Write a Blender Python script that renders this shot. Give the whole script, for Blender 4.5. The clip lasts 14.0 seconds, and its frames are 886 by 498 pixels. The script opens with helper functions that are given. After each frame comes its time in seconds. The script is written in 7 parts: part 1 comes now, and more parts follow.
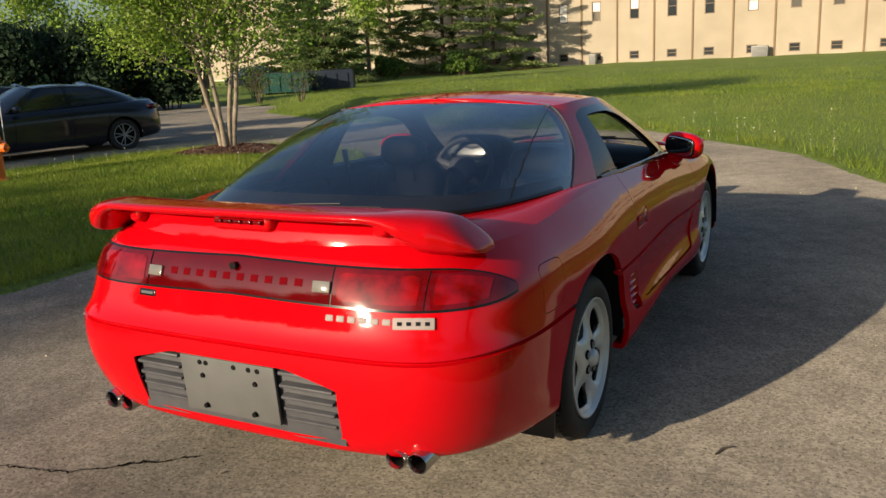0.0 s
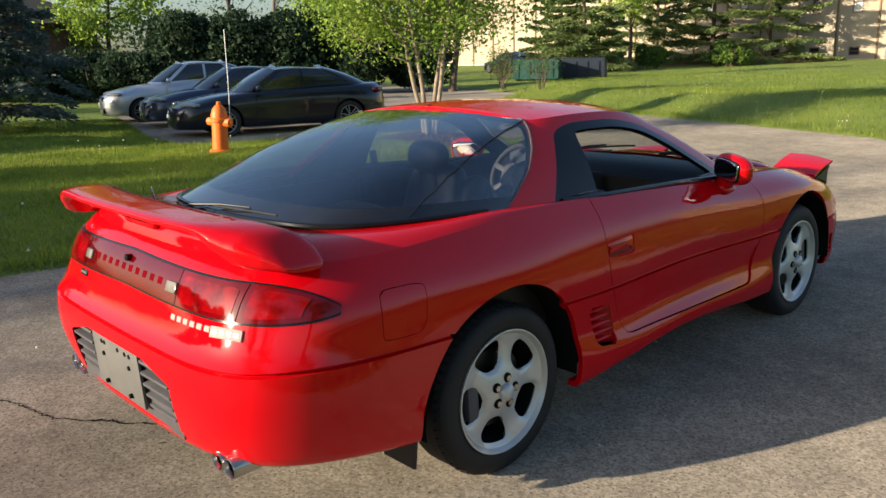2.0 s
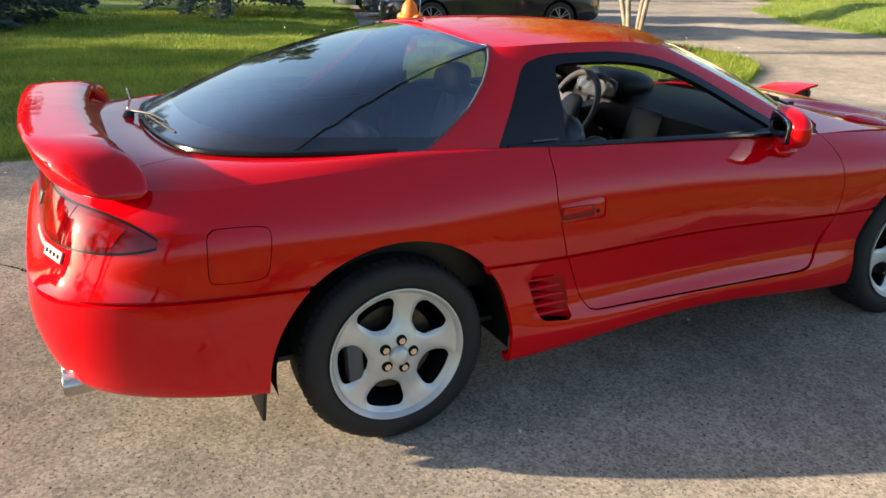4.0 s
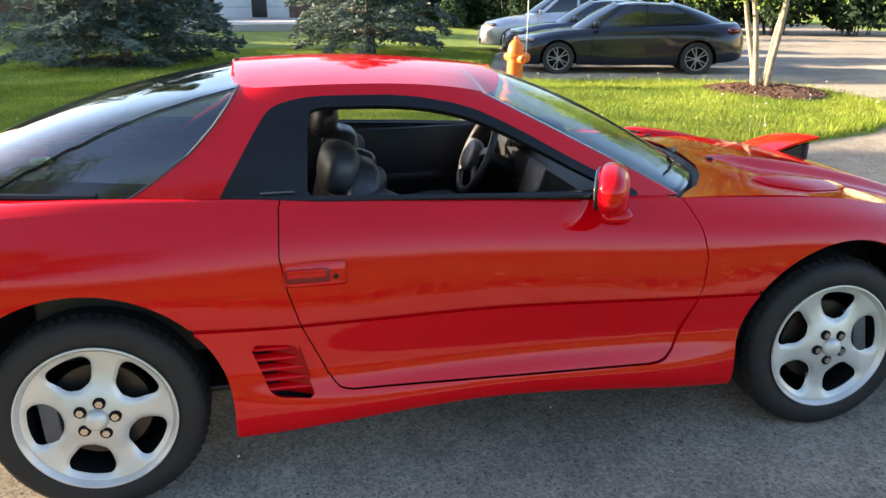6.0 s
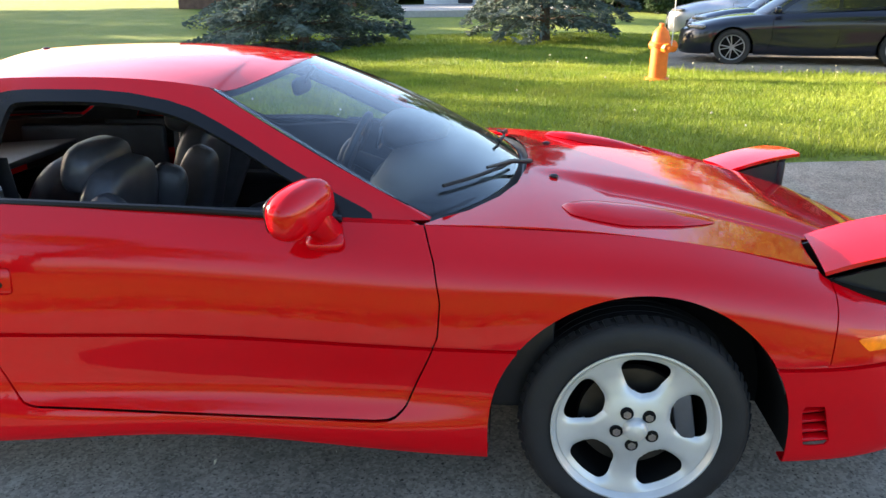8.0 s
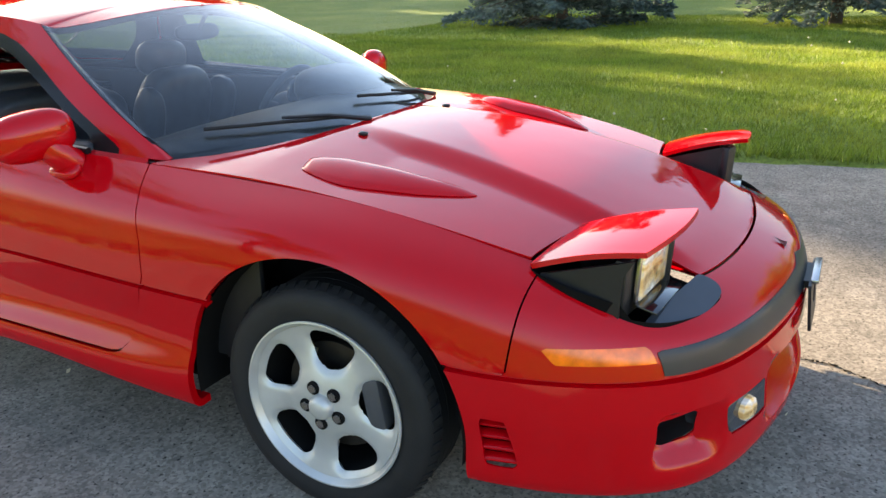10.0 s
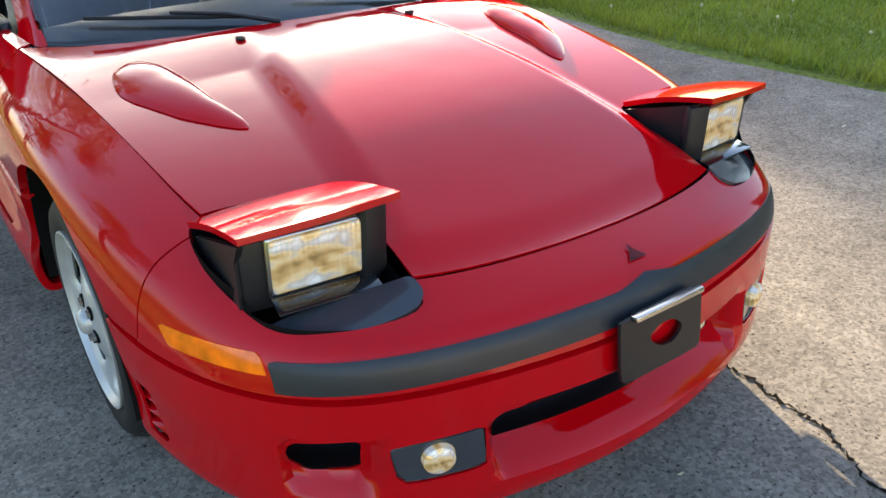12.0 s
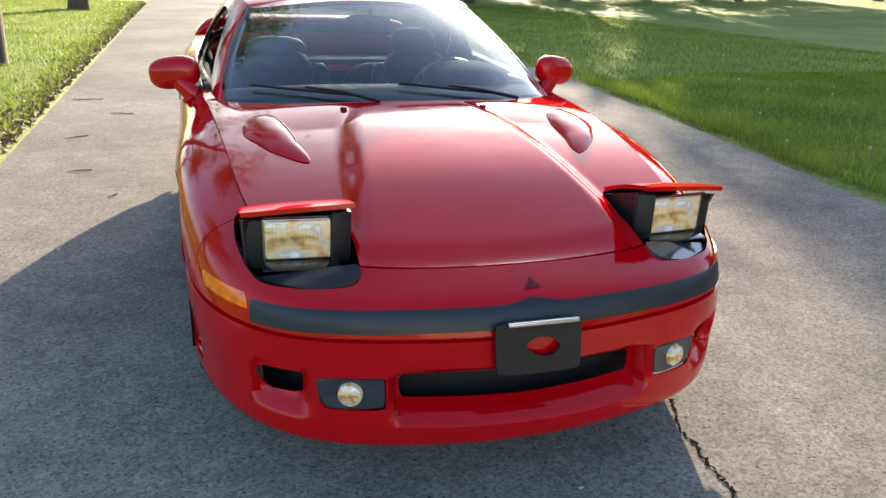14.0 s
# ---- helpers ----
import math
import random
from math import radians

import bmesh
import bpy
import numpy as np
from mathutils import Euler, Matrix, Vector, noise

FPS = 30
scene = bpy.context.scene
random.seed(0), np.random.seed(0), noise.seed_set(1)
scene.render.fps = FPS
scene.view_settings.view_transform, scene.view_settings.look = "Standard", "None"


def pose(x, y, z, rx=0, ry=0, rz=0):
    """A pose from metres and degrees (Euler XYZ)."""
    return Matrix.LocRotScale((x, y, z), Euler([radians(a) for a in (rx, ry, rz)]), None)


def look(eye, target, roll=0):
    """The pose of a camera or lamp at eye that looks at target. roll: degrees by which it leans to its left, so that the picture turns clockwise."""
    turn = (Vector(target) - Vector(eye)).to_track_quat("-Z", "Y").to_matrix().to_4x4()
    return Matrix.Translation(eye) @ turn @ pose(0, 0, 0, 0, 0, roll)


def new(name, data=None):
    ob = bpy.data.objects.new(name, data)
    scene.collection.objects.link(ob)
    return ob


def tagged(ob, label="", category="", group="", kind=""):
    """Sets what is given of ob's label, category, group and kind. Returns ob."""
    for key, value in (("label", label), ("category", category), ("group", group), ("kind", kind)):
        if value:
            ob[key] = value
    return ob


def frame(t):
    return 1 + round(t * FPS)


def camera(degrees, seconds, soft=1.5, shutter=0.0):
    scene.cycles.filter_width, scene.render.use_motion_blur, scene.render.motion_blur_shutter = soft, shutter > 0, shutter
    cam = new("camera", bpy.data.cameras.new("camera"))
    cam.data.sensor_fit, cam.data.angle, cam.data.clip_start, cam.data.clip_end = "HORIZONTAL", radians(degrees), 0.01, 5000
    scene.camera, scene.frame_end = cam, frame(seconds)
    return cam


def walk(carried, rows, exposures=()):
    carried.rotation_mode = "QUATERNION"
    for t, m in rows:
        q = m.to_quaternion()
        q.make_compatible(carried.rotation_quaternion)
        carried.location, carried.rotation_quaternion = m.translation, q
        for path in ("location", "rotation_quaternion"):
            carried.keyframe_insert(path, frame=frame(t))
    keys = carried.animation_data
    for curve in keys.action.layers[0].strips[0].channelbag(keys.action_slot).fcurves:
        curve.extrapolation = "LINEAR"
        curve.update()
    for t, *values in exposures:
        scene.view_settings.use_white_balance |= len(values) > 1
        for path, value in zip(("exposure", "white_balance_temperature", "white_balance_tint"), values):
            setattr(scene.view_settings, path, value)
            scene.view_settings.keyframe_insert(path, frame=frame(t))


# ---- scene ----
cam = camera(58.2, 14.0)

PATH = [
    (0, (1.724, -4.042, 1.469), (0.812, -2.324, 1.005), -3.0),
    (0.5, (1.927, -3.854, 1.478), (0.875, -2.217, 1.017), -3.1),
    (1, (2.254, -3.692, 1.47), (1.071, -2.144, 1.017), -2.8),
    (1.5, (2.507, -3.503, 1.476), (1.204, -2.054, 1.025), -2.3),
    (2, (2.67, -3.23, 1.512), (1.253, -1.899, 1.04), -1.6),
    (2.2, (2.724, -3.126, 1.515), (1.264, -1.849, 1.03), -1.4),
    (4.3, (3.115, -1.882, 1.553), (1.382, -1.15, 0.875), 0.3),
    (4.5, (3.185, -1.731, 1.542), (1.422, -1.045, 0.89), 0.0),
    (5, (3.208, -1.419, 1.53), (1.406, -0.832, 0.892), 0.0),
    (5.5, (3.141, -1.072, 1.545), (1.303, -0.582, 0.925), -0.2),
    (6, (3.132, -0.646, 1.525), (1.266, -0.263, 0.916), -0.2),
    (6.5, (3.097, -0.277, 1.512), (1.206, -0.028, 0.91), -0.6),
    (7, (2.977, 0.122, 1.521), (1.073, 0.217, 0.916), -0.9),
    (7.5, (2.901, 0.533, 1.498), (0.998, 0.491, 0.882), -0.9),
    (8, (2.826, 0.874, 1.502), (0.936, 0.715, 0.866), -0.9),
    (8.2, (2.769, 1.053, 1.47), (0.885, 0.836, 0.834), -1.5),
    (10.3, (2.165, 2.503, 1.366), (0.575, 1.526, 0.649), -1.5),
    (10.5, (2.06, 2.616, 1.394), (0.535, 1.569, 0.633), -2.1),
    (11, (1.743, 2.897, 1.418), (0.38, 1.692, 0.586), -2.3),
    (11.5, (1.398, 3.01, 1.384), (0.196, 1.687, 0.487), -2.0),
    (12, (1.124, 3.131, 1.375), (0.087, 1.687, 0.458), -1.2),
    (12.5, (0.941, 3.286, 1.385), (0.047, 1.735, 0.493), 0.3),
    (13, (0.909, 3.498, 1.392), (0.144, 1.843, 0.57), 1.3),
    (13.5, (0.897, 3.748, 1.411), (0.24, 2.01, 0.671), 1.7),
    (14, (0.808, 4.009, 1.408), (0.241, 2.209, 0.744), 1.8),
]
walk(cam, [(t, look(eye, target, roll)) for t, eye, target, roll in PATH],
     exposures=[(0, 0.16, 6200, 10), (2.2, 0.9, 6100, 11), (4.4, 1.65, 6300, 14), (6, 2.25, 6450, 15), (8.2, 2.45, 6450, 15), (10.4, 2.35, 6850, 12), (12.5, 2.12, 6300, 11), (14, 1.82, 6050, 11)])

# ---- light ----
SUN_TO = Vector((-0.347, -0.899, 0.268)).normalized()
sun = new("sun", bpy.data.lights.new("sun", "SUN"))
sun.data.energy, sun.data.angle, sun.data.color = 6.3, radians(0.6), (1.0, 0.81, 0.56)
sun.matrix_world = look((0, 0, 30), Vector((0, 0, 30)) - SUN_TO)
world = bpy.data.worlds.new("sky")
scene.world = world
world.use_nodes = True
sky = world.node_tree.nodes.new("ShaderNodeTexSky")
sky.sky_type, sky.sun_disc = "NISHITA", False
sky.sun_elevation = math.asin(SUN_TO.z)
sky.sun_rotation = math.atan2(SUN_TO.x, SUN_TO.y)
sky.air_density, sky.dust_density, sky.ozone_density = 1.0, 2.0, 2.0
world.node_tree.links.new(sky.outputs[0], world.node_tree.nodes["Background"].inputs[0])
world.node_tree.nodes["Background"].inputs[1].default_value = 0.12


# ---- materials ----
def material(name, color, rough=0.6, metal=0.0, coat=0.0, vary=0.12, scale=8.0, bump=0.0, bump_scale=60.0,
             second=None, mix_scale=3.0, trans=0.0, ior=1.45, alpha=1.0, emit=0.0, island=0.0, obj=0.0, spec=0.5, bump_dist=0.01):
    m = bpy.data.materials.new(name)
    m.use_nodes = True
    nt = m.node_tree
    b = nt.nodes["Principled BSDF"]
    N, L = nt.nodes.new, nt.links.new
    b.inputs["Roughness"].default_value, b.inputs["Metallic"].default_value = rough, metal
    b.inputs["Coat Weight"].default_value, b.inputs["Coat Roughness"].default_value = coat, 0.05
    b.inputs["Transmission Weight"].default_value, b.inputs["IOR"].default_value = trans, ior
    b.inputs["Alpha"].default_value, b.inputs["Specular IOR Level"].default_value = alpha, spec
    b.inputs["Base Color"].default_value = (*color, 1)
    m.diffuse_color = (*color, 1)
    if emit:
        b.inputs["Emission Color"].default_value, b.inputs["Emission Strength"].default_value = (*color, 1), emit
    if vary or second or bump:
        co = N("ShaderNodeTexCoord")
        src = None
        if second:
            n = N("ShaderNodeTexNoise")
            n.inputs["Scale"].default_value, n.inputs["Detail"].default_value = mix_scale, 6
            L(co.outputs["Object"], n.inputs["Vector"])
            r = N("ShaderNodeValToRGB")
            r.color_ramp.elements[0].position, r.color_ramp.elements[1].position = 0.36, 0.66
            r.color_ramp.elements[0].color, r.color_ramp.elements[1].color = (*color, 1), (*second, 1)
            L(n.outputs["Fac"], r.inputs["Fac"])
            src = r.outputs["Color"]
        if vary:
            n = N("ShaderNodeTexNoise")
            n.inputs["Scale"].default_value, n.inputs["Detail"].default_value = scale, 5
            L(co.outputs["Object"], n.inputs["Vector"])
            hsv = N("ShaderNodeHueSaturation")
            mr = N("ShaderNodeMapRange")
            mr.inputs["To Min"].default_value, mr.inputs["To Max"].default_value = 1 - vary, 1 + vary
            mr.inputs["From Min"].default_value, mr.inputs["From Max"].default_value = 0.3, 0.7
            L(n.outputs["Fac"], mr.inputs["Value"])
            val = mr.outputs[0]
            if island or obj:
                rnd = N("ShaderNodeNewGeometry").outputs["Random Per Island"] if island else N("ShaderNodeObjectInfo").outputs["Random"]
                m2 = N("ShaderNodeMapRange")
                m2.inputs["To Min"].default_value, m2.inputs["To Max"].default_value = 1 - (island or obj), 1 + (island or obj)
                L(rnd, m2.inputs["Value"])
                mu = N("ShaderNodeMath")
                mu.operation = "MULTIPLY"
                L(val, mu.inputs[0]), L(m2.outputs[0], mu.inputs[1])
                val = mu.outputs[0]
            L(val, hsv.inputs["Value"])
            if src:
                L(src, hsv.inputs["Color"])
            else:
                hsv.inputs["Color"].default_value = (*color, 1)
            src = hsv.outputs["Color"]
        if src:
            L(src, b.inputs["Base Color"])
        if bump:
            n = N("ShaderNodeTexNoise")
            n.inputs["Scale"].default_value, n.inputs["Detail"].default_value = bump_scale, 4
            L(co.outputs["Object"], n.inputs["Vector"])
            bp = N("ShaderNodeBump")
            bp.inputs["Strength"].default_value, bp.inputs["Distance"].default_value = bump, bump_dist
            L(n.outputs["Fac"], bp.inputs["Height"])
            L(bp.outputs["Normal"], b.inputs["Normal"])
    return m


M_RED = material("red_paint", (0.52, 0.001, 0.0045), 0.5, coat=0.85, vary=0.05, scale=1.5, spec=0.0)


def add_orange_peel(m):
    """Slight waviness of the clear coat, as on old panels."""
    nt = m.node_tree
    co, n, bp = nt.nodes.new("ShaderNodeTexCoord"), nt.nodes.new("ShaderNodeTexNoise"), nt.nodes.new("ShaderNodeBump")
    n.inputs["Scale"].default_value, n.inputs["Detail"].default_value = 7, 3
    bp.inputs["Strength"].default_value, bp.inputs["Distance"].default_value = 0.3, 0.004
    nt.links.new(co.outputs["Object"], n.inputs["Vector"])
    nt.links.new(n.outputs["Fac"], bp.inputs["Height"])
    nt.links.new(bp.outputs["Normal"], nt.nodes["Principled BSDF"].inputs["Coat Normal"])


add_orange_peel(M_RED)
M_SMOKE = material("smoked_lamp_cover", (0.042, 0.047, 0.055), 0.16, coat=0.5, vary=0.1)
def lamp_glass(name):
    """Fluted lamp glass over a warm reflector, lit; its streaked reflections are painted in."""
    m = material(name, (0.9, 0.7, 0.4), 0.18, metal=0.35, coat=0.8, vary=0)
    nt = m.node_tree
    N, L = nt.nodes.new, nt.links.new
    b = nt.nodes["Principled BSDF"]
    co = N("ShaderNodeTexCoord")
    mp = N("ShaderNodeMapping")
    mp.inputs["Scale"].default_value = (1.5, 0.0, 1.7)
    L(co.outputs["Generated"], mp.inputs["Vector"])
    no = N("ShaderNodeTexNoise")
    no.inputs["Scale"].default_value, no.inputs["Detail"].default_value, no.inputs["Distortion"].default_value = 1.9, 2, 0.3
    L(mp.outputs[0], no.inputs["Vector"])
    # amber to white reflections, put into the glass colour
    r = N("ShaderNodeValToRGB")
    e = r.color_ramp.elements
    e[0].position, e[0].color = 0.3, (0.30, 0.19, 0.07, 1)
    e[1].position, e[1].color = 0.72, (0.80, 0.84, 0.88, 1)
    for p, c in ((0.42, (0.62, 0.42, 0.17, 1)), (0.52, (0.78, 0.62, 0.36, 1)), (0.6, (0.52, 0.50, 0.47, 1))):
        e.new(p).color = c
    L(no.outputs["Fac"], r.inputs[0])
    L(r.outputs[0], b.inputs["Base Color"]), L(r.outputs[0], b.inputs["Emission Color"])
    b.inputs["Emission Strength"].default_value = 0.07
    w = N("ShaderNodeTexWave")
    w.inputs["Scale"].default_value, w.inputs["Distortion"].default_value = 6, 0.6
    L(co.outputs["Generated"], w.inputs["Vector"])
    bp = N("ShaderNodeBump")
    bp.inputs["Strength"].default_value, bp.inputs["Distance"].default_value = 0.5, 0.002
    L(w.outputs["Fac"], bp.inputs["Height"]), L(bp.outputs[0], b.inputs["Normal"])
    return m


M_LAMP = lamp_glass("lit_lamp_glass")
M_AMBER_LIT = material("lit_amber_glass", (0.66, 0.12, 0.002), 0.15, coat=0.7, vary=0.55, scale=18, emit=0.08)
M_MIRROR = material("mirror_glass", (0.8, 0.82, 0.84), 0.02, metal=1.0, vary=0)
M_BLACK = material("black_plastic", (0.013, 0.013, 0.015), 0.45, vary=0.15, scale=30, bump=0.15, bump_scale=400, bump_dist=0.001)
M_STRIP = material("satin_black_rubber", (0.02, 0.023, 0.029), 0.42, coat=0.1, vary=0.15, scale=12)
M_TRIM = material("satin_black_trim", (0.010, 0.010, 0.011), 0.16, spec=0.3, vary=0.1)
M_GREY = material("grey_plastic", (0.07, 0.07, 0.078), 0.5, vary=0.12, scale=20, bump=0.1, bump_scale=300, bump_dist=0.001)
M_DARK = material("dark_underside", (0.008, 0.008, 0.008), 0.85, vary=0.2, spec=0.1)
M_RUBBER = material("tyre_rubber", (0.011, 0.011, 0.012), 0.7, vary=0.25, scale=14, bump=0.3, bump_scale=160, bump_dist=0.002)
M_ALLOY = material("silver_alloy", (0.56, 0.56, 0.54), 0.38, metal=0.4, vary=0.08, scale=12, bump=0.05, bump_scale=200, bump_dist=0.001)
M_STEEL = material("polished_steel", (0.5, 0.48, 0.46), 0.26, metal=1.0, vary=0.06)
M_GLASS = material("tinted_glass", (0.52, 0.55, 0.57), 0.0, trans=1.0, ior=1.85, vary=0)
M_FRIT = material("glossy_black_glass_border", (0.012, 0.012, 0.013), 0.12, coat=1.0, vary=0.3, scale=6)
M_CLEAR = material("clear_glass", (0.75, 0.80, 0.80), 0.0, trans=1.0, ior=1.45, vary=0)
M_LENS_RED = material("red_lamp_lens", (0.11, 0.0004, 0.002), 0.4, coat=1.0, vary=0.4, scale=9, spec=0.0)
# Brighter copy of the lens red: sun through the lens, put into the colour.
M_LENS_SUNLIT = material("sunlit_red_lens", (0.17, 0.0006, 0.002), 0.3, coat=1.0, vary=0.6, scale=16, spec=0.0)
M_WHITE_LENS = material("white_lamp_lens", (0.17, 0.16, 0.14), 0.15, coat=0.6, vary=0.1, scale=40)
M_LEATHER = material("black_leather", (0.045, 0.044, 0.048), 0.38, vary=0.2, scale=20, bump=0.2, bump_scale=120, bump_dist=0.002)
M_WHITE = material("white_paint", (0.72, 0.72, 0.70), 0.4, vary=0.05)
M_ASPHALT = material("worn_asphalt", (0.19, 0.169, 0.138), 0.95, vary=0.16, scale=5, spec=0.12, second=(0.305, 0.268, 0.215), mix_scale=0.55)


def add_aggregate(m, size, strength, pit=0.58):
    """Coarse stones of uneven tone and height set in the surface."""
    nt = m.node_tree
    N, L = nt.nodes.new, nt.links.new
    b = nt.nodes["Principled BSDF"]
    src = b.inputs["Base Color"].links[0].from_socket
    co = N("ShaderNodeTexCoord")
    vo = N("ShaderNodeTexVoronoi")
    vo.inputs["Scale"].default_value = 1 / size
    L(co.outputs["Object"], vo.inputs["Vector"])
    bw = N("ShaderNodeSeparateColor")
    L(vo.outputs["Color"], bw.inputs[0])
    mr = N("ShaderNodeMapRange")
    mr.inputs["To Min"].default_value, mr.inputs["To Max"].default_value = 1 - strength, 1 + strength
    L(bw.outputs[0], mr.inputs["Value"])
    no = N("ShaderNodeTexNoise")
    no.inputs["Scale"].default_value, no.inputs["Detail"].default_value = 72, 3
    L(co.outputs["Object"], no.inputs["Vector"])
    m2 = N("ShaderNodeMapRange")
    m2.inputs["From Min"].default_value, m2.inputs["From Max"].default_value = 0.3, 0.4
    m2.inputs["To Min"].default_value, m2.inputs["To Max"].default_value = pit, 1.03
    L(no.outputs["Fac"], m2.inputs["Value"])
    mu = N("ShaderNodeMath")
    mu.operation = "MULTIPLY"
    L(mr.outputs[0], mu.inputs[0]), L(m2.outputs[0], mu.inputs[1])
    hsv = N("ShaderNodeHueSaturation")
    L(src, hsv.inputs["Color"]), L(mu.outputs[0], hsv.inputs["Value"])
    L(hsv.outputs["Color"], b.inputs["Base Color"])
    bp = N("ShaderNodeBump")
    bp.inputs["Strength"].default_value, bp.inputs["Distance"].default_value = 0.6, 0.005
    ad = N("ShaderNodeMath")
    L(bw.outputs[1], ad.inputs[0]), L(mr.outputs[0], ad.inputs[1])
    L(ad.outputs[0], bp.inputs["Height"])
    L(bp.outputs["Normal"], b.inputs["Normal"])


add_aggregate(M_ASPHALT, 0.03, 0.1, 1.0)
M_ASPHALT.node_tree.nodes["Principled BSDF"].inputs["Diffuse Roughness"].default_value = 0.5
add_aggregate(M_ASPHALT, 0.01, 0.3, 0.15)
M_GRASS = material("lawn_grass", (0.138, 0.208, 0.02), 0.85, vary=0.35, scale=26, bump=0.8, bump_scale=90, second=(0.215, 0.268, 0.033), mix_scale=0.5, bump_dist=0.05)


# ---- mesh helpers ----
def link_mesh(name, V, F, mat, parent=None, label="", smooth=True, mats=None, sharp=35):
    me = bpy.data.meshes.new(name)
    me.from_pydata([tuple(map(float, v)) for v in V], [], [tuple(int(i) for i in f) for f in F])
    me.materials.append(mat)
    for extra in mats or ():
        me.materials.append(extra)
    me.validate()
    if smooth:
        me.polygons.foreach_set("use_smooth", [True] * len(me.polygons))
        me.set_sharp_from_angle(angle=radians(sharp))
    ob = new(name, me)
    if parent is not None:
        ob.parent = parent
    if label:
        ob["label"] = label
    return ob


def part(name, bm, mat, parent=None, label="", smooth=True, sharp=35):
    me = bpy.data.meshes.new(name)
    bm.normal_update()
    bm.to_mesh(me)
    bm.free()
    me.materials.append(mat)
    if smooth:
        me.polygons.foreach_set("use_smooth", [True] * len(me.polygons))
        me.set_sharp_from_angle(angle=radians(sharp))
    ob = new(name, me)
    if parent is not None:
        ob.parent = parent
    if label:
        ob["label"] = label
    return ob


def thing(name, m, label, category, group="", kind=""):
    ob = new(name)
    ob.matrix_world = m
    return tagged(ob, label, category, group, kind)


def box(bm, size, m=None, bevel=0.0, seg=2):
    r = bmesh.ops.create_cube(bm, size=1.0, matrix=(m or Matrix()) @ Matrix.Diagonal((*size, 1)))
    if bevel:
        es = list({e for v in r["verts"] for e in v.link_edges})
        bmesh.ops.bevel(bm, geom=es, offset=bevel, segments=seg, profile=0.5, affect="EDGES")
    return bm


def cyl(bm, r1, r2, p0, p1, n=16, caps=True):
    p0, p1 = Vector(p0), Vector(p1)
    d = p1 - p0
    m = Matrix.Translation((p0 + p1) / 2) @ d.to_track_quat("Z", "Y").to_matrix().to_4x4()
    bmesh.ops.create_cone(bm, cap_ends=caps, segments=n, radius1=r1, radius2=r2, depth=d.length, matrix=m)
    return bm


def lathe(bm, prof, m=None, n=48):
    """Turns a profile of (radius, height) round its z axis."""
    m = m or Matrix()
    rings = []
    for r, z in prof:
        rings.append([bm.verts.new(m @ Vector((r * math.cos(a), r * math.sin(a), z))) for a in (2 * math.pi * k / n for k in range(n))])
    for a, b in zip(rings, rings[1:]):
        for k in range(n):
            bm.faces.new((a[k], a[(k + 1) % n], b[(k + 1) % n], b[k]))
    return bm


def tube(bm, pts, r, n=8):
    pts = [Vector(p) for p in pts]
    rings = []
    for i, p in enumerate(pts):
        d = (pts[min(i + 1, len(pts) - 1)] - pts[max(i - 1, 0)]).normalized()
        q = d.to_track_quat("Z", "Y").to_matrix()
        rr = r[i] if isinstance(r, (list, tuple)) else r
        rings.append([bm.verts.new(p + q @ Vector((rr * math.cos(a), rr * math.sin(a), 0))) for a in (2 * math.pi * k / n for k in range(n))])
    for a, b in zip(rings, rings[1:]):
        for k in range(n):
            bm.faces.new((a[k], a[(k + 1) % n], b[(k + 1) % n], b[k]))
    bm.faces.new(rings[0][::-1])
    bm.faces.new(rings[-1])
    return bm


def spline(t, P, q):
    """Natural cubic spline through P at t, read at q."""
    t, P, q = np.asarray(t, float), np.asarray(P, float), np.asarray(q, float)
    n = len(t)
    h = np.diff(t)
    A, B = np.eye(n), np.zeros((n, P.shape[1]))
    for i in range(1, n - 1):
        A[i, i - 1:i + 2] = h[i - 1], 2 * (h[i - 1] + h[i]), h[i]
        B[i] = 6 * ((P[i + 1] - P[i]) / h[i] - (P[i] - P[i - 1]) / h[i - 1])
    k = np.linalg.solve(A, B)
    i = np.clip(np.searchsorted(t, q) - 1, 0, n - 2)
    a, b = (t[i + 1] - q)[:, None], (q - t[i])[:, None]
    hh = h[i][:, None]
    return (k[i] * a ** 3 + k[i + 1] * b ** 3) / (6 * hh) + (P[i] / hh - k[i] * hh / 6) * a + (P[i + 1] / hh - k[i + 1] * hh / 6) * b


def half_loop(rows, t, q):
    """A smooth curve from the middle plane to the middle plane, square to it at both ends."""
    P = np.array(rows, float)
    flip = np.array([-1, 1, 1])
    P2 = np.vstack([P[3:0:-1] * flip, P, P[-2:-5:-1] * flip])
    t2 = np.concatenate([2 * t[0] - t[3:0:-1], t, 2 * t[-1] - t[-2:-5:-1]])
    return spline(t2, P2, q)


def grid_faces(nu, nv):
    """Quads of a grid of nv rows of nu points."""
    return [(j * nu + i, j * nu + i + 1, (j + 1) * nu + i + 1, (j + 1) * nu + i) for j in range(nv - 1) for i in range(nu - 1)]


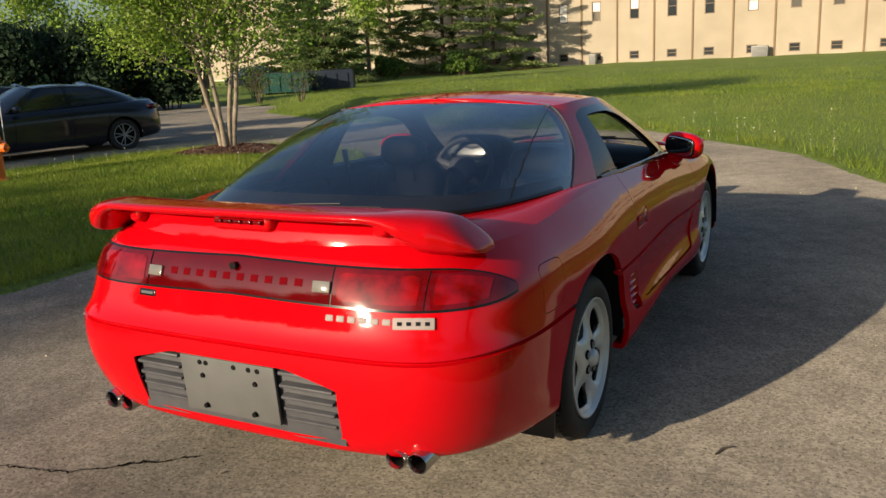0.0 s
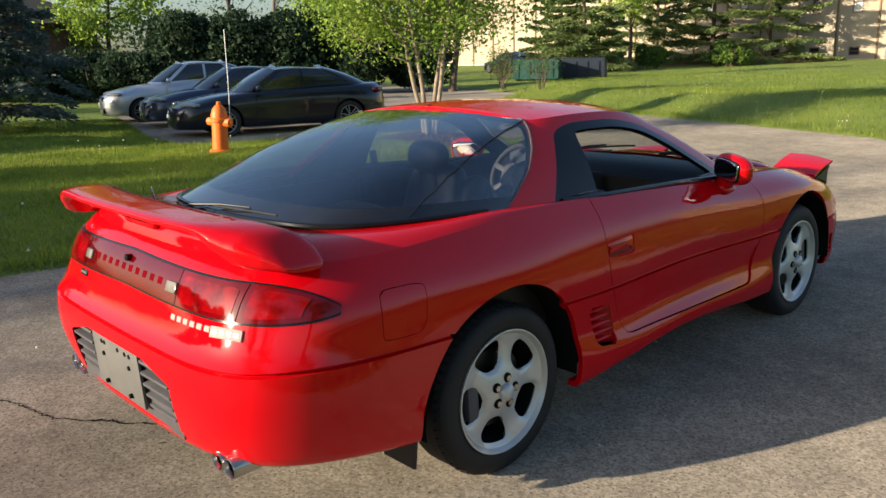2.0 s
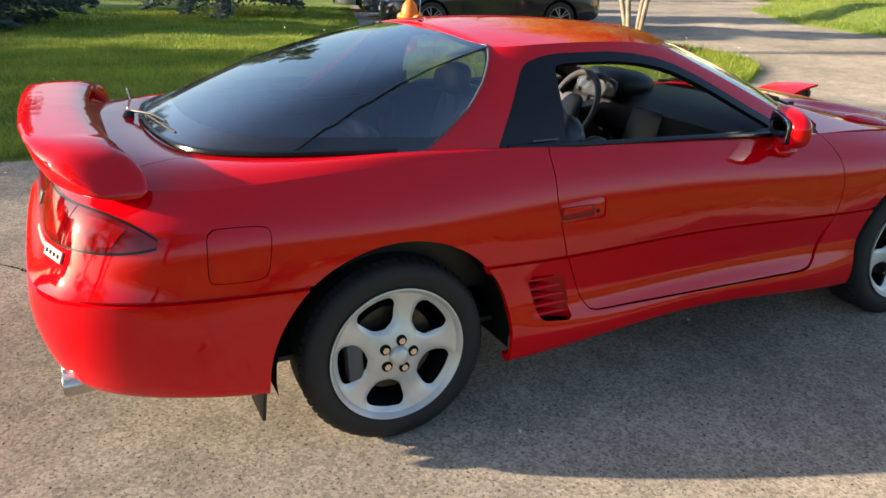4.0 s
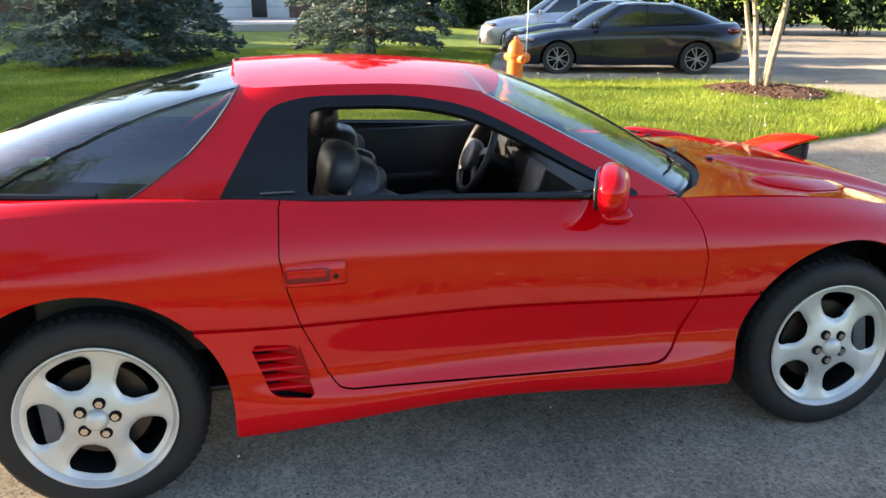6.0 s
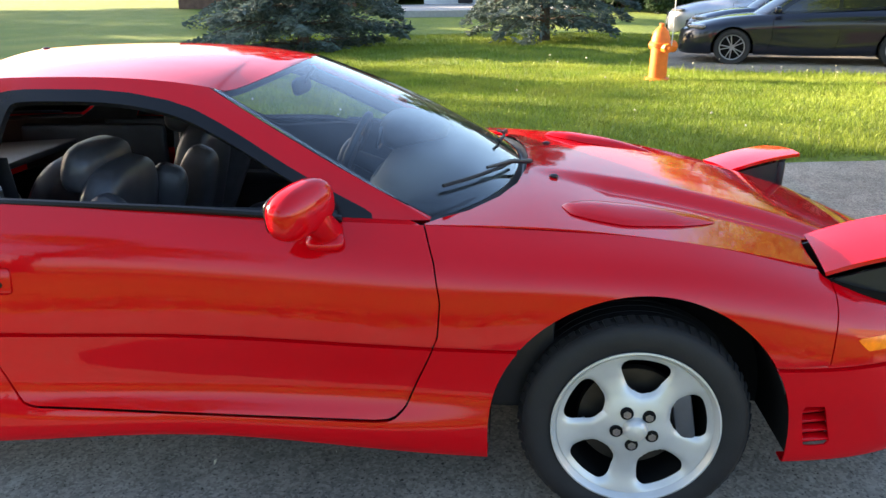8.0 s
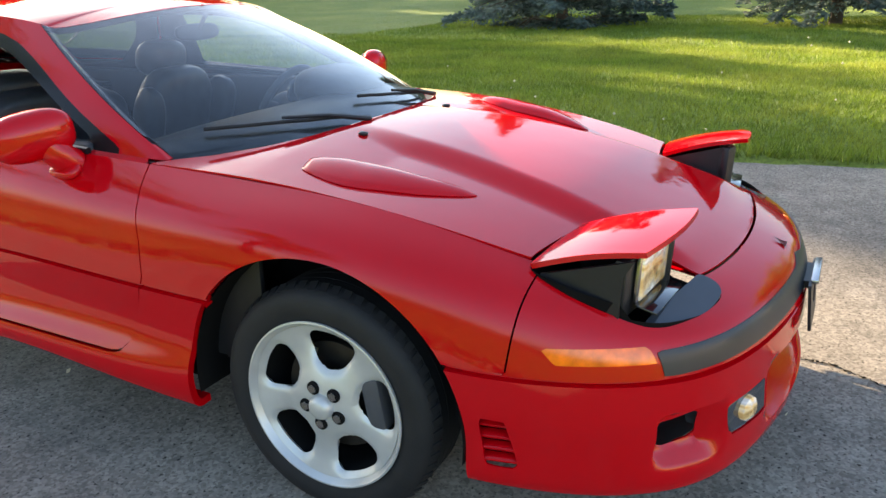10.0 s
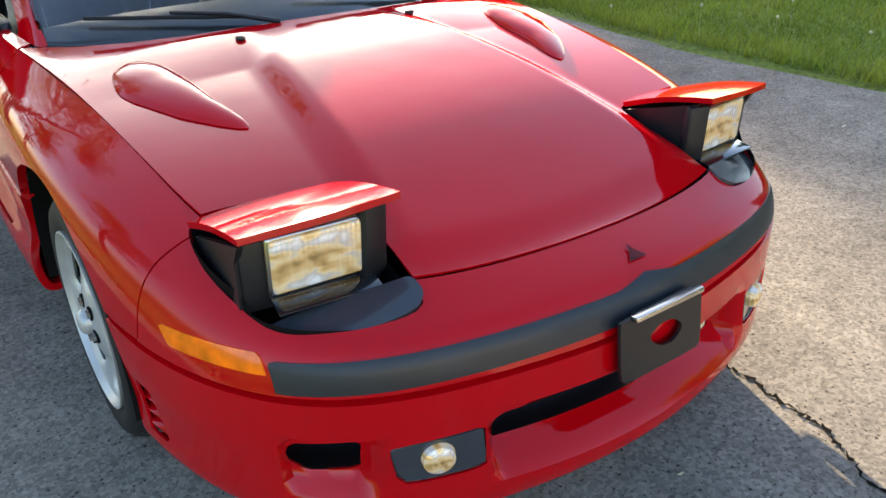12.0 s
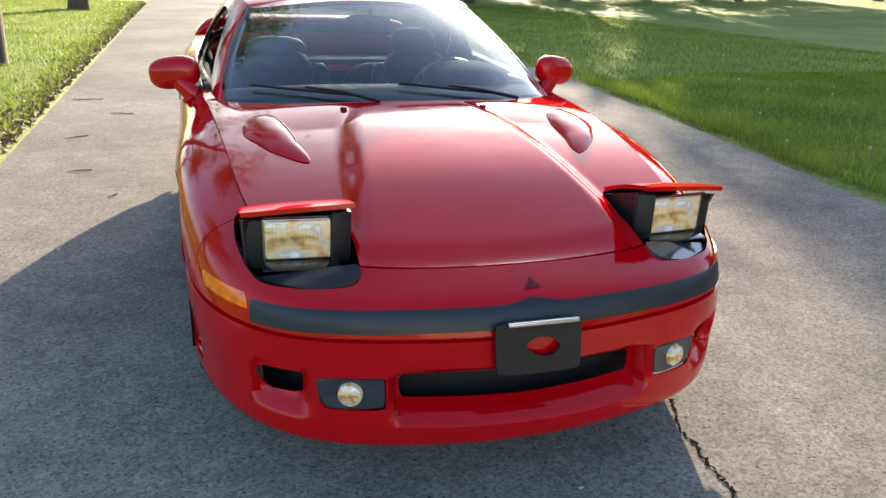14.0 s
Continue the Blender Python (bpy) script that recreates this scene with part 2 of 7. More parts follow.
def clip(V, F, val):
    """The part of a mesh where val, one number a point, is positive."""
    V = [tuple(v) for v in V]
    out, made, used = [], {}, {}
    P = []

    def keep(i):
        if i not in used:
            used[i] = len(P)
            P.append(V[i])
        return used[i]

    def cut(i, j):
        key = (i, j) if i < j else (j, i)
        if key not in made:
            a, b = key
            s = val[a] / (val[a] - val[b])
            made[key] = len(P)
            P.append(tuple(V[a][k] + s * (V[b][k] - V[a][k]) for k in range(3)))
        return made[key]

    pos = val > 0
    for f in F:
        n = sum(pos[i] for i in f)
        if n == 0:
            continue
        if n == len(f):
            out.append(tuple(keep(i) for i in f))
            continue
        g = []
        for a, b in zip(f, f[1:] + f[:1]):
            if pos[a]:
                g.append(keep(a))
            if pos[a] != pos[b]:
                g.append(cut(a, b))
        if len(g) > 2:
            out.append(tuple(g))
    return np.array(P).reshape(-1, 3), out


def poly_sdf(poly, p):
    """Signed distance of points to a polygon, negative inside."""
    poly, p = np.asarray(poly, float), np.asarray(p, float)
    d = np.full(len(p), 1e9)
    inside = np.zeros(len(p), bool)
    for a, b in zip(poly, np.roll(poly, -1, 0)):
        e, w = b - a, p - a
        s = np.clip((w @ e) / max(e @ e, 1e-12), 0, 1)
        d = np.minimum(d, np.hypot(*(w - s[:, None] * e).T))
        c = (a[1] > p[:, 1]) != (b[1] > p[:, 1])
        with np.errstate(divide="ignore", invalid="ignore"):
            x = (b[0] - a[0]) * (p[:, 1] - a[1]) / (b[1] - a[1]) + a[0]
        inside ^= c & (p[:, 0] < x)
    return np.where(inside, -d, d)


def rounded(poly, n=2):
    """Cuts the corners of a closed outline, n times over."""
    P = np.asarray(poly, float)
    for _ in range(n):
        Q = np.roll(P, -1, 0)
        P = np.stack([0.78 * P + 0.22 * Q, 0.22 * P + 0.78 * Q], 1).reshape(-1, 2)
    return P


def mirrored(V, F):
    V = np.asarray(V) * (-1, 1, 1)
    return V, [f[::-1] for f in F]


def joined(*pairs):
    V, F, n = [], [], 0
    for v, f in pairs:
        V.append(np.asarray(v).reshape(-1, 3))
        F += [tuple(i + n for i in g) for g in f]
        n += len(v)
    return np.vstack(V), F


def thick(V, F, t):
    """Gives an open sheet a back, t metres behind its faces, and a rim."""
    bm = bmesh.new()
    vs = [bm.verts.new(tuple(v)) for v in V]
    for f in F:
        try:
            bm.faces.new([vs[i] for i in f])
        except ValueError:
            pass
    bmesh.ops.remove_doubles(bm, verts=bm.verts[:], dist=0.0004)
    bm.normal_update()
    nor = {v: v.normal.copy() for v in bm.verts}
    front = bm.faces[:]
    rim = [e for e in bm.edges if len(e.link_faces) == 1]
    rim = [(e.verts[0], e.verts[1], e.link_faces[0]) for e in rim]
    back = {v: bm.verts.new(v.co - nor[v] * t) for v in bm.verts[:]}
    for f in front:
        bm.faces.new([back[v] for v in reversed(f.verts)])
    for a, b, f in rim:
        ls = [v for v in f.verts]
        i = ls.index(a)
        if ls[(i + 1) % len(ls)] != b:
            a, b = b, a
        try:
            bm.faces.new((b, a, back[a], back[b]))
        except ValueError:
            pass
    return bm


def yz(V):
    return V[:, 1:3]


def xy(V):
    return V[:, :2]


def xz(V):
    return V[:, (0, 2)]


# ---- ground ----
ROAD = [(2.25, -60), (2.2, -10), (2.2, -2), (2.22, 2), (2.0, 5.1), (1.0, 7.5), (-0.4, 9.1), (-1.9, 10.9), (-4.9, 12.2), (-7.5, 13.2), (-11.8, 14.4),
        (-16.3, 17.5), (-18.5, 21), (-40, 30), (-48, 20), (-40, 11.9), (-27, 8.0), (-20, 5.8), (-13.6, 3.8), (-11.4, 3.4), (-10.75, 4.2), (-10.4, 6.3), (-9.4, 7.6),
        (-8.2, 8.0), (-6.8, 7.9), (-5.6, 7.1), (-4.75, 6.0), (-4.25, 4.6), (-4.0, 3.0), (-3.66, 1.2), (-3.6, -0.5), (-3.9, -3), (-4.2, -6), (-4.4, -20), (-4.4, -60)]


def rise(x, y):
    """Height of the natural ground, away from the paving."""
    d = np.hypot(x, y)
    return 0.1 + 0.0 * d + 0.3 * np.clip((y - 9) / 5, 0, 1) * np.clip((x + 24) / 8, 0, 1) + 0.25 * np.clip((y - 25) / 45, 0, 1) * np.clip((-16 - x) / 8, 0, 1) + 0.5 * np.clip((-x - 20) / 30, 0, 1) * np.clip((14 - y) / 20, 0, 1)


def ground_z(x, y):
    x, y = np.atleast_1d(x).astype(float), np.atleast_1d(y).astype(float)
    d = poly_sdf(ROAD, np.stack([x, y], 1))
    s = np.clip(d / 2.5, 0, 1)
    h = rise(x, y)
    lump = 0.02 * np.sin(x * 1.3 + 2 * np.sin(y * 0.7)) * np.sin(y * 1.1 + x * 0.4) * np.clip(d, 0, 1)
    return np.where(d < 0, -0.03, np.where(d < 0.06, -0.03 + d, 0.03 + (h - 0.03) * s * s * (3 - 2 * s) + lump))


def sheet(xs, ys):
    X, Y = np.meshgrid(xs, ys)
    return np.stack([X, Y, 0 * X], -1).reshape(-1, 3), grid_faces(len(xs), len(ys))


fine = np.concatenate([-np.geomspace(2600, 26, 16), np.linspace(-24, 10, 190), np.geomspace(11, 2600, 24)])
finey = np.concatenate([-np.geomspace(2600, 30, 14), np.linspace(-28, 24, 280), np.geomspace(25, 2600, 28)])
gv, gf = sheet(fine, finey)
gv[:, 2] = ground_z(gv[:, 0], gv[:, 1])
ground = tagged(link_mesh("ground", gv, gf, M_GRASS), "mown green lawn with weeds along the driveway edge", "lawn", kind="structure")
rv, rf = sheet(np.concatenate([np.linspace(-50, -14, 60), np.linspace(-13.6, 4, 120)]), np.concatenate([np.linspace(-60, -14, 40), np.linspace(-13, 18, 210), np.linspace(18.5, 32, 24)]))
rv, rf = clip(rv, rf, -poly_sdf(ROAD, xy(rv)) + 0.02 * np.sin(rv[:, 1] * 7) * np.sin(rv[:, 0] * 5 + 1))
tagged(link_mesh("driveway", rv, rf, M_ASPHALT), "worn light grey asphalt driveway and parking area", "driveway", kind="structure")


# ---- the red coupe: lofted shell ----
# Lengthwise lines of one half, from the middle of the tail round to the middle of the nose.
BOTTOM = [(0, -2.232, 0.315), (0.37, -2.226, 0.317), (0.7, -2.122, 0.315), (0.826, -1.895, 0.304), (0.862, -1.66, 0.282), (0.872, -1.235, 0.235),
          (0.877, -0.65, 0.226), (0.876, 0, 0.270), (0.882, 0.65, 0.236), (0.872, 1.235, 0.225), (0.855, 1.6, 0.225), (0.8, 1.85, 0.215),
          (0.63, 2.108, 0.205), (0.335, 2.232, 0.2), (0, 2.272, 0.2)]
SILL = [(0, -2.268, 0.4), (0.39, -2.264, 0.4), (0.725, -2.175, 0.4), (0.858, -1.94, 0.39), (0.881, -1.66, 0.37), (0.887, -1.235, 0.36),
        (0.906, -0.65, 0.308), (0.906, 0, 0.328), (0.91, 0.65, 0.312), (0.89, 1.235, 0.32), (0.868, 1.6, 0.31), (0.815, 1.86, 0.3),
        (0.645, 2.12, 0.285), (0.345, 2.256, 0.272), (0, 2.3, 0.268)]
LOWER = [(0, -2.293, 0.54), (0.41, -2.288, 0.54), (0.748, -2.202, 0.54), (0.874, -1.96, 0.52), (0.892, -1.66, 0.5), (0.897, -1.235, 0.48),
         (0.88, -0.65, 0.42), (0.872, 0, 0.42), (0.882, 0.65, 0.42), (0.892, 1.235, 0.43), (0.873, 1.6, 0.42), (0.825, 1.86, 0.41),
         (0.65, 2.12, 0.4), (0.345, 2.25, 0.39), (0, 2.295, 0.385)]
CREASE = [(0, -2.288, 0.635), (0.41, -2.282, 0.635), (0.75, -2.196, 0.635), (0.876, -1.95, 0.632), (0.895, -1.63, 0.618), (0.9, -1.235, 0.6),
          (0.892, -0.65, 0.575), (0.886, 0, 0.582), (0.893, 0.65, 0.562), (0.896, 1.235, 0.545), (0.876, 1.6, 0.512), (0.824, 1.85, 0.505),
          (0.654, 2.115, 0.505), (0.345, 2.248, 0.51), (0, 2.29, 0.51)]
FLANK = [(0, -2.25, 0.705), (0.4, -2.242, 0.705), (0.738, -2.156, 0.705), (0.868, -1.925, 0.7), (0.893, -1.62, 0.7), (0.907, -1.235, 0.7),
         (0.893, -0.65, 0.69), (0.888, 0, 0.69), (0.891, 0.65, 0.67), (0.897, 1.235, 0.66), (0.868, 1.6, 0.61), (0.81, 1.84, 0.59),
         (0.64, 2.1, 0.58), (0.34, 2.225, 0.585), (0, 2.265, 0.585)]
SHOULDER = [(0, -2.2, 0.85), (0.385, -2.192, 0.85), (0.718, -2.102, 0.84), (0.847, -1.9, 0.82), (0.877, -1.61, 0.81), (0.886, -1.235, 0.82),
            (0.872, -0.65, 0.83), (0.868, 0, 0.82), (0.866, 0.65, 0.79), (0.862, 1.235, 0.775), (0.825, 1.6, 0.715), (0.765, 1.82, 0.67),
            (0.61, 2.045, 0.63), (0.335, 2.165, 0.625), (0, 2.21, 0.625)]
TOP = [(0, -2.13, 0.945), (0.36, -2.122, 0.944), (0.655, -2.04, 0.934), (0.768, -1.855, 0.922), (0.8, -1.58, 0.928), (0.805, -1.235, 0.943),
       (0.802, -0.65, 0.933), (0.8, 0, 0.91), (0.775, 0.62, 0.88), (0.735, 1.235, 0.838), (0.712, 1.55, 0.782), (0.675, 1.79, 0.72),
       (0.55, 2.0, 0.672), (0.335, 2.095, 0.655), (0, 2.13, 0.655)]
GLASS_BASE = [(0, -1.87, 0.966), (0.3, -1.845, 0.965), (0.5, -1.77, 0.962), (0.6, -1.64, 0.96), (0.675, -1.42, 0.958), (0.725, -1.18, 0.957),
              (0.775, -0.65, 0.942), (0.782, 0, 0.918), (0.735, 0.6, 0.882), (0.7, 0.665, 0.88), (0.63, 0.74, 0.882), (0.5, 0.82, 0.888),
              (0.35, 0.875, 0.893), (0.18, 0.905, 0.897), (0, 0.915, 0.9)]
ROOF_EDGE = [(0, -0.8, 1.283), (0.26, -0.795, 1.275), (0.42, -0.785, 1.262), (0.5, -0.767, 1.256), (0.535, -0.745, 1.253), (0.555, -0.71, 1.251),
             (0.574, -0.55, 1.257), (0.568, -0.22, 1.252), (0.547, 0, 1.224), (0.535, 0.035, 1.213), (0.49, 0.075, 1.214), (0.39, 0.115, 1.228),
             (0.27, 0.15, 1.243), (0.14, 0.172, 1.252), (0, 0.18, 1.256)]

ref = np.array(FLANK)
TS = np.concatenate([[0], np.cumsum(np.linalg.norm(np.diff(ref, axis=0), axis=1))])
NU = 300
QS = np.linspace(0, TS[-1], NU)


def inset(P, d, dz):
    """A line moved d inwards in plan and dz up."""
    T = np.gradient(P, axis=0)
    n = np.stack([-T[:, 1], T[:, 0], 0 * T[:, 0]], 1)
    n /= np.linalg.norm(n, axis=1)[:, None] + 1e-9
    return P + n * d + (0, 0, dz)


def loft(levels, t, steps):
    """Rows of points across the levels, smooth from bottom to top."""
    A = np.array(levels)
    n = A.shape[1]
    q = np.concatenate([np.linspace(a, b, steps, endpoint=False) for a, b in zip(t, t[1:])] + [[t[-1]]])
    return spline(t, A.reshape(len(levels), -1), q).reshape(len(q), n, 3)


lines = {k: half_loop(v, TS, QS) for k, v in dict(bottom=BOTTOM, sill=SILL, lower=LOWER, crease=CREASE, flank=FLANK, shoulder=SHOULDER, top=TOP).items()}
low = loft([inset(lines["bottom"], 0.05, -0.004), lines["bottom"], lines["sill"], lines["lower"], lines["crease"]], [0, 0.4, 1, 2, 2.9], 7)
up0 = inset(lines["crease"], 0.003, 0.013)
up = loft([up0, lines["flank"], lines["shoulder"], lines["top"]], [0, 0.9, 2, 3], 9)
rows = np.concatenate([low, inset(lines["crease"], 0.016, 0.003)[None], inset(lines["crease"], 0.016, 0.009)[None], up])
SIDE_V = rows.reshape(-1, 3)
SIDE_F = grid_faces(NU, len(rows))
AXLES = ((-1.24, 0.408), (1.235, 0.408))


def arch(V, grow=0.0):
    """Distance outside the wheel arches in side view."""
    d = np.full(len(V), 9.0)
    for y0, r in AXLES:
        y, z = V[:, 1] - y0, V[:, 2] - 0.32
        rr = np.where(z > 0, np.hypot(y, z), np.abs(y)) - r - grow - np.where((y < 0) & (y0 < 0), 0.03 * np.clip(0.4 - z, 0, 0.5), 0)
        d = np.minimum(d, rr)
    return np.where(np.abs(V[:, 0]) > 0.55, d, 9.0)


DOOR = [(-0.66, 1.0), (-0.672, 0.8), (-0.655, 0.7), (-0.622, 0.585), (-0.545, 0.41), (-0.515, 0.368), (-0.48, 0.357), (0.52, 0.346), (0.565, 0.352),
        (0.6, 0.385), (0.66, 0.52), (0.692, 0.6), (0.7, 0.7), (0.683, 0.8), (0.655, 0.87), (0.64, 0.9), (0.6, 1.0)]
POCKET = rounded([(0.425, 1.80), (0.44, 1.762), (0.7, 1.725), (0.728, 1.75), (0.735, 1.85), (0.7, 1.99), (0.655, 2.045), (0.56, 2.1), (0.46, 2.125), (0.425, 2.105)])
FUEL = rounded([(-1.812, 0.69), (-1.8, 0.675), (-1.66, 0.67), (-1.642, 0.69), (-1.625, 0.805), (-1.64, 0.825), (-1.79, 0.83), (-1.805, 0.815)])
GAP = 0.0021


def rear_bumper(V):
    """Positive on the rear bumper cover."""
    z = np.interp(V[:, 1], (-2.3, -1.92, -1.6), (0.64, 0.637, 0.62)) + 0.008
    return np.minimum(z - V[:, 2], -1.52 - V[:, 1])


def front_bumper(V):
    """Positive on the front bumper cover: the skirt and the nose ahead of the lamps."""
    skirt = np.minimum(0.521 - V[:, 2], V[:, 1] - 1.5)
    return np.maximum(skirt, V[:, 1] - 1.742 - 0.12 * (V[:, 2] - 0.6))


car = thing("sports_car", Matrix(), "red two-door sports coupe with raised pop-up headlights on the asphalt", "car")


def both(V, F):
    return joined((V, F), mirrored(V, F))


def skin(name, V, F, mat, parent=None, label="", t=0.006, sharp=35):
    return part(name, thick(V, F, t), mat, parent or car, label, sharp=sharp)


S_V, S_F = clip(SIDE_V, SIDE_F, arch(SIDE_V))
pocket_side = np.where(S_V[:, 2] > 0.6, poly_sdf(POCKET, xy(S_V)), 1.0)
S_V, S_F = clip(S_V, S_F, pocket_side)

# Tail lamp band and nose strip are laid on the shell, so the shell stays whole behind them.
door_d = poly_sdf(DOOR, yz(S_V))
D_V, D_F = clip(S_V, S_F, -door_d - GAP)
R_V, R_F = clip(S_V, S_F, door_d - GAP)
RB_V, RB_F = clip(R_V, R_F, rear_bumper(R_V) - GAP)
R_V, R_F = clip(R_V, R_F, -rear_bumper(R_V) - GAP)
FB_V, FB_F = clip(R_V, R_F, front_bumper(R_V) - GAP)
R_V, R_F = clip(R_V, R_F, -front_bumper(R_V) - GAP)
FUEL_V, FUEL_F = clip(R_V, R_F, -poly_sdf(FUEL, yz(R_V)) - 0.0012)
R_V, R_F = clip(R_V, R_F, poly_sdf(FUEL, yz(R_V)) - 0.0012)

# Rear insert with the plate, intake slots of the nose and the side vents are real openings.
INSERT = rounded([(-0.418, 0.588), (0.418, 0.588), (0.405, 0.385), (0.395, 0.362), (-0.395, 0.362), (-0.405, 0.385)], 1)


FOG = rounded([(0.388, 0.411), (0.398, 0.413), (0.558, 0.405), (0.569, 0.395), (0.556, 0.326), (0.54, 0.315), (0.402, 0.32), (0.388, 0.33)], 1)


def mouth(V):
    """Distance outside the middle slot and the lamp openings below the front bumper bar."""
    p = xz(V)
    slot = poly_sdf([(-0.1, 0.39), (0.335, 0.39), (0.345, 0.384), (0.343, 0.326), (0.335, 0.322), (-0.1, 0.316)], p)
    lamp_hole = poly_sdf(FOG, p)
    duct = poly_sdf([(0.588, 0.389), (0.7, 0.385), (0.706, 0.378), (0.693, 0.338), (0.674, 0.322), (0.588, 0.326)], p)
    return np.where(V[:, 1] > 1.8, np.minimum(np.minimum(slot, lamp_hole), duct), 1.0)


def chin(V):
    """How far the skirt is scooped in between the bumper bar and the lip."""
    up_ = np.clip((V[:, 2] - 0.27) / 0.055, 0, 1)
    down_ = np.clip((0.425 - V[:, 2]) / 0.02, 0, 1)
    ax_ = np.abs(V[:, 0])
    middle = np.clip((0.376 - ax_) / 0.022, 0, 1)
    side = np.clip((ax_ - 0.57) / 0.018, 0, 1) * np.clip((0.722 - ax_) / 0.03, 0, 1)
    return (0.075 * middle + 0.055 * side) * up_ * up_ * (3 - 2 * up_) * down_ * (V[:, 1] > 1.85)


RB_V, RB_F = clip(RB_V, RB_F, np.where(RB_V[:, 1] < -2.1, poly_sdf(INSERT, xz(RB_V)), 1.0))
NOSE_SKIN = FB_V[FB_V[:, 1] > 1.8]
FB_V, FB_F = clip(FB_V, FB_F, mouth(FB_V))
FB_V = FB_V - np.outer(chin(FB_V), (0, 1, 0))
SIDE_VENT = [(-0.775, 0.522), (-0.765, 0.53), (-0.64, 0.518), (-0.59, 0.352), (-0.6, 0.342), (-0.7, 0.355), (-0.725, 0.375)]
R_V, R_F = clip(R_V, R_F, np.where(R_V[:, 2] < 0.55, poly_sdf(SIDE_VENT, yz(R_V)), 1.0))
NOSE_VENT = [(1.672, 0.405), (1.735, 0.402), (1.765, 0.29), (1.752, 0.278), (1.69, 0.28)]
FB_V, FB_F = clip(FB_V, FB_F, poly_sdf(NOSE_VENT, yz(FB_V)))

skin("rear_bumper", *both(RB_V, RB_F), M_RED)
skin("front_bumper", *both(FB_V, FB_F), M_RED)
for flip in (False, True):
    v, f = mirrored(R_V, R_F) if flip else (R_V, R_F)
    skin("front_fender", *clip(v, f, v[:, 1] - 0.0), M_RED, t=0.022)
    skin("quarter_panel", *clip(v, f, 0.0 - v[:, 1]), M_RED, t=0.022)
fuel_flap = skin("fuel_flap", FUEL_V, FUEL_F, M_RED)

# Shoulder between the side and the glass, and the deck behind the hatch.
base = half_loop(GLASS_BASE, TS, QS)
k8 = int(np.searchsorted(QS, TS[8])) + 1
ring = np.array([lines["top"][:k8] * (1 - s) + base[:k8] * s + np.array((0, 0, 1)) * (0.018 * math.sin(math.pi * s) * np.clip(-0.2 - base[:k8, 1:2], 0, 1)) for s in np.linspace(0, 1, 9)])
ring_v, ring_f = ring.reshape(-1, 3), grid_faces(k8, 9)
deck_v, deck_f = clip(ring_v, ring_f, -ring_v[:, 1] - 0.66 - GAP)


def lid_line(V):
    """Positive on the hatch lid, inside the seams that run from the glass to the tail."""
    return np.where(V[:, 1] < -1.6, 0.545 - 0.35 * (V[:, 1] + 1.77) - np.abs(V[:, 0]), -1.0)


skin("hatch_lid", *both(*clip(deck_v, deck_f, lid_line(deck_v) - GAP)), M_RED)
dv_, df_ = clip(deck_v, deck_f, -lid_line(deck_v) - GAP)
skin("rear_deck", dv_, df_, M_RED)
skin("rear_deck", *mirrored(dv_, df_), M_RED)
for v_, f_ in ((dv_, df_), mirrored(dv_, df_)):
    part("quarter_lining", thick(v_ * (0.97, 0.995, 1) + (0, 0, -0.022), f_, 0.004), M_BLACK, car, "black lining inside the quarter panel")
belt_v, belt_f = clip(ring_v, ring_f, ring_v[:, 1] + 0.66 - GAP)
belt_v, belt_f = clip(belt_v, belt_f, 0.64 - belt_v[:, 1])
in_v, in_f = clip(SIDE_V, SIDE_F, np.minimum(np.minimum(SIDE_V[:, 2] - 0.775, SIDE_V[:, 1] + 1.72), 0.55 - SIDE_V[:, 1]))
in_v, in_f = joined((in_v, in_f), (belt_v, belt_f))
for v_, f_ in ((in_v, in_f), mirrored(in_v, in_f)):
    part("side_lining", thick(v_ * (0.958, 0.99, 1) + (0, 0, -0.006), f_, 0.004), M_BLACK, car, "black inner lining of the body side")

# ---- greenhouse ----
roof = half_loop(ROOF_EDGE, TS, QS)
bulge = np.zeros((NU, 3))
wrear = np.clip((-0.85 - base[:, 1]) / 0.6, 0, 1)[:, None]
wfront = np.clip((base[:, 1] - 0.66) / 0.15, 0, 1)[:, None]
wside = 1 - np.maximum(wrear, wfront)
bulge = wrear * (0.0, -0.005, 0.042) + wfront * (0, 0.012, 0.02) + wside * (0.022, 0, 0.004)
NG = 26
gh = np.array([base * (1 - s) + roof * s + bulge * math.sin(math.pi * s) for s in np.linspace(0, 1, NG)])
G_V, G_F = gh.reshape(-1, 3), grid_faces(NU, NG)


def hatch_line(V):
    """Positive behind the rear pillars."""
    return np.interp(V[:, 2], (0.93, 0.949, 0.968, 1.0, 1.081, 1.15, 1.209, 1.27), (-1.13, -1.105, -1.07, -1.02, -0.905, -0.838, -0.792, -0.752)) - V[:, 1]


def screen_line(V):
    """Positive ahead of the front pillars."""
    return V[:, 1] - (0.665 - (V[:, 2] - 0.88) / 0.327 * 0.63)


FRAME = rounded([(-0.84, 0.93), (-0.83, 0.962), (-0.7, 1.168), (-0.66, 1.203), (-0.58, 1.222), (-0.5, 1.228), (-0.25, 1.224), (-0.05, 1.186), (0.095, 1.12), (0.3, 1.005),
         (0.46, 0.925), (0.515, 0.9), (0.48, 0.85), (-0.8, 0.86)], 1)
OPENING = rounded([(-0.545, 0.948), (-0.572, 0.953), (-0.577, 0.962), (-0.574, 0.985), (-0.56, 1.18), (-0.53, 1.197), (-0.25, 1.193), (-0.06, 1.158), (0.1, 1.085), (0.28, 0.985), (0.4, 0.925), (0.395, 0.915)], 2)
H_V, H_F = clip(G_V, G_F, hatch_line(G_V) - 0.002)
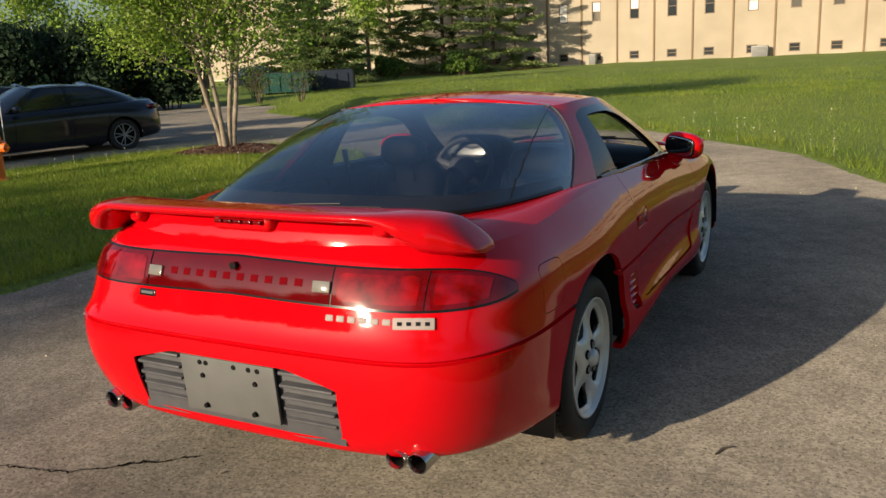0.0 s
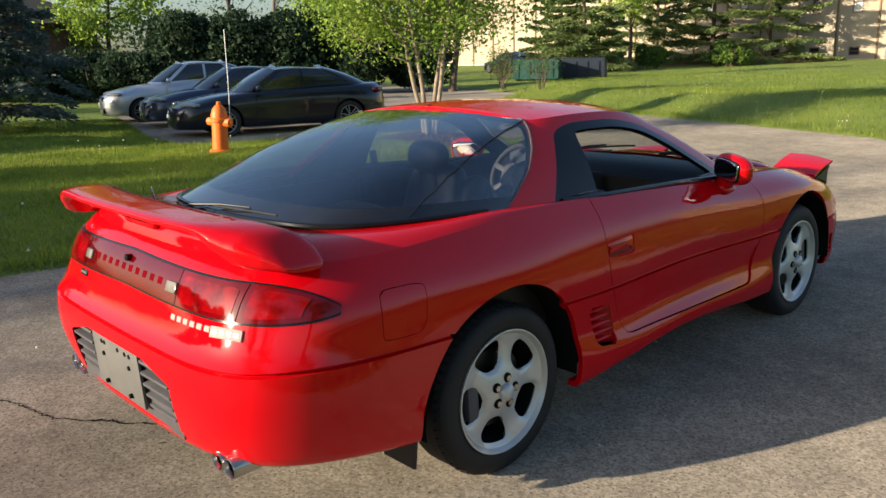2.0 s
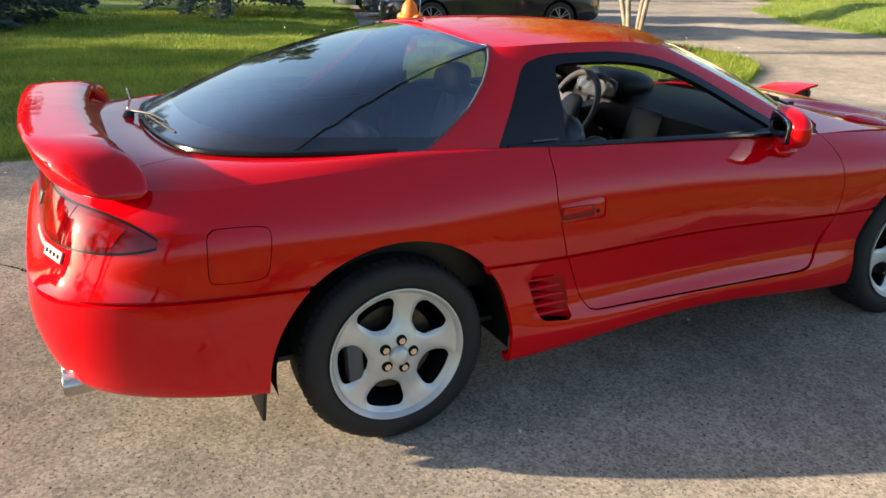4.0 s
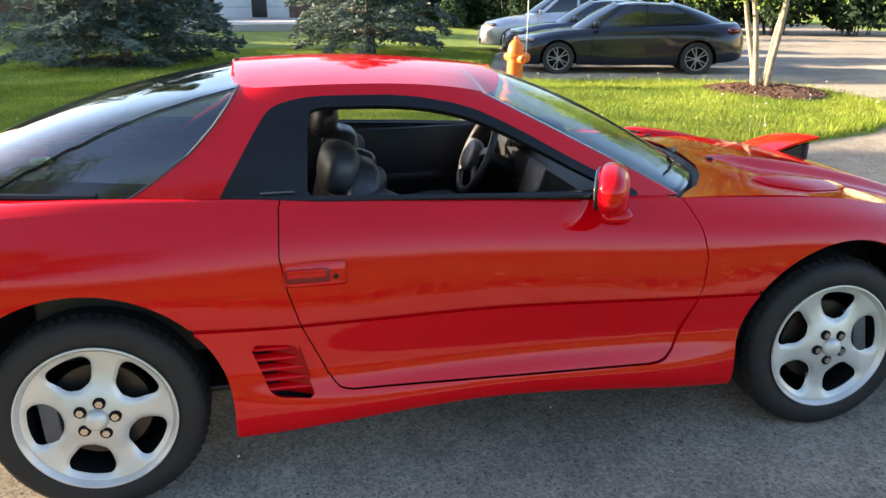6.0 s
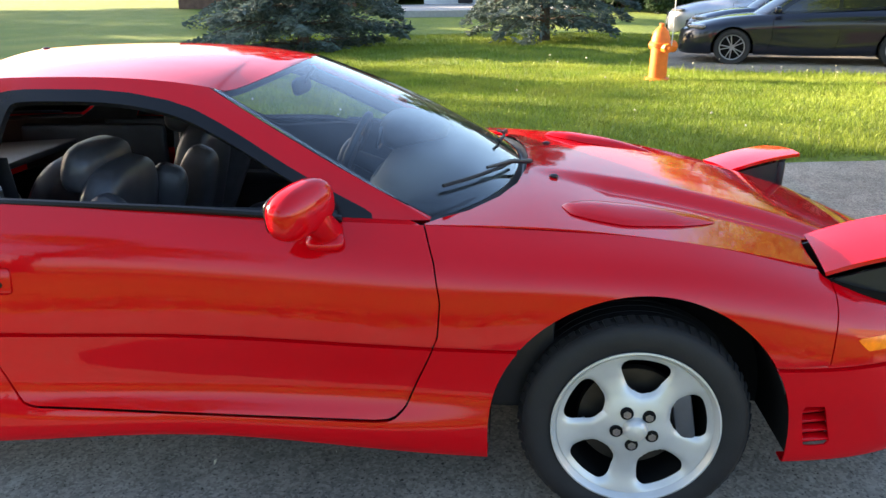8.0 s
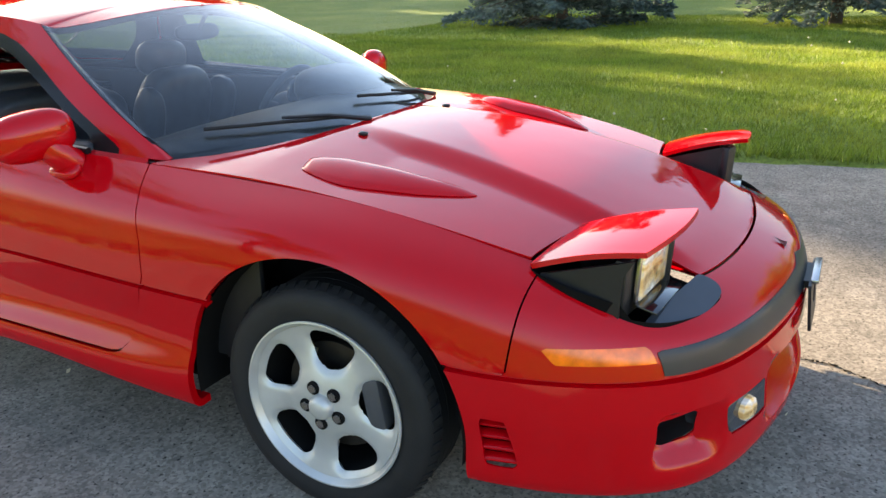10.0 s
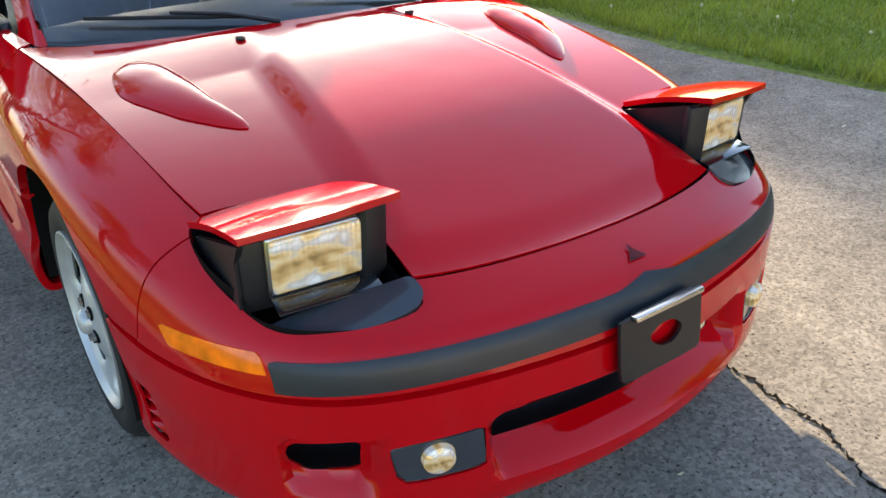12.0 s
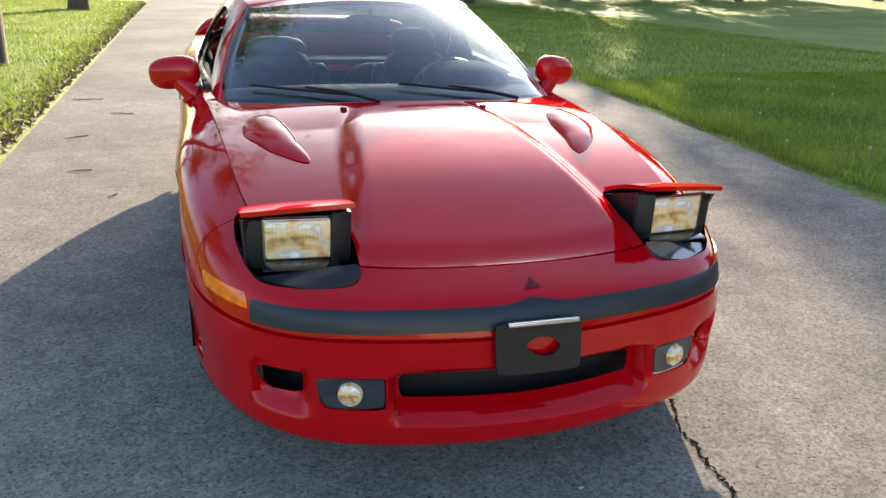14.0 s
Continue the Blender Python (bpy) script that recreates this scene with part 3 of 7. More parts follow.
W_V, W_F = clip(G_V, G_F, screen_line(G_V) - 0.002)
P_V, P_F = clip(*clip(G_V, G_F, -hatch_line(G_V)), -hatch_line(clip(G_V, G_F, -hatch_line(G_V))[0]))
P_V, P_F = clip(P_V, P_F, -screen_line(P_V))
F_V, F_F = clip(P_V, P_F, -poly_sdf(FRAME, yz(P_V)))
P_V, P_F = clip(P_V, P_F, poly_sdf(FRAME, yz(P_V)))
F_V, F_F = clip(F_V, F_F, poly_sdf(OPENING, yz(F_V)))
skin("pillar", P_V, P_F, M_RED, t=0.02)
skin("pillar", *mirrored(P_V, P_F), M_RED, t=0.02)
skin("window_frame", F_V, F_F, M_TRIM, label="satin black window frame and sail panel", t=0.02)
skin("window_frame", *mirrored(F_V, F_F), M_TRIM, label="satin black window frame and sail panel", t=0.02)
for v_, f_ in ((P_V, P_F), mirrored(P_V, P_F)):
    part("pillar_trim", thick(v_ * (0.955, 1, 0.985) + (0, 0, -0.004), f_, 0.004), M_BLACK, car, "black inner pillar trim")
windscreen = skin("windscreen", *both(W_V, W_F), M_CLEAR, label="clear curved windscreen", t=0.004)
hatch = skin("hatch_glass", *both(H_V, H_F), M_GLASS, label="dark tinted wraparound hatch glass", t=0.004)

# Roof skin, crowned towards the middle.
cap = []
for s in np.linspace(0, 1, 12):
    row = roof.copy()
    row[:, 0] *= 1 - s
    crown = 0.045 * (1 - ((roof[:, 1] + 0.36) / 0.56) ** 2).clip(0, 1)
    row[:, 2] += (1.283 + (1.256 - 1.283) * np.clip((roof[:, 1] + 0.8) / 0.98, 0, 1) - roof[:, 2]) * (1 - (1 - s) ** 2) + crown * (1 - (1 - s) ** 2) * 0.7
    cap.append(row)
cap = np.array(cap)
skin("roof_panel", *both(cap.reshape(-1, 3), grid_faces(NU, 12)), M_RED)

# Bonnet: a crowned sheet inside the top line, with a raised middle.
k9 = int(np.searchsorted(QS, TS[8]))
outline = np.vstack([lines["top"][k9:, :2], [(-0.1, 2.13), (-0.1, 0.945), (0, 0.945), (0.2, 0.935), (0.38, 0.905), (0.52, 0.85), (0.65, 0.765), (0.715, 0.69)]])
hx, hy = np.linspace(0, 0.8, 70), np.linspace(0.6, 2.16, 110)
HX, HY = np.meshgrid(hx, hy)


def curve(q, t, v):
    q = np.asarray(q, float)
    return spline(t, np.array(v)[:, None], q.ravel())[:, 0].reshape(q.shape)


def bonnet_z(x, y):
    ze = curve(y, (0.6, 0.8, 1.0, 1.235, 1.55, 1.79, 2.0, 2.13, 2.2), (0.881, 0.876, 0.864, 0.838, 0.782, 0.722, 0.672, 0.653, 0.64))
    zc = curve(y, (0.6, 0.93, 1.05, 1.3, 1.5, 1.7, 1.9, 2.05, 2.13, 2.2), (0.912, 0.912, 0.908, 0.885, 0.85, 0.803, 0.738, 0.684, 0.655, 0.63))
    ridge = np.interp(y, (0.9, 1.2, 2.05), (0.2, 0.3, 0.42))
    s = np.clip((ridge + 0.05 - x) / 0.1, 0, 1)
    step = s * s * (3 - 2 * s)
    fade = np.clip((y - 0.95) / 0.25, 0, 1)
    prof = (1 - (x / 0.76) ** 2) * (1 - 0.62 * fade) + 0.62 * fade * step
    return ze + (zc - ze) * prof


B_V = np.stack([HX, HY, bonnet_z(HX, HY)], -1).reshape(-1, 3)
B_F = grid_faces(len(hx), len(hy))
# the front edge comes down to the line of the nose
nose_ = lines["top"][lines["top"][:, 1] > 1.9][::-1]
y_top, z_top = np.interp(B_V[:, 0], nose_[:, 0], nose_[:, 1]), np.interp(B_V[:, 0], nose_[:, 0], nose_[:, 2])
w_ = np.clip(1 - (y_top - B_V[:, 1]) / 0.11, 0, 1) ** 2 * (B_V[:, 0] < 0.56)
B_V[:, 2] += (z_top + 0.001 - B_V[:, 2]) * w_
B_V, B_F = clip(B_V, B_F, -poly_sdf(outline, xy(B_V)) - np.where(B_V[:, 1] > 1.8, 0.008, GAP))
B_V, B_F = clip(B_V, B_F, poly_sdf(POCKET, xy(B_V)) - 0.003)
bonnet = skin("bonnet", *both(B_V, B_F), M_RED)

# Doors; the lower part is scooped in behind the fender edge and above the skirt
scoop = np.clip((0.565 - D_V[:, 2]) / 0.11, 0, 1)
D_V[:, 0] -= 0.009 * scoop * scoop * (3 - 2 * scoop) * np.interp(D_V[:, 1], (-0.6, -0.3, 0.45), (0.2, 0.55, 1.0))
for flip in (False, True):
    v, f = joined((D_V, D_F), (belt_v, belt_f))
    if flip:
        v, f = mirrored(v, f)
    door = skin("door", v, f, M_RED, t=0.012)

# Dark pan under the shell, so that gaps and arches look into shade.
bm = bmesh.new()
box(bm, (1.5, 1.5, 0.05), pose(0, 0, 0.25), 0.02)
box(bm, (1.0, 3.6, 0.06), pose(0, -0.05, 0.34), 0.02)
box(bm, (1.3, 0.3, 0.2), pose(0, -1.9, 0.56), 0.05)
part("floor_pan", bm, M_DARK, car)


# ---- wheels ----
def wheel(parent, m, caliper=16.0):
    """A five-spoke alloy wheel with its tyre; the wheel's outer face looks along +x."""
    hub = new("wheel")
    hub.parent = parent
    hub.matrix_local = m
    turn = pose(0, 0, 0, 0, 90, 0)
    bm = bmesh.new()
    lathe(bm, [(0.226, -0.2), (0.255, -0.212), (0.29, -0.21), (0.31, -0.196), (0.3185, -0.175), (0.32, -0.15), (0.32, -0.06), (0.3185, -0.035), (0.31, -0.012), (0.295, 0.0), (0.27, 0.004), (0.245, 0.0), (0.229, -0.008), (0.226, -0.2)], turn, 72)
    # Tread grooves and shoulder blocks.
    bm.normal_update()
    tyre = part("tyre", bm, M_RUBBER, hub, "black rubber tyre")
    bm = bmesh.new()
    for x in (-0.05, -0.085, -0.125, -0.16):
        lathe(bm, [(0.3205, x - 0.004), (0.3212, x - 0.004), (0.3212, x + 0.004), (0.3205, x + 0.004)], turn, 48)
    for k in range(60):
        a = 2 * math.pi * k / 60
        box(bm, (0.03, 0.02, 0.005), pose(0, 0, 0) @ Matrix.Rotation(a, 4, "X") @ pose(-0.03, 0, 0.3165, 0, 24, 12))
    part("tread", bm, M_RUBBER, hub)
    bm = bmesh.new()
    lathe(bm, [(0.206, -0.19), (0.222, -0.185), (0.222, -0.03), (0.228, -0.012), (0.234, 0.0), (0.2335, 0.004), (0.229, 0.005), (0.224, 0.0), (0.219, -0.012), (0.208, -0.02), (0.204, -0.03)], turn, 72)
    part("rim", bm, M_ALLOY, hub, "silver alloy rim")
    # Barrel behind the spokes: near-black colour holds its shade as well as brake dust.
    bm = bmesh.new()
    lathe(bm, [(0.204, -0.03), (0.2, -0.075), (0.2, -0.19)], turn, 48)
    part("barrel", bm, M_DARK, hub, "rim barrel with shade and brake dust in its dark colour")
    # Spokes: a plate with five rounded windows, dished towards the rim.
    n_r, n_a = 26, 200
    V, F = [], []
    for j in range(n_r):
        r = 0.03 + (0.216 - 0.03) * j / (n_r - 1)
        for i in range(n_a):
            a = 2 * math.pi * i / n_a
            V.append((r * math.cos(a), r * math.sin(a), 0.0))
    for j in range(n_r - 1):
        for i in range(n_a):
            F.append((j * n_a + i, (j + 1) * n_a + i, (j + 1) * n_a + (i + 1) % n_a, j * n_a + (i + 1) % n_a))
    V = np.array(V)
    r, a = np.hypot(V[:, 0], V[:, 1]), np.arctan2(V[:, 1], V[:, 0])
    k = (a / (2 * math.pi / 5)) % 1 - 0.5
    arc = k * (2 * math.pi / 5) * r
    half = 0.034 + 0.016 * np.clip((r - 0.1) / 0.11, 0, 1) ** 2 + 0.010 * np.clip((0.11 - r) / 0.03, 0, 1)
    half_gap = (math.pi / 5) * r - half
    edge = np.abs(arc) - half_gap
    win = np.maximum(np.maximum(edge, 0.098 - r), r - 0.2)
    corner = np.hypot(np.maximum(edge + 0.03, 0), np.maximum(np.maximum(0.128 - r, r - 0.17), 0)) - 0.03
    win = np.where((edge > -0.03) & ((r < 0.128) | (r > 0.17)), corner, win)
    V[:, 2] = -0.006 - 0.016 * np.exp(-((r - 0.15) / 0.06) ** 2) - 0.012 * np.exp(-(np.clip(win, 0, 1) / 0.007)) + 0.006 * np.clip((0.1 - r) / 0.06, 0, 1)
    V2, F2 = clip(V, F, win)
    V2 = np.array([turn @ Vector(v) for v in V2])
    part("spokes", thick(V2, F2, 0.03), M_ALLOY, hub, "five broad silver spokes")
    bm = bmesh.new()
    lathe(bm, [(0.0005, 0.026), (0.018, 0.0245), (0.028, 0.019), (0.034, 0.008), (0.036, -0.02)], turn, 32)
    part("hub_cap", bm, M_ALLOY, hub, "round silver hub cap")
    for k in range(5):
        an = 2 * math.pi * (k - 0.25) / 5
        bm = bmesh.new()
        cyl(bm, 0.0185, 0.0185, (-0.012, 0.052 * math.cos(an), 0.052 * math.sin(an)), (0.0006, 0.052 * math.cos(an), 0.052 * math.sin(an)), 20)
        part("nut_recess", bm, M_DARK, hub)
        bm = bmesh.new()
        cyl(bm, 0.0135, 0.012, (-0.012, 0.052 * math.cos(an), 0.052 * math.sin(an)), (0.007, 0.052 * math.cos(an), 0.052 * math.sin(an)), 6)
        part("wheel_nut", bm, M_STEEL, hub)
    bm = bmesh.new()
    lathe(bm, [(0.03, -0.07), (0.15, -0.07), (0.152, -0.075), (0.152, -0.095), (0.03, -0.095)], turn, 48)
    part("brake_disc", bm, material("bare_brake_steel", (0.05, 0.045, 0.04), 0.4, metal=0.8, vary=0.2, scale=20), hub, "bare steel brake disc")
    bm = bmesh.new()
    box(bm, (0.06, 0.055, 0.15), Matrix.Rotation(radians(caliper), 4, "X") @ pose(-0.055, 0.138, 0), 0.012)
    part("brake_caliper", bm, M_GREY, hub, "grey brake caliper")
    # Near-black disc added behind the wheel, so its windows look into shade.
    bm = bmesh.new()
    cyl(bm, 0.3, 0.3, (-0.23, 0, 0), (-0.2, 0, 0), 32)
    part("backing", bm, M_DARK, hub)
    return hub


for y in (-1.235, 1.235):
    wheel(car, pose(0.858, y, 0.32, 23 if y < 0 else 64), 160 if y < 0 else -54)
    wheel(car, pose(-0.858, y, 0.32, 20, 0, 180))
    for sx in (1, -1):
        bm = bmesh.new()
        R = 0.405
        lathe(bm, [(R, 0.0), (R, -0.28), (0.05, -0.28)], Matrix.Translation((sx * 0.872, y, 0.32)) @ pose(0, 0, 0, 0, 90 * sx, 0), 48)
        bmesh.ops.bisect_plane(bm, geom=bm.verts[:] + bm.edges[:] + bm.faces[:], plane_co=(0, 0, 0.27), plane_no=(0, 0, 1), clear_inner=True)
        part("wheel_arch_liner", bm, M_DARK, car, "black wheel arch liner")


# ---- coupe: lamps, trim and fittings ----
def raised(V, F, d, t):
    """A sheet lifted d off its faces and t thick."""
    me = bpy.data.meshes.new("tmp")
    me.from_pydata([tuple(map(float, v)) for v in V], [], [tuple(int(i) for i in f) for f in F])
    n = np.zeros(len(V) * 3)
    me.vertex_normals.foreach_get("vector", n)
    bpy.data.meshes.remove(me)
    return thick(np.asarray(V) + n.reshape(-1, 3) * d, F, t)


def lamp_band(V):
    """Positive on the lamp band across the tail, which tapers to a tip at the sides."""
    s = np.clip((V[:, 1] + 2.14) / 0.215, 0, 1)
    top = 0.892 - 0.012 * np.clip(V[:, 0] / 0.6, 0, 1) - 0.075 * s ** 2.2
    bot = 0.79 - 0.012 * np.clip(V[:, 0] / 0.6, 0, 1) + 0.018 * s ** 3
    return np.minimum(np.minimum(top - V[:, 2], V[:, 2] - bot), np.where(V[:, 1] < -1.925, 1, -1.0))


def tail(x, z):
    """Where the tail's surface lies at (x, z): y, its backward tilt and its turn, in degrees."""
    def depth(x, z):
        k = np.argmax(rows[0, :, 1] > -1.85)
        col = [(np.interp(abs(x), r[:k, 0], r[:k, 2]), np.interp(abs(x), r[:k, 0], r[:k, 1])) for r in rows]
        col = np.array(sorted(col))
        return float(np.interp(z, col[:, 0], col[:, 1]))
    y = depth(x, z)
    tilt = math.degrees(math.atan2(depth(x, z + 0.01) - depth(x, z - 0.01), 0.02))
    yaw = math.degrees(math.atan2(depth(x + 0.01, z) - depth(x - 0.01, z), 0.02))
    return y, tilt, yaw


def on_tail(x, z, out=0.0):
    y, tilt, yaw = tail(x, z)
    return pose(x, y - out, z, -tilt, 0, yaw)


T_V, T_F = clip(SIDE_V, SIDE_F, np.where(SIDE_V[:, 1] < -1.8, 1.0, -1.0))
part("lamp_surround", raised(*both(*clip(T_V, T_F, lamp_band(T_V) + 0.007)), 0.002, 0.004), M_TRIM, car, "black surround of the tail lamps")
band_v, band_f = clip(T_V, T_F, lamp_band(T_V))
x_ = lambda V: V[:, 0]
mid_v, mid_f = clip(band_v, band_f, 0.368 - x_(band_v))
centre_band = part("centre_panel", raised(*both(mid_v, mid_f), 0.004, 0.004), material("dark_red_panel", (0.085, 0.0008, 0.002), 0.45, spec=0.0, coat=1.0, vary=0.15), car, "dark red garnish panel between the tail lamps")
for flip in (False, True):
    for name, lo, hi in (("brake_lamp", 0.374, 0.656), ("tail_lamp", 0.6595, 1.0)):
        a = clip(band_v, band_f, x_(band_v) - lo)
        a = clip(*a, hi - x_(a[0]))
        if flip:
            a = mirrored(*a)
        lens = part(name, raised(*a, 0.005, 0.005), M_LENS_RED, car, "red tail lamp lens")
        c_ = clip(band_v, band_f, np.minimum(lamp_band(band_v) - 0.013, np.minimum(x_(band_v) - lo - 0.018, hi - 0.018 - x_(band_v))))
        c_ = clip(*c_, (0.8 if name == "tail_lamp" else 1.0) - x_(c_[0]))
        part("reflector_chamber", raised(*(mirrored(*c_) if flip else c_), 0.0065, 0.003), M_LENS_SUNLIT, lens, "red reflector chamber, painted brighter as if sunlit")
    sx = -1 if flip else 1
    bm = bmesh.new()
    box(bm, (0.062, 0.012, 0.036), on_tail(sx * 0.338, 0.832, 0.006), 0.004)
    part("reverse_lamp", bm, M_WHITE_LENS, centre_band, "clear reversing lamp")
M_LETTER = material("dull_red_lettering", (0.125, 0.003, 0.006), 0.8, vary=0.05, spec=0.0)
for k in range(10):
    bm = bmesh.new()
    box(bm, (0.03, 0.004, 0.024), on_tail(-0.255 + 0.0565 * k, 0.838, 0.0035), 0.003)
    part("plain_bar", bm, M_LETTER, centre_band)
bm = bmesh.new()
cyl(bm, 0.013, 0.012, (0.0, -2.19, 0.868), (0.0, -2.21, 0.872), 18)
part("lock", bm, M_TRIM, centre_band, "small round dark lock")

# Model badge and dealer badge as plain bars.
M_EMBLEM = material("worn_emblem", (0.2, 0.025, 0.032), 0.5, vary=0.3, scale=60)
M_BADGE = material("pale_badge", (0.33, 0.28, 0.27), 0.6, vary=0.05, spec=0.2)
badge = new("badge")
badge.parent = car
for k in range(6):
    bm = bmesh.new()
    box(bm, (0.027, 0.006, 0.019), on_tail(0.372 + 0.037 * k, 0.746, 0.0), 0.004)
    part("plain_bar", bm, M_BADGE, badge)
bm = bmesh.new()
box(bm, (0.122, 0.006, 0.034), on_tail(0.636, 0.744, 0.0005), 0.002)
plate_bar = part("badge_plate", bm, M_BADGE, badge)
for k in range(4):
    bm = bmesh.new()
    box(bm, (0.014, 0.007, 0.011), on_tail(0.636, 0.744, 0.0012) @ pose((k - 1.5) * 0.027, 0, 0), 0.0)
    part("plain_bar", bm, M_TRIM, plate_bar)
bm = bmesh.new()
box(bm, (0.075, 0.006, 0.024), on_tail(-0.372, 0.757, 0.001), 0.002)
dealer = part("dealer_badge", bm, M_TRIM, car, "small dark dealer badge with a pale bar")
bm = bmesh.new()
box(bm, (0.055, 0.007, 0.009), on_tail(-0.372, 0.757, 0.0015))
part("plain_bar", bm, M_GREY, dealer)

# Insert of the rear bumper: backing, plate panel and ribs.
bm = bmesh.new()
box(bm, (0.83, 0.02, 0.25), pose(0, -2.25, 0.475, 2), 0.004)
insert = part("bumper_insert", bm, M_GREY, car, "grey ribbed insert of the rear bumper")
bm = bmesh.new()
box(bm, (0.385, 0.012, 0.195), pose(-0.003, -2.279, 0.487, 3), 0.004)
plate = part("plate_panel", bm, material("matt_grey_panel", (0.1, 0.1, 0.098), 0.6, vary=0.1, scale=9), insert, "bare grey panel for the number plate")
for x, z in ((-0.11, 0.565), (-0.085, 0.565), (0.03, 0.565), (0.09, 0.565), (0.125, 0.565), (-0.105, 0.52), (0.11, 0.52), (-0.105, 0.415), (0.095, 0.415)):
    bm = bmesh.new()
    cyl(bm, 0.009, 0.008, (x, -2.28, z), (x, -2.292, z), 12)
    part("bolt_hole", bm, M_DARK, plate)
for sx in (-1, 1):
    for k in range(5):
        bm = bmesh.new()
        z = 0.415 + 0.039 * k
        w = (0.402 + 0.012 * (z - 0.41) / 0.18) - 0.012 - 0.205
        box(bm, (w, 0.04, 0.012), on_tail(sx * (0.205 + w / 2), z, -0.021), 0.004)
        part("rib", bm, M_GREY, insert)
bm = bmesh.new()
box(bm, (0.72, 0.02, 0.026), pose(0, -2.235, 0.374, 6), 0.004)
part("lower_strip", bm, material("pale_grey_strip", (0.26, 0.25, 0.24), 0.6, vary=0.1), insert)

# Twin tail pipes on each side.
for sx in (-1, 1):
    for x in (0.563, 0.637):
        bm = bmesh.new()
        lathe(bm, [(0.024, 0.05), (0.027, 0.168), (0.031, 0.177), (0.0345, 0.172), (0.0345, 0.02), (0.027, -0.03)], pose(sx * x, -2.05, 0.33, 90 + 2), 28)
        pipe = part("tail_pipe", bm, M_STEEL, car, "polished steel tail pipe")
        bm = bmesh.new()
        lathe(bm, [(0.0005, 0.1), (0.0235, 0.1), (0.0258, 0.163)], pose(sx * x, -2.05, 0.33, 90 + 2), 24)
        part("dark_bore", bm, M_DARK, pipe)
    bm = bmesh.new()
    cyl(bm, 0.1, 0.1, (sx * 0.35, -1.9, 0.38), (sx * 0.7, -1.9, 0.38), 20)
    part("silencer", bm, M_DARK, car)

# Rear spoiler: a wing that drops to the body at both ends.
ring_n = 32
half_span = np.concatenate([np.linspace(0, 0.56, 26), np.linspace(0.575, 0.787, 34)])
xs = np.concatenate([-half_span[:0:-1], half_span])
pts = []
for x in xs:
    a = abs(x)
    lead = np.interp(a, (0, 0.3, 0.5, 0.6, 0.68, 0.74, 0.775, 0.787), (-2.03, -2.02, -2.0, -1.975, -1.945, -1.928, -1.932, -1.95))
    trail = np.interp(a, (0, 0.3, 0.5, 0.6, 0.68, 0.74, 0.775, 0.787), (-2.25, -2.246, -2.228, -2.206, -2.168, -2.12, -2.075, -2.045))
    top = curve(a, (0, 0.45, 0.6, 0.66, 0.7, 0.735, 0.765, 0.787), (1.066, 1.063, 1.055, 1.043, 1.027, 1.0, 0.968, 0.938))
    low = np.interp(a, (0, 0.5, 0.55, 0.6, 0.65, 0.7, 0.787), (1.03, 1.028, 1.014, 0.974, 0.936, 0.925, 0.922))
    fall = np.interp(a, (0, 0.5, 0.7), (0.022, 0.022, 0.006))
    for k in range(ring_n):
        u = 2 * math.pi * k / ring_n
        c, q = math.cos(u), math.sin(u)
        cc, ss = math.copysign(abs(c) ** 0.7, c), math.copysign(abs(q) ** 0.8, q)
        pts.append((x, (lead + trail) / 2 + (lead - trail) / 2 * cc, (top + low) / 2 + (top - low) / 2 * ss - fall * (c + 1) / 2))
faces = [(i * ring_n + k, i * ring_n + (k + 1) % ring_n, (i + 1) * ring_n + (k + 1) % ring_n, (i + 1) * ring_n + k) for i in range(len(xs) - 1) for k in range(ring_n)]
faces += [tuple(range(ring_n))[::-1], tuple((len(xs) - 1) * ring_n + k for k in range(ring_n))]
spoiler = link_mesh("rear_spoiler", pts, faces, M_RED, car, sharp=60)
for x in (-0.5, 0.0, 0.5):
    bm = bmesh.new()
    box(bm, (0.055 if x else 0.24, 0.09 if x else 0.1, 0.07), pose(x, -2.085 if x else -2.105, 1.0, -10), 0.02, 3)
    part("spoiler_foot", bm, M_RED, spoiler)

# Raised lip of the hatch lid under the wing, and the red stop lamp bars in its middle foot
lip = []
for s in np.linspace(0, 1, 25):
    row_ = []
    for x in np.linspace(-0.66, 0.66, 70):
        a = 1 - np.clip((abs(x) - 0.5) / 0.16, 0, 1)
        a = a * a * (3 - 2 * a)
        y_in, y_out = -1.93 + 0.04 * (x / 0.66) ** 2, -2.14 + 0.095 * (x / 0.66) ** 2 * abs(x / 0.66)
        hump = math.sin(math.pi * s ** 2.6) ** 0.7
        row_.append((x, y_in + (y_out - y_in) * s, 0.958 - 0.02 * s - 0.012 * (x / 0.66) ** 2 + 0.07 * a * hump - 0.006 * (1 - a)))
    lip.append(row_)
part("lid_lip", thick(np.array(lip).reshape(-1, 3), grid_faces(70, 25), 0.004), M_RED, car, "raised red lip of the hatch lid", sharp=60)
for k in range(5):
    bm = bmesh.new()
    box(bm, (0.03, 0.008, 0.014), pose(-0.08 + 0.04 * k, -2.166, 1.004, -10), 0.003)
    part("stop_lamp", bm, M_LENS_RED, spoiler)

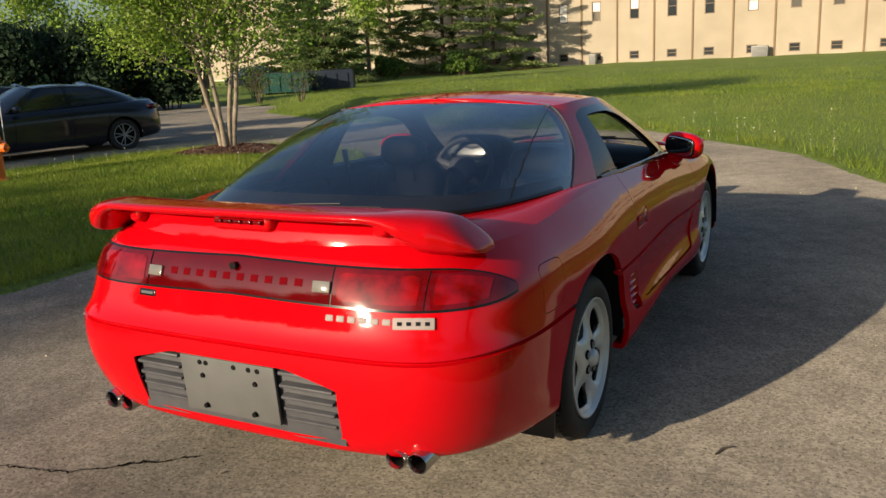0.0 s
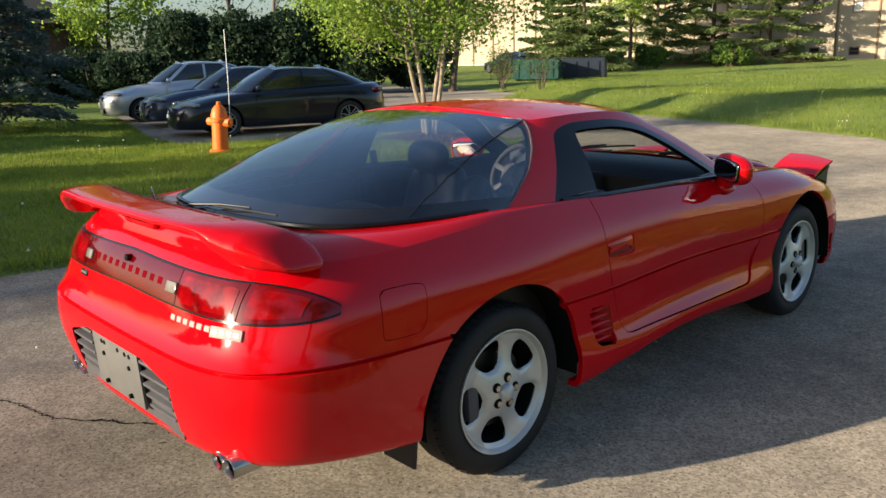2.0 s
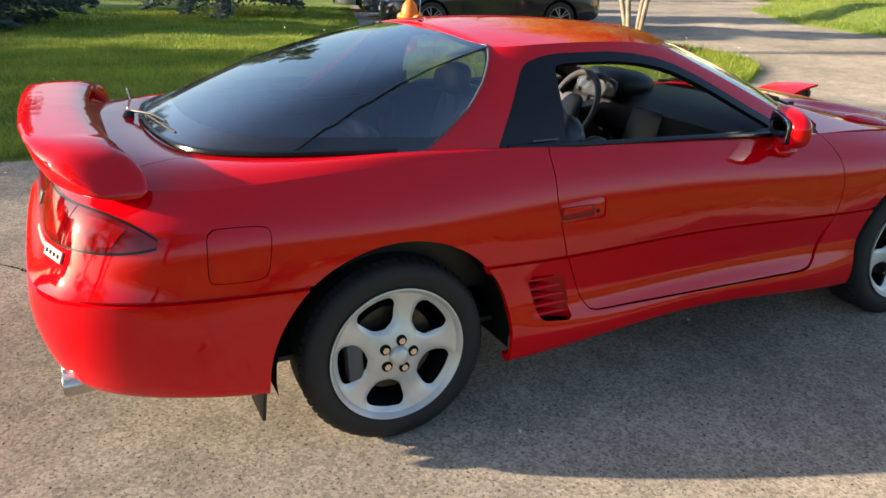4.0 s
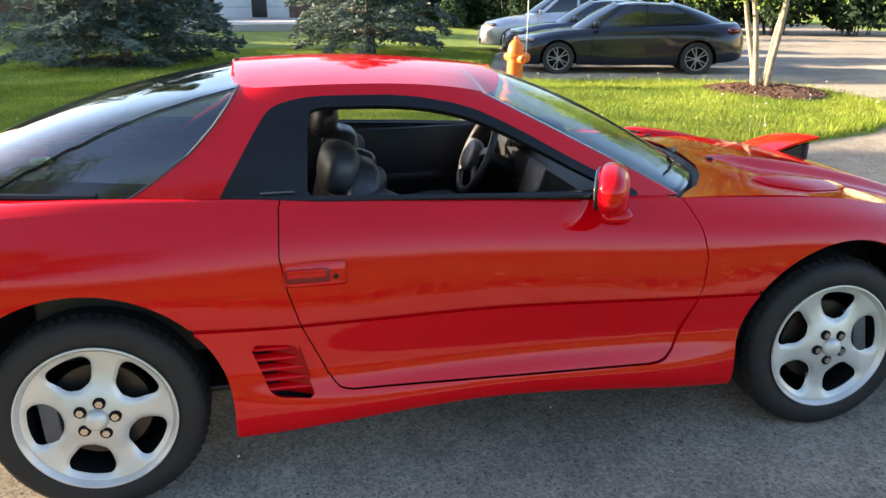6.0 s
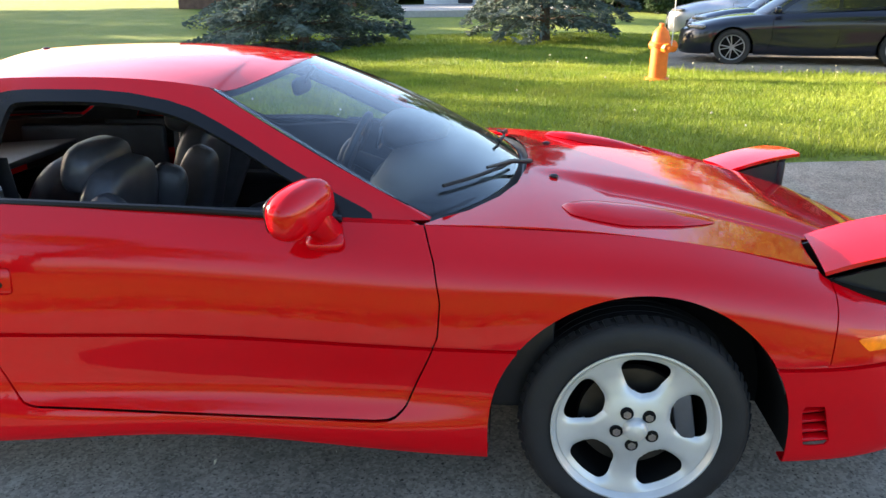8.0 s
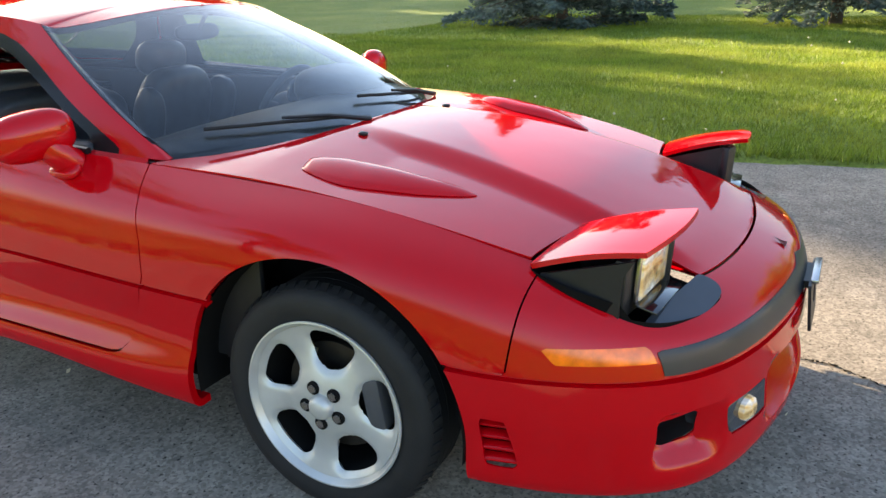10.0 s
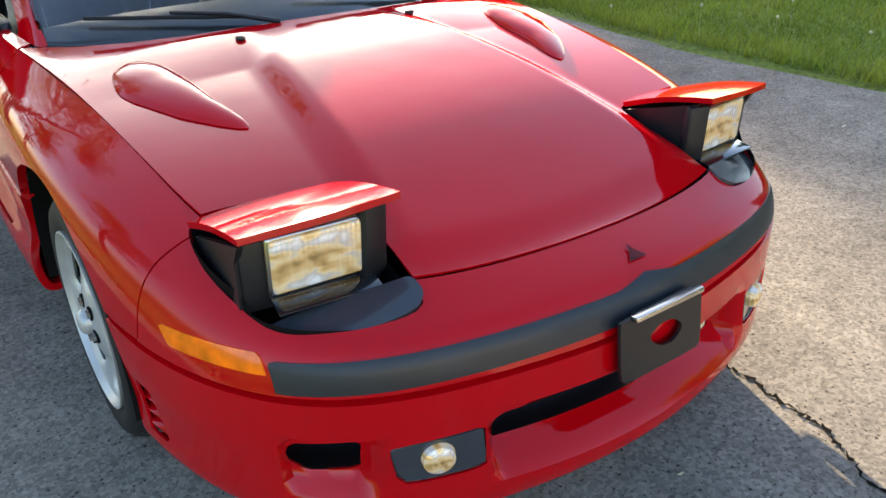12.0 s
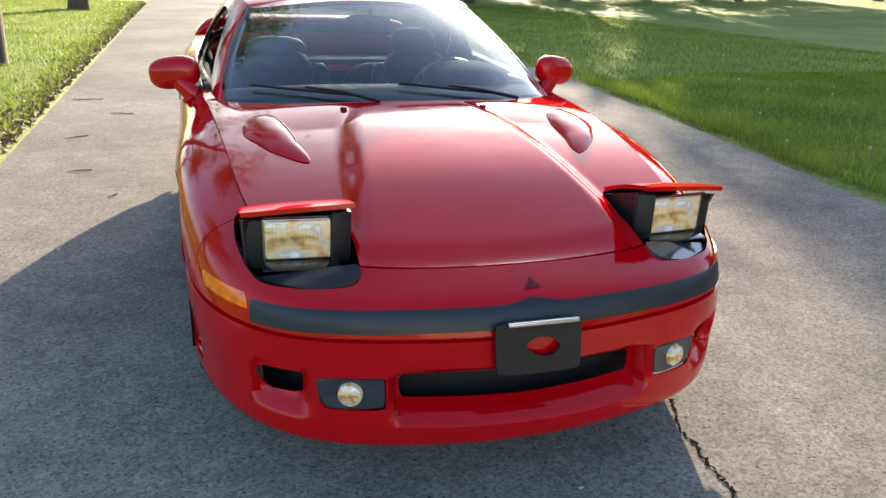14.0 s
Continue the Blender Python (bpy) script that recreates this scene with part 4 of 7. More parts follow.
# Side and nose vents: dark backing with red slats.
for sx in (-1, 1):
    bm = bmesh.new()
    box(bm, (0.02, 0.24, 0.22), pose(sx * 0.845, -0.68, 0.44))
    vent = part("side_vent", bm, M_DARK, car, "slatted air vent ahead of the rear wheel")
    bm = bmesh.new()
    quad_ = [bm.verts.new((sx * xx, yy, zz)) for xx, yy, zz in ((0.845, -0.72, 0.36), (0.882, -0.585, 0.345), (0.884, -0.63, 0.52), (0.845, -0.755, 0.52))]
    bm.faces.new(quad_)
    bmesh.ops.solidify(bm, geom=bm.faces[:], thickness=0.004)
    part("vent_ramp", bm, M_RED, vent)
    for k in range(5):
        bm = bmesh.new()
        z = 0.377 + 0.034 * k
        box(bm, (0.026, 0.17 - 0.01 * k, 0.01), pose(sx * 0.869, -0.668 - 0.014 * k, z, 0, sx * 28, 0), 0.004)
        part("slat", bm, M_RED, vent)
    bm = bmesh.new()
    box(bm, (0.02, 0.12, 0.16), pose(sx * 0.79, 1.71, 0.34, 0, 0, sx * 14))
    vent = part("nose_vent", bm, M_DARK, car, "slatted vent behind the front bumper corner")
    for k in range(4):
        bm = bmesh.new()
        box(bm, (0.024, 0.105, 0.01), pose(sx * (0.835 - 0.001 * k), 1.72 - 0.006 * k, 0.297 + 0.029 * k, 0, sx * 25, sx * 12), 0.003)
        part("slat", bm, M_RED, vent)

# Door handles and mud flaps
for sx in (-1, 1):
    bm = bmesh.new()
    box(bm, (0.012, 0.19, 0.075), pose(sx * 0.885, -0.572, 0.742, 0, sx * -6, 0), 0.012)
    handle = part("door_handle", bm, M_RED, car, "recessed red door handle")
    bm = bmesh.new()
    box(bm, (0.006, 0.13, 0.042), pose(sx * 0.8905, -0.592, 0.738, 0, sx * -6, 0), 0.006)
    part("handle_recess", bm, material("recess_shade", (0.16, 0.004, 0.006), 0.5, vary=0.05), handle)
    bm = bmesh.new()
    box(bm, (0.008, 0.115, 0.026), pose(sx * 0.8925, -0.595, 0.745, 0, sx * 6, 0), 0.003)
    part("grip", bm, M_RED, handle)
    bm = bmesh.new()
    cyl(bm, 0.008, 0.008, (sx * 0.886, -0.51, 0.732), (sx * 0.8935, -0.51, 0.732), 14)
    part("key_lock", bm, M_TRIM, handle)
    bm = bmesh.new()
    box(bm, (0.16, 0.012, 0.19), pose(sx * 0.785, -1.675, 0.285, -6), 0.004)
    part("mud_flap", bm, M_BLACK, car, "black rubber mud flap")


def superball(bm, m, power=2.6, nu=24, nv=14):
    rows = []
    pw = 2 / power
    f = lambda v: math.copysign(abs(v) ** pw, v)
    for j in range(nv + 1):
        ph = -math.pi / 2 + math.pi * j / nv
        rows.append([bm.verts.new(m @ Vector((f(math.cos(ph)) * f(math.cos(2 * math.pi * i / nu)), f(math.cos(ph)) * f(math.sin(2 * math.pi * i / nu)), f(math.sin(ph))))) for i in range(nu)])
    for a, b in zip(rows, rows[1:]):
        for i in range(nu):
            bm.faces.new((a[i], a[(i + 1) % nu], b[(i + 1) % nu], b[i]))
    bmesh.ops.remove_doubles(bm, verts=bm.verts[:], dist=1e-5)
    return bm


# Door mirrors
for sx in (-1, 1):
    shell = pose(sx * 0.893, 0.348, 0.953, 0, sx * 8, sx * -25)
    bm = superball(bmesh.new(), shell @ Matrix.Diagonal((0.114, 0.053, 0.069, 1)), 2.9, 32, 20)
    for v in bm.verts:
        # the dome draws in towards its front and its outer end
        p = shell.inverted() @ v.co
        k = 1 - 0.24 * max(0.0, p.y / 0.053) ** 2 - 0.1 * max(0.0, sx * p.x / 0.114) ** 2
        v.co = shell @ Vector((p.x * (0.5 + 0.5 * k), p.y, p.z * k))
    mirror = part("door_mirror", bm, M_RED, car, "red door mirror", sharp=60)
    bm = bmesh.new()
    tube(bm, [(sx * 0.805, 0.395, 0.864), (sx * 0.83, 0.39, 0.88), (sx * 0.855, 0.378, 0.91), (sx * 0.87, 0.365, 0.94)], [0.042, 0.042, 0.042, 0.04], 16)
    part("mirror_foot", bm, M_RED, mirror)
    bm = superball(bmesh.new(), pose(sx * 0.838, 0.392, 0.852, 0, sx * 30, 0) @ Matrix.Diagonal((0.03, 0.052, 0.016, 1)), 3)
    part("foot_pad", bm, M_RED, mirror)
    bm = superball(bmesh.new(), shell @ pose(0, -0.042, 0) @ Matrix.Diagonal((0.09, 0.0125, 0.052, 1)), 4)
    part("mirror_rim", bm, M_TRIM, mirror)
    bm = superball(bmesh.new(), shell @ pose(0, -0.0505, 0) @ Matrix.Diagonal((0.084, 0.005, 0.047, 1)), 4)
    part("mirror_glass", bm, M_MIRROR, mirror, "mirror glass")

# Black belt moulding under the side windows
for sx in (-1, 1):
    bm = bmesh.new()
    pts = [(sx * np.interp(y, (-0.8, -0.55, 0.2, 0.43), (0.767, 0.787, 0.789, 0.784)), y, np.interp(y, (-0.84, -0.65, 0, 0.55), (0.951, 0.945, 0.922, 0.891))) for y in np.linspace(-0.8, 0.43, 20)]
    tube(bm, pts, 0.011, 8)
    part("belt_moulding", bm, M_TRIM, car, "black belt moulding")

# Faint line of lettering on the sail panels, as a plain bar
for sx in (-1, 1):
    bm = bmesh.new()
    box(bm, (0.003, 0.1, 0.005), pose(sx * 0.7845, -0.665, 0.968, 0, sx * -32, 0))
    part("plain_bar", bm, M_GREY, car)

# Cowl between bonnet and windscreen, wipers, washer jets
ang = np.linspace(0, 1, 60)
front = np.array([(0.735, 0.64), (0.72, 0.69), (0.655, 0.768), (0.525, 0.853), (0.385, 0.908), (0.2, 0.938), (0, 0.948)])
tt = np.linspace(0, 1, len(front))
edge = spline(tt, front, ang)
inner = spline(np.linspace(0, 1, 6), np.array(GLASS_BASE)[9:, :2], ang)
cow = []
for s in np.linspace(0, 1, 6):
    p = inner * (1 - s) + edge * s
    cow.append(np.column_stack([p, bonnet_z(p[:, 0], p[:, 1]) - 0.014 - 0.02 * math.sin(math.pi * s)]))
cow = np.array(cow).reshape(-1, 3)
cv, cf = both(cow, [f[::-1] for f in grid_faces(60, 6)])
part("cowl", thick(cv, cf, 0.01), M_BLACK, car, "black cowl with wipers")


def screen_point(x, s):
    """A point on the windscreen, s from its foot (0) to its head (1), 12 mm off the glass."""
    k = np.linspace(k9, NU - 1, 60).astype(int)
    col = k[np.argmin(np.abs(base[k, 0] - abs(x)))]
    p = base[col] * (1 - s) + roof[col] * s + bulge[col] * math.sin(math.pi * s)
    return Vector((math.copysign(p[0], x) if x else 0, p[1] + 0.012, p[2] + 0.016))


for x0, x1, s1 in ((0.12, 0.6, 0.1), (-0.5, 0.02, 0.1)):
    bm = bmesh.new()
    tube(bm, [screen_point(x0, 0.0) + Vector((0, 0.03, 0.0)), screen_point(x0 * 0.7 + x1 * 0.3, 0.05) + Vector((0, 0.01, 0.01)), screen_point(x0 * 0.4 + x1 * 0.6, s1 * 0.9) + Vector((0, 0, 0.008))], [0.009, 0.007, 0.005], 8)
    wiper = part("wiper", bm, M_BLACK, car, "black windscreen wiper")
    bm = bmesh.new()
    tube(bm, [screen_point(x0 + (x1 - x0) * q, 0.02 + s1 * q) for q in np.linspace(0.1, 1, 10)], 0.006, 6)
    part("blade", bm, M_RUBBER, wiper)
for sx in (-1, 1):
    bm = bmesh.new()
    superball(bm, pose(sx * 0.279, 1.025, float(bonnet_z(0.279, 1.025)) + 0.004) @ Matrix.Diagonal((0.013, 0.015, 0.007, 1)), 2.4, 14, 8)
    part("washer_jet", bm, M_BLACK, car, "black washer jet")

# Bonnet scoops
for sx in (-1, 1):
    n_a, n_b = 40, 17
    V = []
    for i in range(n_a):
        a = i / (n_a - 1)
        cx = np.interp(a, (0, 0.3, 0.7, 1), (0.6, 0.585, 0.54, 0.478))
        cy = np.interp(a, (0, 1), (1.045, 1.495))
        w = 0.08 * (math.sin(math.pi * min(1, a * 1.35 + 0.06)) ** 0.55 if a < 0.7 else 1) if a < 0.36 else 0.08 * ((1 - a) / 0.64) ** 0.62 + 0.002
        for j in range(n_b):
            b = 2 * j / (n_b - 1) - 1
            x, y = cx + w * b * 0.94, cy + w * b * 0.34
            h = 0.026 * (1 - b * b) ** 0.6 * math.sin(math.pi * min(1, (a + 0.02) ** 0.8)) ** 0.6 * (1 - 0.25 * b) if 0 < a < 1 else 0
            V.append((x, y, float(bonnet_z(np.array(x), np.array(y))) + h + 0.0005))
    V = np.array(V)
    F = [f[::-1] for f in grid_faces(n_b, n_a)]
    if sx < 0:
        V, F = mirrored(V, F)
    part("bonnet_scoop", thick(V, F, 0.003), M_RED, bonnet, sharp=60)

# Aerial base on the roof, rear wiper and hatch seam
bm = bmesh.new()
superball(bm, pose(0, -0.785, 1.292) @ Matrix.Diagonal((0.012, 0.016, 0.01, 1)), 2.4, 14, 8)
part("aerial_base", bm, M_BLACK, car)
bm = bmesh.new()
cyl(bm, 0.022, 0.016, (-0.15, -1.9, 0.965), (-0.15, -1.892, 0.99), 16)
tube(bm, [(-0.15, -1.89, 0.992), (-0.02, -1.83, 0.998), (0.14, -1.8, 1.0)], [0.006, 0.004, 0.003], 8)
rear_wiper = part("rear_wiper", bm, M_BLACK, car, "black rear wiper resting on the hatch")
bm = bmesh.new()
tube(bm, [(-0.08, -1.845, 0.99), (0.1, -1.825, 0.993), (0.3, -1.79, 0.99)], 0.004, 6)
part("blade", bm, M_RUBBER, rear_wiper)
bm = bmesh.new()
tube(bm, [(-0.52, -1.86, 0.95), (-0.525, -1.87, 1.02)], [0.006, 0.003], 6)
part("aerial", bm, M_STEEL, car)


def glass_point(u, s, off=0.003):
    """A point on the greenhouse at fraction u of its foot line and s of its height."""
    i = int(u * (NU - 1))
    p = base[i] * (1 - s) + roof[i] * s + bulge[i] * math.sin(math.pi * s)
    return p + np.array((off * 0.7, -off * 0.3, off))


fv, ff = clip(gh[:4].reshape(-1, 3), grid_faces(NU, 4), hatch_line(gh[:4].reshape(-1, 3)) - 0.004)
part("glass_border", raised(*both(fv, ff), 0.0015, 0.002), M_FRIT, hatch, "black border of the hatch glass")
u4, u5 = TS[3] / TS[-1], TS[4] / TS[-1]
for sx in (-1, 1):
    P = [glass_point(u4 + (u5 + 0.004 - u4) * 0.55 + 0.02 * s, s) * (sx, 1, 1) for s in np.linspace(0.01, 0.97, 26)]
    bm = bmesh.new()
    tube(bm, P, 0.0028, 6)
    part("glass_seam", bm, M_TRIM, hatch, "black seam between hatch and quarter glass")
    edge_ = H_V[np.abs(hatch_line(H_V) - 0.002) < 2e-4]
    edge_ = edge_[np.argsort(edge_[:, 2])][::2] * (sx, 1, 1) + (sx * 0.002, 0, 0.001)
    bm = bmesh.new()
    tube(bm, edge_, 0.0038, 6)
    part("glass_edge_seal", bm, M_GREY, hatch, "grey edge seal of the quarter glass")
    P = [glass_point(u, 0.012) * (sx, 1, 1) for u in np.linspace(0, TS[5] / TS[-1], 40)]
    bm = bmesh.new()
    tube(bm, P, 0.012, 8)
    part("glass_seal", bm, M_TRIM, hatch)

# ---- nose ----
N_V, N_F = clip(SIDE_V, SIDE_F, SIDE_V[:, 1] - 1.7)
lift = 0.016 * (1 - (N_V[:, 0] / 0.72) ** 2)
strip = np.minimum(np.minimum(0.578 + lift - N_V[:, 2] + 0.012 * np.clip(1 - np.abs(N_V[:, 0]) / 0.08, 0, 1), N_V[:, 2] - 0.522 - lift), 0.712 - N_V[:, 0])
part("nose_strip", raised(*both(*clip(N_V, N_F, np.where(N_V[:, 1] > 1.9, strip, -1.0))), 0.003, 0.005), M_STRIP, car, "satin black strip across the nose")
mk = np.minimum(np.minimum(0.589 - N_V[:, 2], N_V[:, 2] - 0.553), np.minimum(N_V[:, 0] - 0.718, (N_V[:, 1] - 1.815) * 0.7 + (N_V[:, 2] - 0.575) * 0.7))
mv, mf = clip(N_V, N_F, mk)
for flip in (False, True):
    a = mirrored(mv, mf) if flip else (mv, mf)
    part("marker_lamp", raised(*a, 0.003, 0.006), M_AMBER_LIT, car, "lit amber marker lamp")
# Emblem, as a plain dark shape
bm = bmesh.new()
tilt_ = pose(-0.008, 2.21, 0.6305, -28)
bm.faces.new([bm.verts.new(tilt_ @ Vector(p)) for p in ((-0.026, 0.014, 0), (-0.007, -0.008, 0), (0, -0.026, 0), (0.007, -0.008, 0), (0.026, 0.014, 0))])
bmesh.ops.solidify(bm, geom=bm.faces[:], thickness=0.003)
part("emblem", bm, M_EMBLEM, car, "small plain dull emblem")
# Plate bracket
B = rounded([(-0.108, 0.566), (0.121, 0.562), (0.124, 0.55), (0.121, 0.437), (0.107, 0.422), (-0.104, 0.42), (-0.118, 0.432), (-0.115, 0.55)], 1)
bxv, bxf = sheet(np.linspace(-0.16, 0.14, 50), np.linspace(0.36, 0.57, 40))
hexa = rounded([(-0.062, 0.492), (-0.03, 0.518), (0.012, 0.52), (0.044, 0.5), (0.01, 0.468), (-0.035, 0.464)], 1)
val = np.minimum(-poly_sdf(B, xy(bxv)), poly_sdf(hexa, xy(bxv)))
pv, pf = clip(bxv, bxf, val)
pv = np.stack([pv[:, 0], 2.312 - 0.1 * (pv[:, 1] - 0.47), pv[:, 1]], 1)
bracket = part("plate_bracket", thick(pv, [f[::-1] for f in pf], 0.008), M_BLACK, car, "empty black number plate bracket", smooth=False)
bm = bmesh.new()
box(bm, (0.198, 0.02, 0.012), pose(-0.004, 2.309, 0.562, 8), 0.003)
part("bright_edge", bm, M_STEEL, bracket)
bm = bmesh.new()
box(bm, (0.16, 0.03, 0.02), pose(-0.01, 2.29, 0.543))
part("mount", bm, M_BLACK, bracket)

# Lower intake: dark back, fog lamps
ux = np.linspace(-0.7, 0.7, 60)
fy = curve(np.abs(ux), (0, 0.2, 0.34, 0.5, 0.64, 0.72), (2.29, 2.272, 2.24, 2.18, 2.102, 2.025))
back = np.array([np.column_stack([ux * 0.97, fy - 0.125, np.full(60, z)]) for z in (0.235, 0.43)]).reshape(-1, 3)
part("intake_back", thick(back, [f[::-1] for f in grid_faces(60, 2)], 0.01), M_BLACK, car, "black lower intake")
fog_face = np.array(FOG)
fog_mid = fog_face.mean(0)
fog_face = fog_mid + (fog_face - fog_mid) * (0.97, 0.94)
n = len(fog_face)
away = np.linalg.norm(fog_face[:, None, :] - np.abs(xz(NOSE_SKIN))[None], axis=2)
near = 1 / (away + 0.002) ** 4
fog_y = (near * NOSE_SKIN[None, :, 1]).sum(1) / near.sum(1)
for sx in (-1, 1):
    V = [(sx * (fog_mid[0] + (p[0] - fog_mid[0]) * k), y - d, fog_mid[1] + (p[1] - fog_mid[1]) * k) for k, d in ((0.94, 0.003), (1, 0.01), (0.97, 0.1)) for p, y in zip(fog_face, fog_y)]
    F = [(r * n + k, r * n + (k + 1) % n, (r + 1) * n + (k + 1) % n, (r + 1) * n + k) for r in range(2) for k in range(n)] + [tuple(range(n))[::-1], tuple(range(2 * n, 3 * n))]
    F = [f if sx < 0 else f[::-1] for f in F]
    fog = link_mesh("fog_lamp", np.array(V), F, M_SMOKE, car, "lit fog lamp in a smoked glass housing", smooth=False)
    bm = bmesh.new()
    lathe(bm, [(0.0005, 0.012), (0.021, 0.01), (0.031, 0.003), (0.034, -0.012)], pose(sx * 0.482, float(fog_y.mean()) + 0.002, 0.361, -92, 0, sx * -22), 26)
    part("lens", bm, M_LAMP, fog, "lit round lens")

# Pop-up headlamps
for sx in (-1, 1):
    S = np.array((sx, 1, 1))
    # well under the lamp
    P = np.array(POCKET)
    n = len(P)
    tops = [np.array((x, y, float(bonnet_z(np.array(x), np.array(y))) - 0.012 - (0.03 if y > 1.95 else 0))) for x, y in P]
    V = np.array(tops + [np.array((0.575 + (x - 0.575) * 0.9, 1.9 + (y - 1.9) * 0.9, 0.56)) for x, y in P]) * S
    F = [(k, (k + 1) % n, n + (k + 1) % n, n + k) for k in range(n)] + [tuple(range(n, 2 * n))]
    link_mesh("lamp_well", V, F, M_DARK, car, "black well of the pop-up lamp", smooth=False)
    lamp = new("pop_up_headlamp")
    lamp.parent = car
    lamp["label"] = "raised pop-up headlamp, lit"
    # lid: a crowned plate from its hinge to its raised front edge
    V = []
    for i, u in enumerate(np.linspace(0, 1, 14)):
        for j, v in enumerate(np.linspace(0, 1, 14)):
            a = np.array((0.436, 1.775, 0.757)) * (1 - u) + np.array((0.72, 1.738, 0.739)) * u
            b = np.array((0.434, 2.045, 0.828)) * (1 - u) + np.array((0.722, 1.995, 0.803)) * u
            p = a * (1 - v) + b * v
            p = p + np.array((0, 0.018 * math.sin(math.pi * u) * v, 0.009 * math.sin(math.pi * v) + 0.006 * math.sin(math.pi * u)))
            V.append(p * S)
    F = grid_faces(14, 14)
    F = F if sx < 0 else [f[::-1] for f in F]
    part("lid", thick(np.array(V), F, 0.013), M_RED, lamp, "red lid")
    # housing: side walls and face
    for name, x0, x1 in (("outer_wall", 0.715, 0.703), ("inner_wall", 0.445, 0.455)):
        zt0, zt1 = (0.735, 0.796) if x0 > 0.6 else (0.75, 0.82)
        y1 = 1.972 if x0 > 0.6 else 2.0
        bm = bmesh.new()
        quad = [(1.76, zt0 - 0.02), (y1, zt1 - 0.02), (y1 - 0.025, zt1 - 0.06), (y1 - 0.03, 0.62), (1.78, 0.62)]
        vs = [[bm.verts.new((sx * x, y, z)) for y, z in quad] for x in (x0, x1)]
        bm.faces.new(vs[0]), bm.faces.new(vs[1][::-1])
        for k in range(5):
            bm.faces.new((vs[0][k], vs[1][k], vs[1][(k + 1) % 5], vs[0][(k + 1) % 5]))
        bmesh.ops.recalc_face_normals(bm, faces=bm.faces[:])
        part(name, bm, M_BLACK, lamp, smooth=False)
    bm = bmesh.new()
    box(bm, (0.265, 0.03, 0.14), pose(sx * 0.575, 1.955, 0.7, -3, 0, sx * -8), 0.006)
    box(bm, (0.06, 0.03, 0.15), pose(sx * 0.462, 1.985, 0.72, -3, 0, sx * 15), 0.012)
    face = part("housing", bm, M_BLACK, lamp, "black lamp housing")
    bm = bmesh.new()
    box(bm, (0.196, 0.014, 0.124), pose(sx * 0.57, 1.975, 0.718, -3, 0, sx * -5), 0.01, 3)
    part("bezel", bm, M_STEEL, face)
    bm = bmesh.new()
    box(bm, (0.184, 0.016, 0.112), pose(sx * 0.57, 1.979, 0.718, -3, 0, sx * -5), 0.01, 3)
    part("lens", bm, M_LAMP, face, "lit rectangular headlamp lens")
    bm = bmesh.new()
    box(bm, (0.2, 0.05, 0.006), pose(sx * 0.57, 2.0, 0.651, -12, 0, sx * -5), 0.002)
    part("lamp_sill", bm, M_FRIT, face, "glossy sill under the lens")
    # smoked cover in the nose ahead of the lamp
    C = rounded([(0.428, 2.06), (0.455, 2.052), (0.665, 1.99), (0.7, 1.99), (0.656, 2.046), (0.56, 2.1), (0.46, 2.124), (0.427, 2.104)], 2)
    qx, qf = sheet(np.linspace(0.4, 0.72, 40), np.linspace(1.96, 2.14, 30))
    qx, qf = clip(qx, qf, -poly_sdf(C, xy(qx)))
    qx[:, 2] = 0.668 - 0.36 * (qx[:, 1] - 2.06) - 0.28 * (qx[:, 0] - 0.42)
    qx = qx * S
    part("smoked_cover", thick(qx, qf if sx > 0 else [f[::-1] for f in qf], 0.012), M_SMOKE, car, "smoked grey lamp cover in the nose")


# ---- coupe: cabin ----
def seat(x, rest_z, rest_size):
    s = new("front_seat")
    s.parent = car
    s["label"] = "black leather sports seat"
    s.location = (x, 0, 0)
    bm = superball(bmesh.new(), pose(0, -0.08, 0.47, 6) @ Matrix.Diagonal((0.24, 0.28, 0.1, 1)), 3.4)
    part("cushion", bm, M_LEATHER, s)
    for sx in (-1, 1):
        bm = superball(bmesh.new(), pose(sx * 0.215, -0.06, 0.52, 8) @ Matrix.Diagonal((0.05, 0.26, 0.075, 1)), 3.6)
        part("cushion_bolster", bm, M_LEATHER, s)
        bm = superball(bmesh.new(), pose(sx * 0.205, -0.385, 0.69, -22, 0, -sx * 12) @ Matrix.Diagonal((0.05, 0.08, 0.235, 1)), 3.2)
        part("back_bolster", bm, M_LEATHER, s)
        bm = bmesh.new()
        cyl(bm, 0.007, 0.007, (sx * 0.06, -0.46, 0.84), (sx * 0.06, -0.465, 0.97), 8)
        part("headrest_post", bm, M_STEEL, s)
    bm = superball(bmesh.new(), pose(0, -0.43, 0.7, -14) @ Matrix.Diagonal((0.2, 0.075, 0.285, 1)), 3.6)
    part("backrest", bm, M_LEATHER, s)
    bm = superball(bmesh.new(), pose(0, -0.455, rest_z, -12) @ Matrix.Diagonal(rest_size), 2.8)
    part("headrest", bm, M_LEATHER, s)
    return s


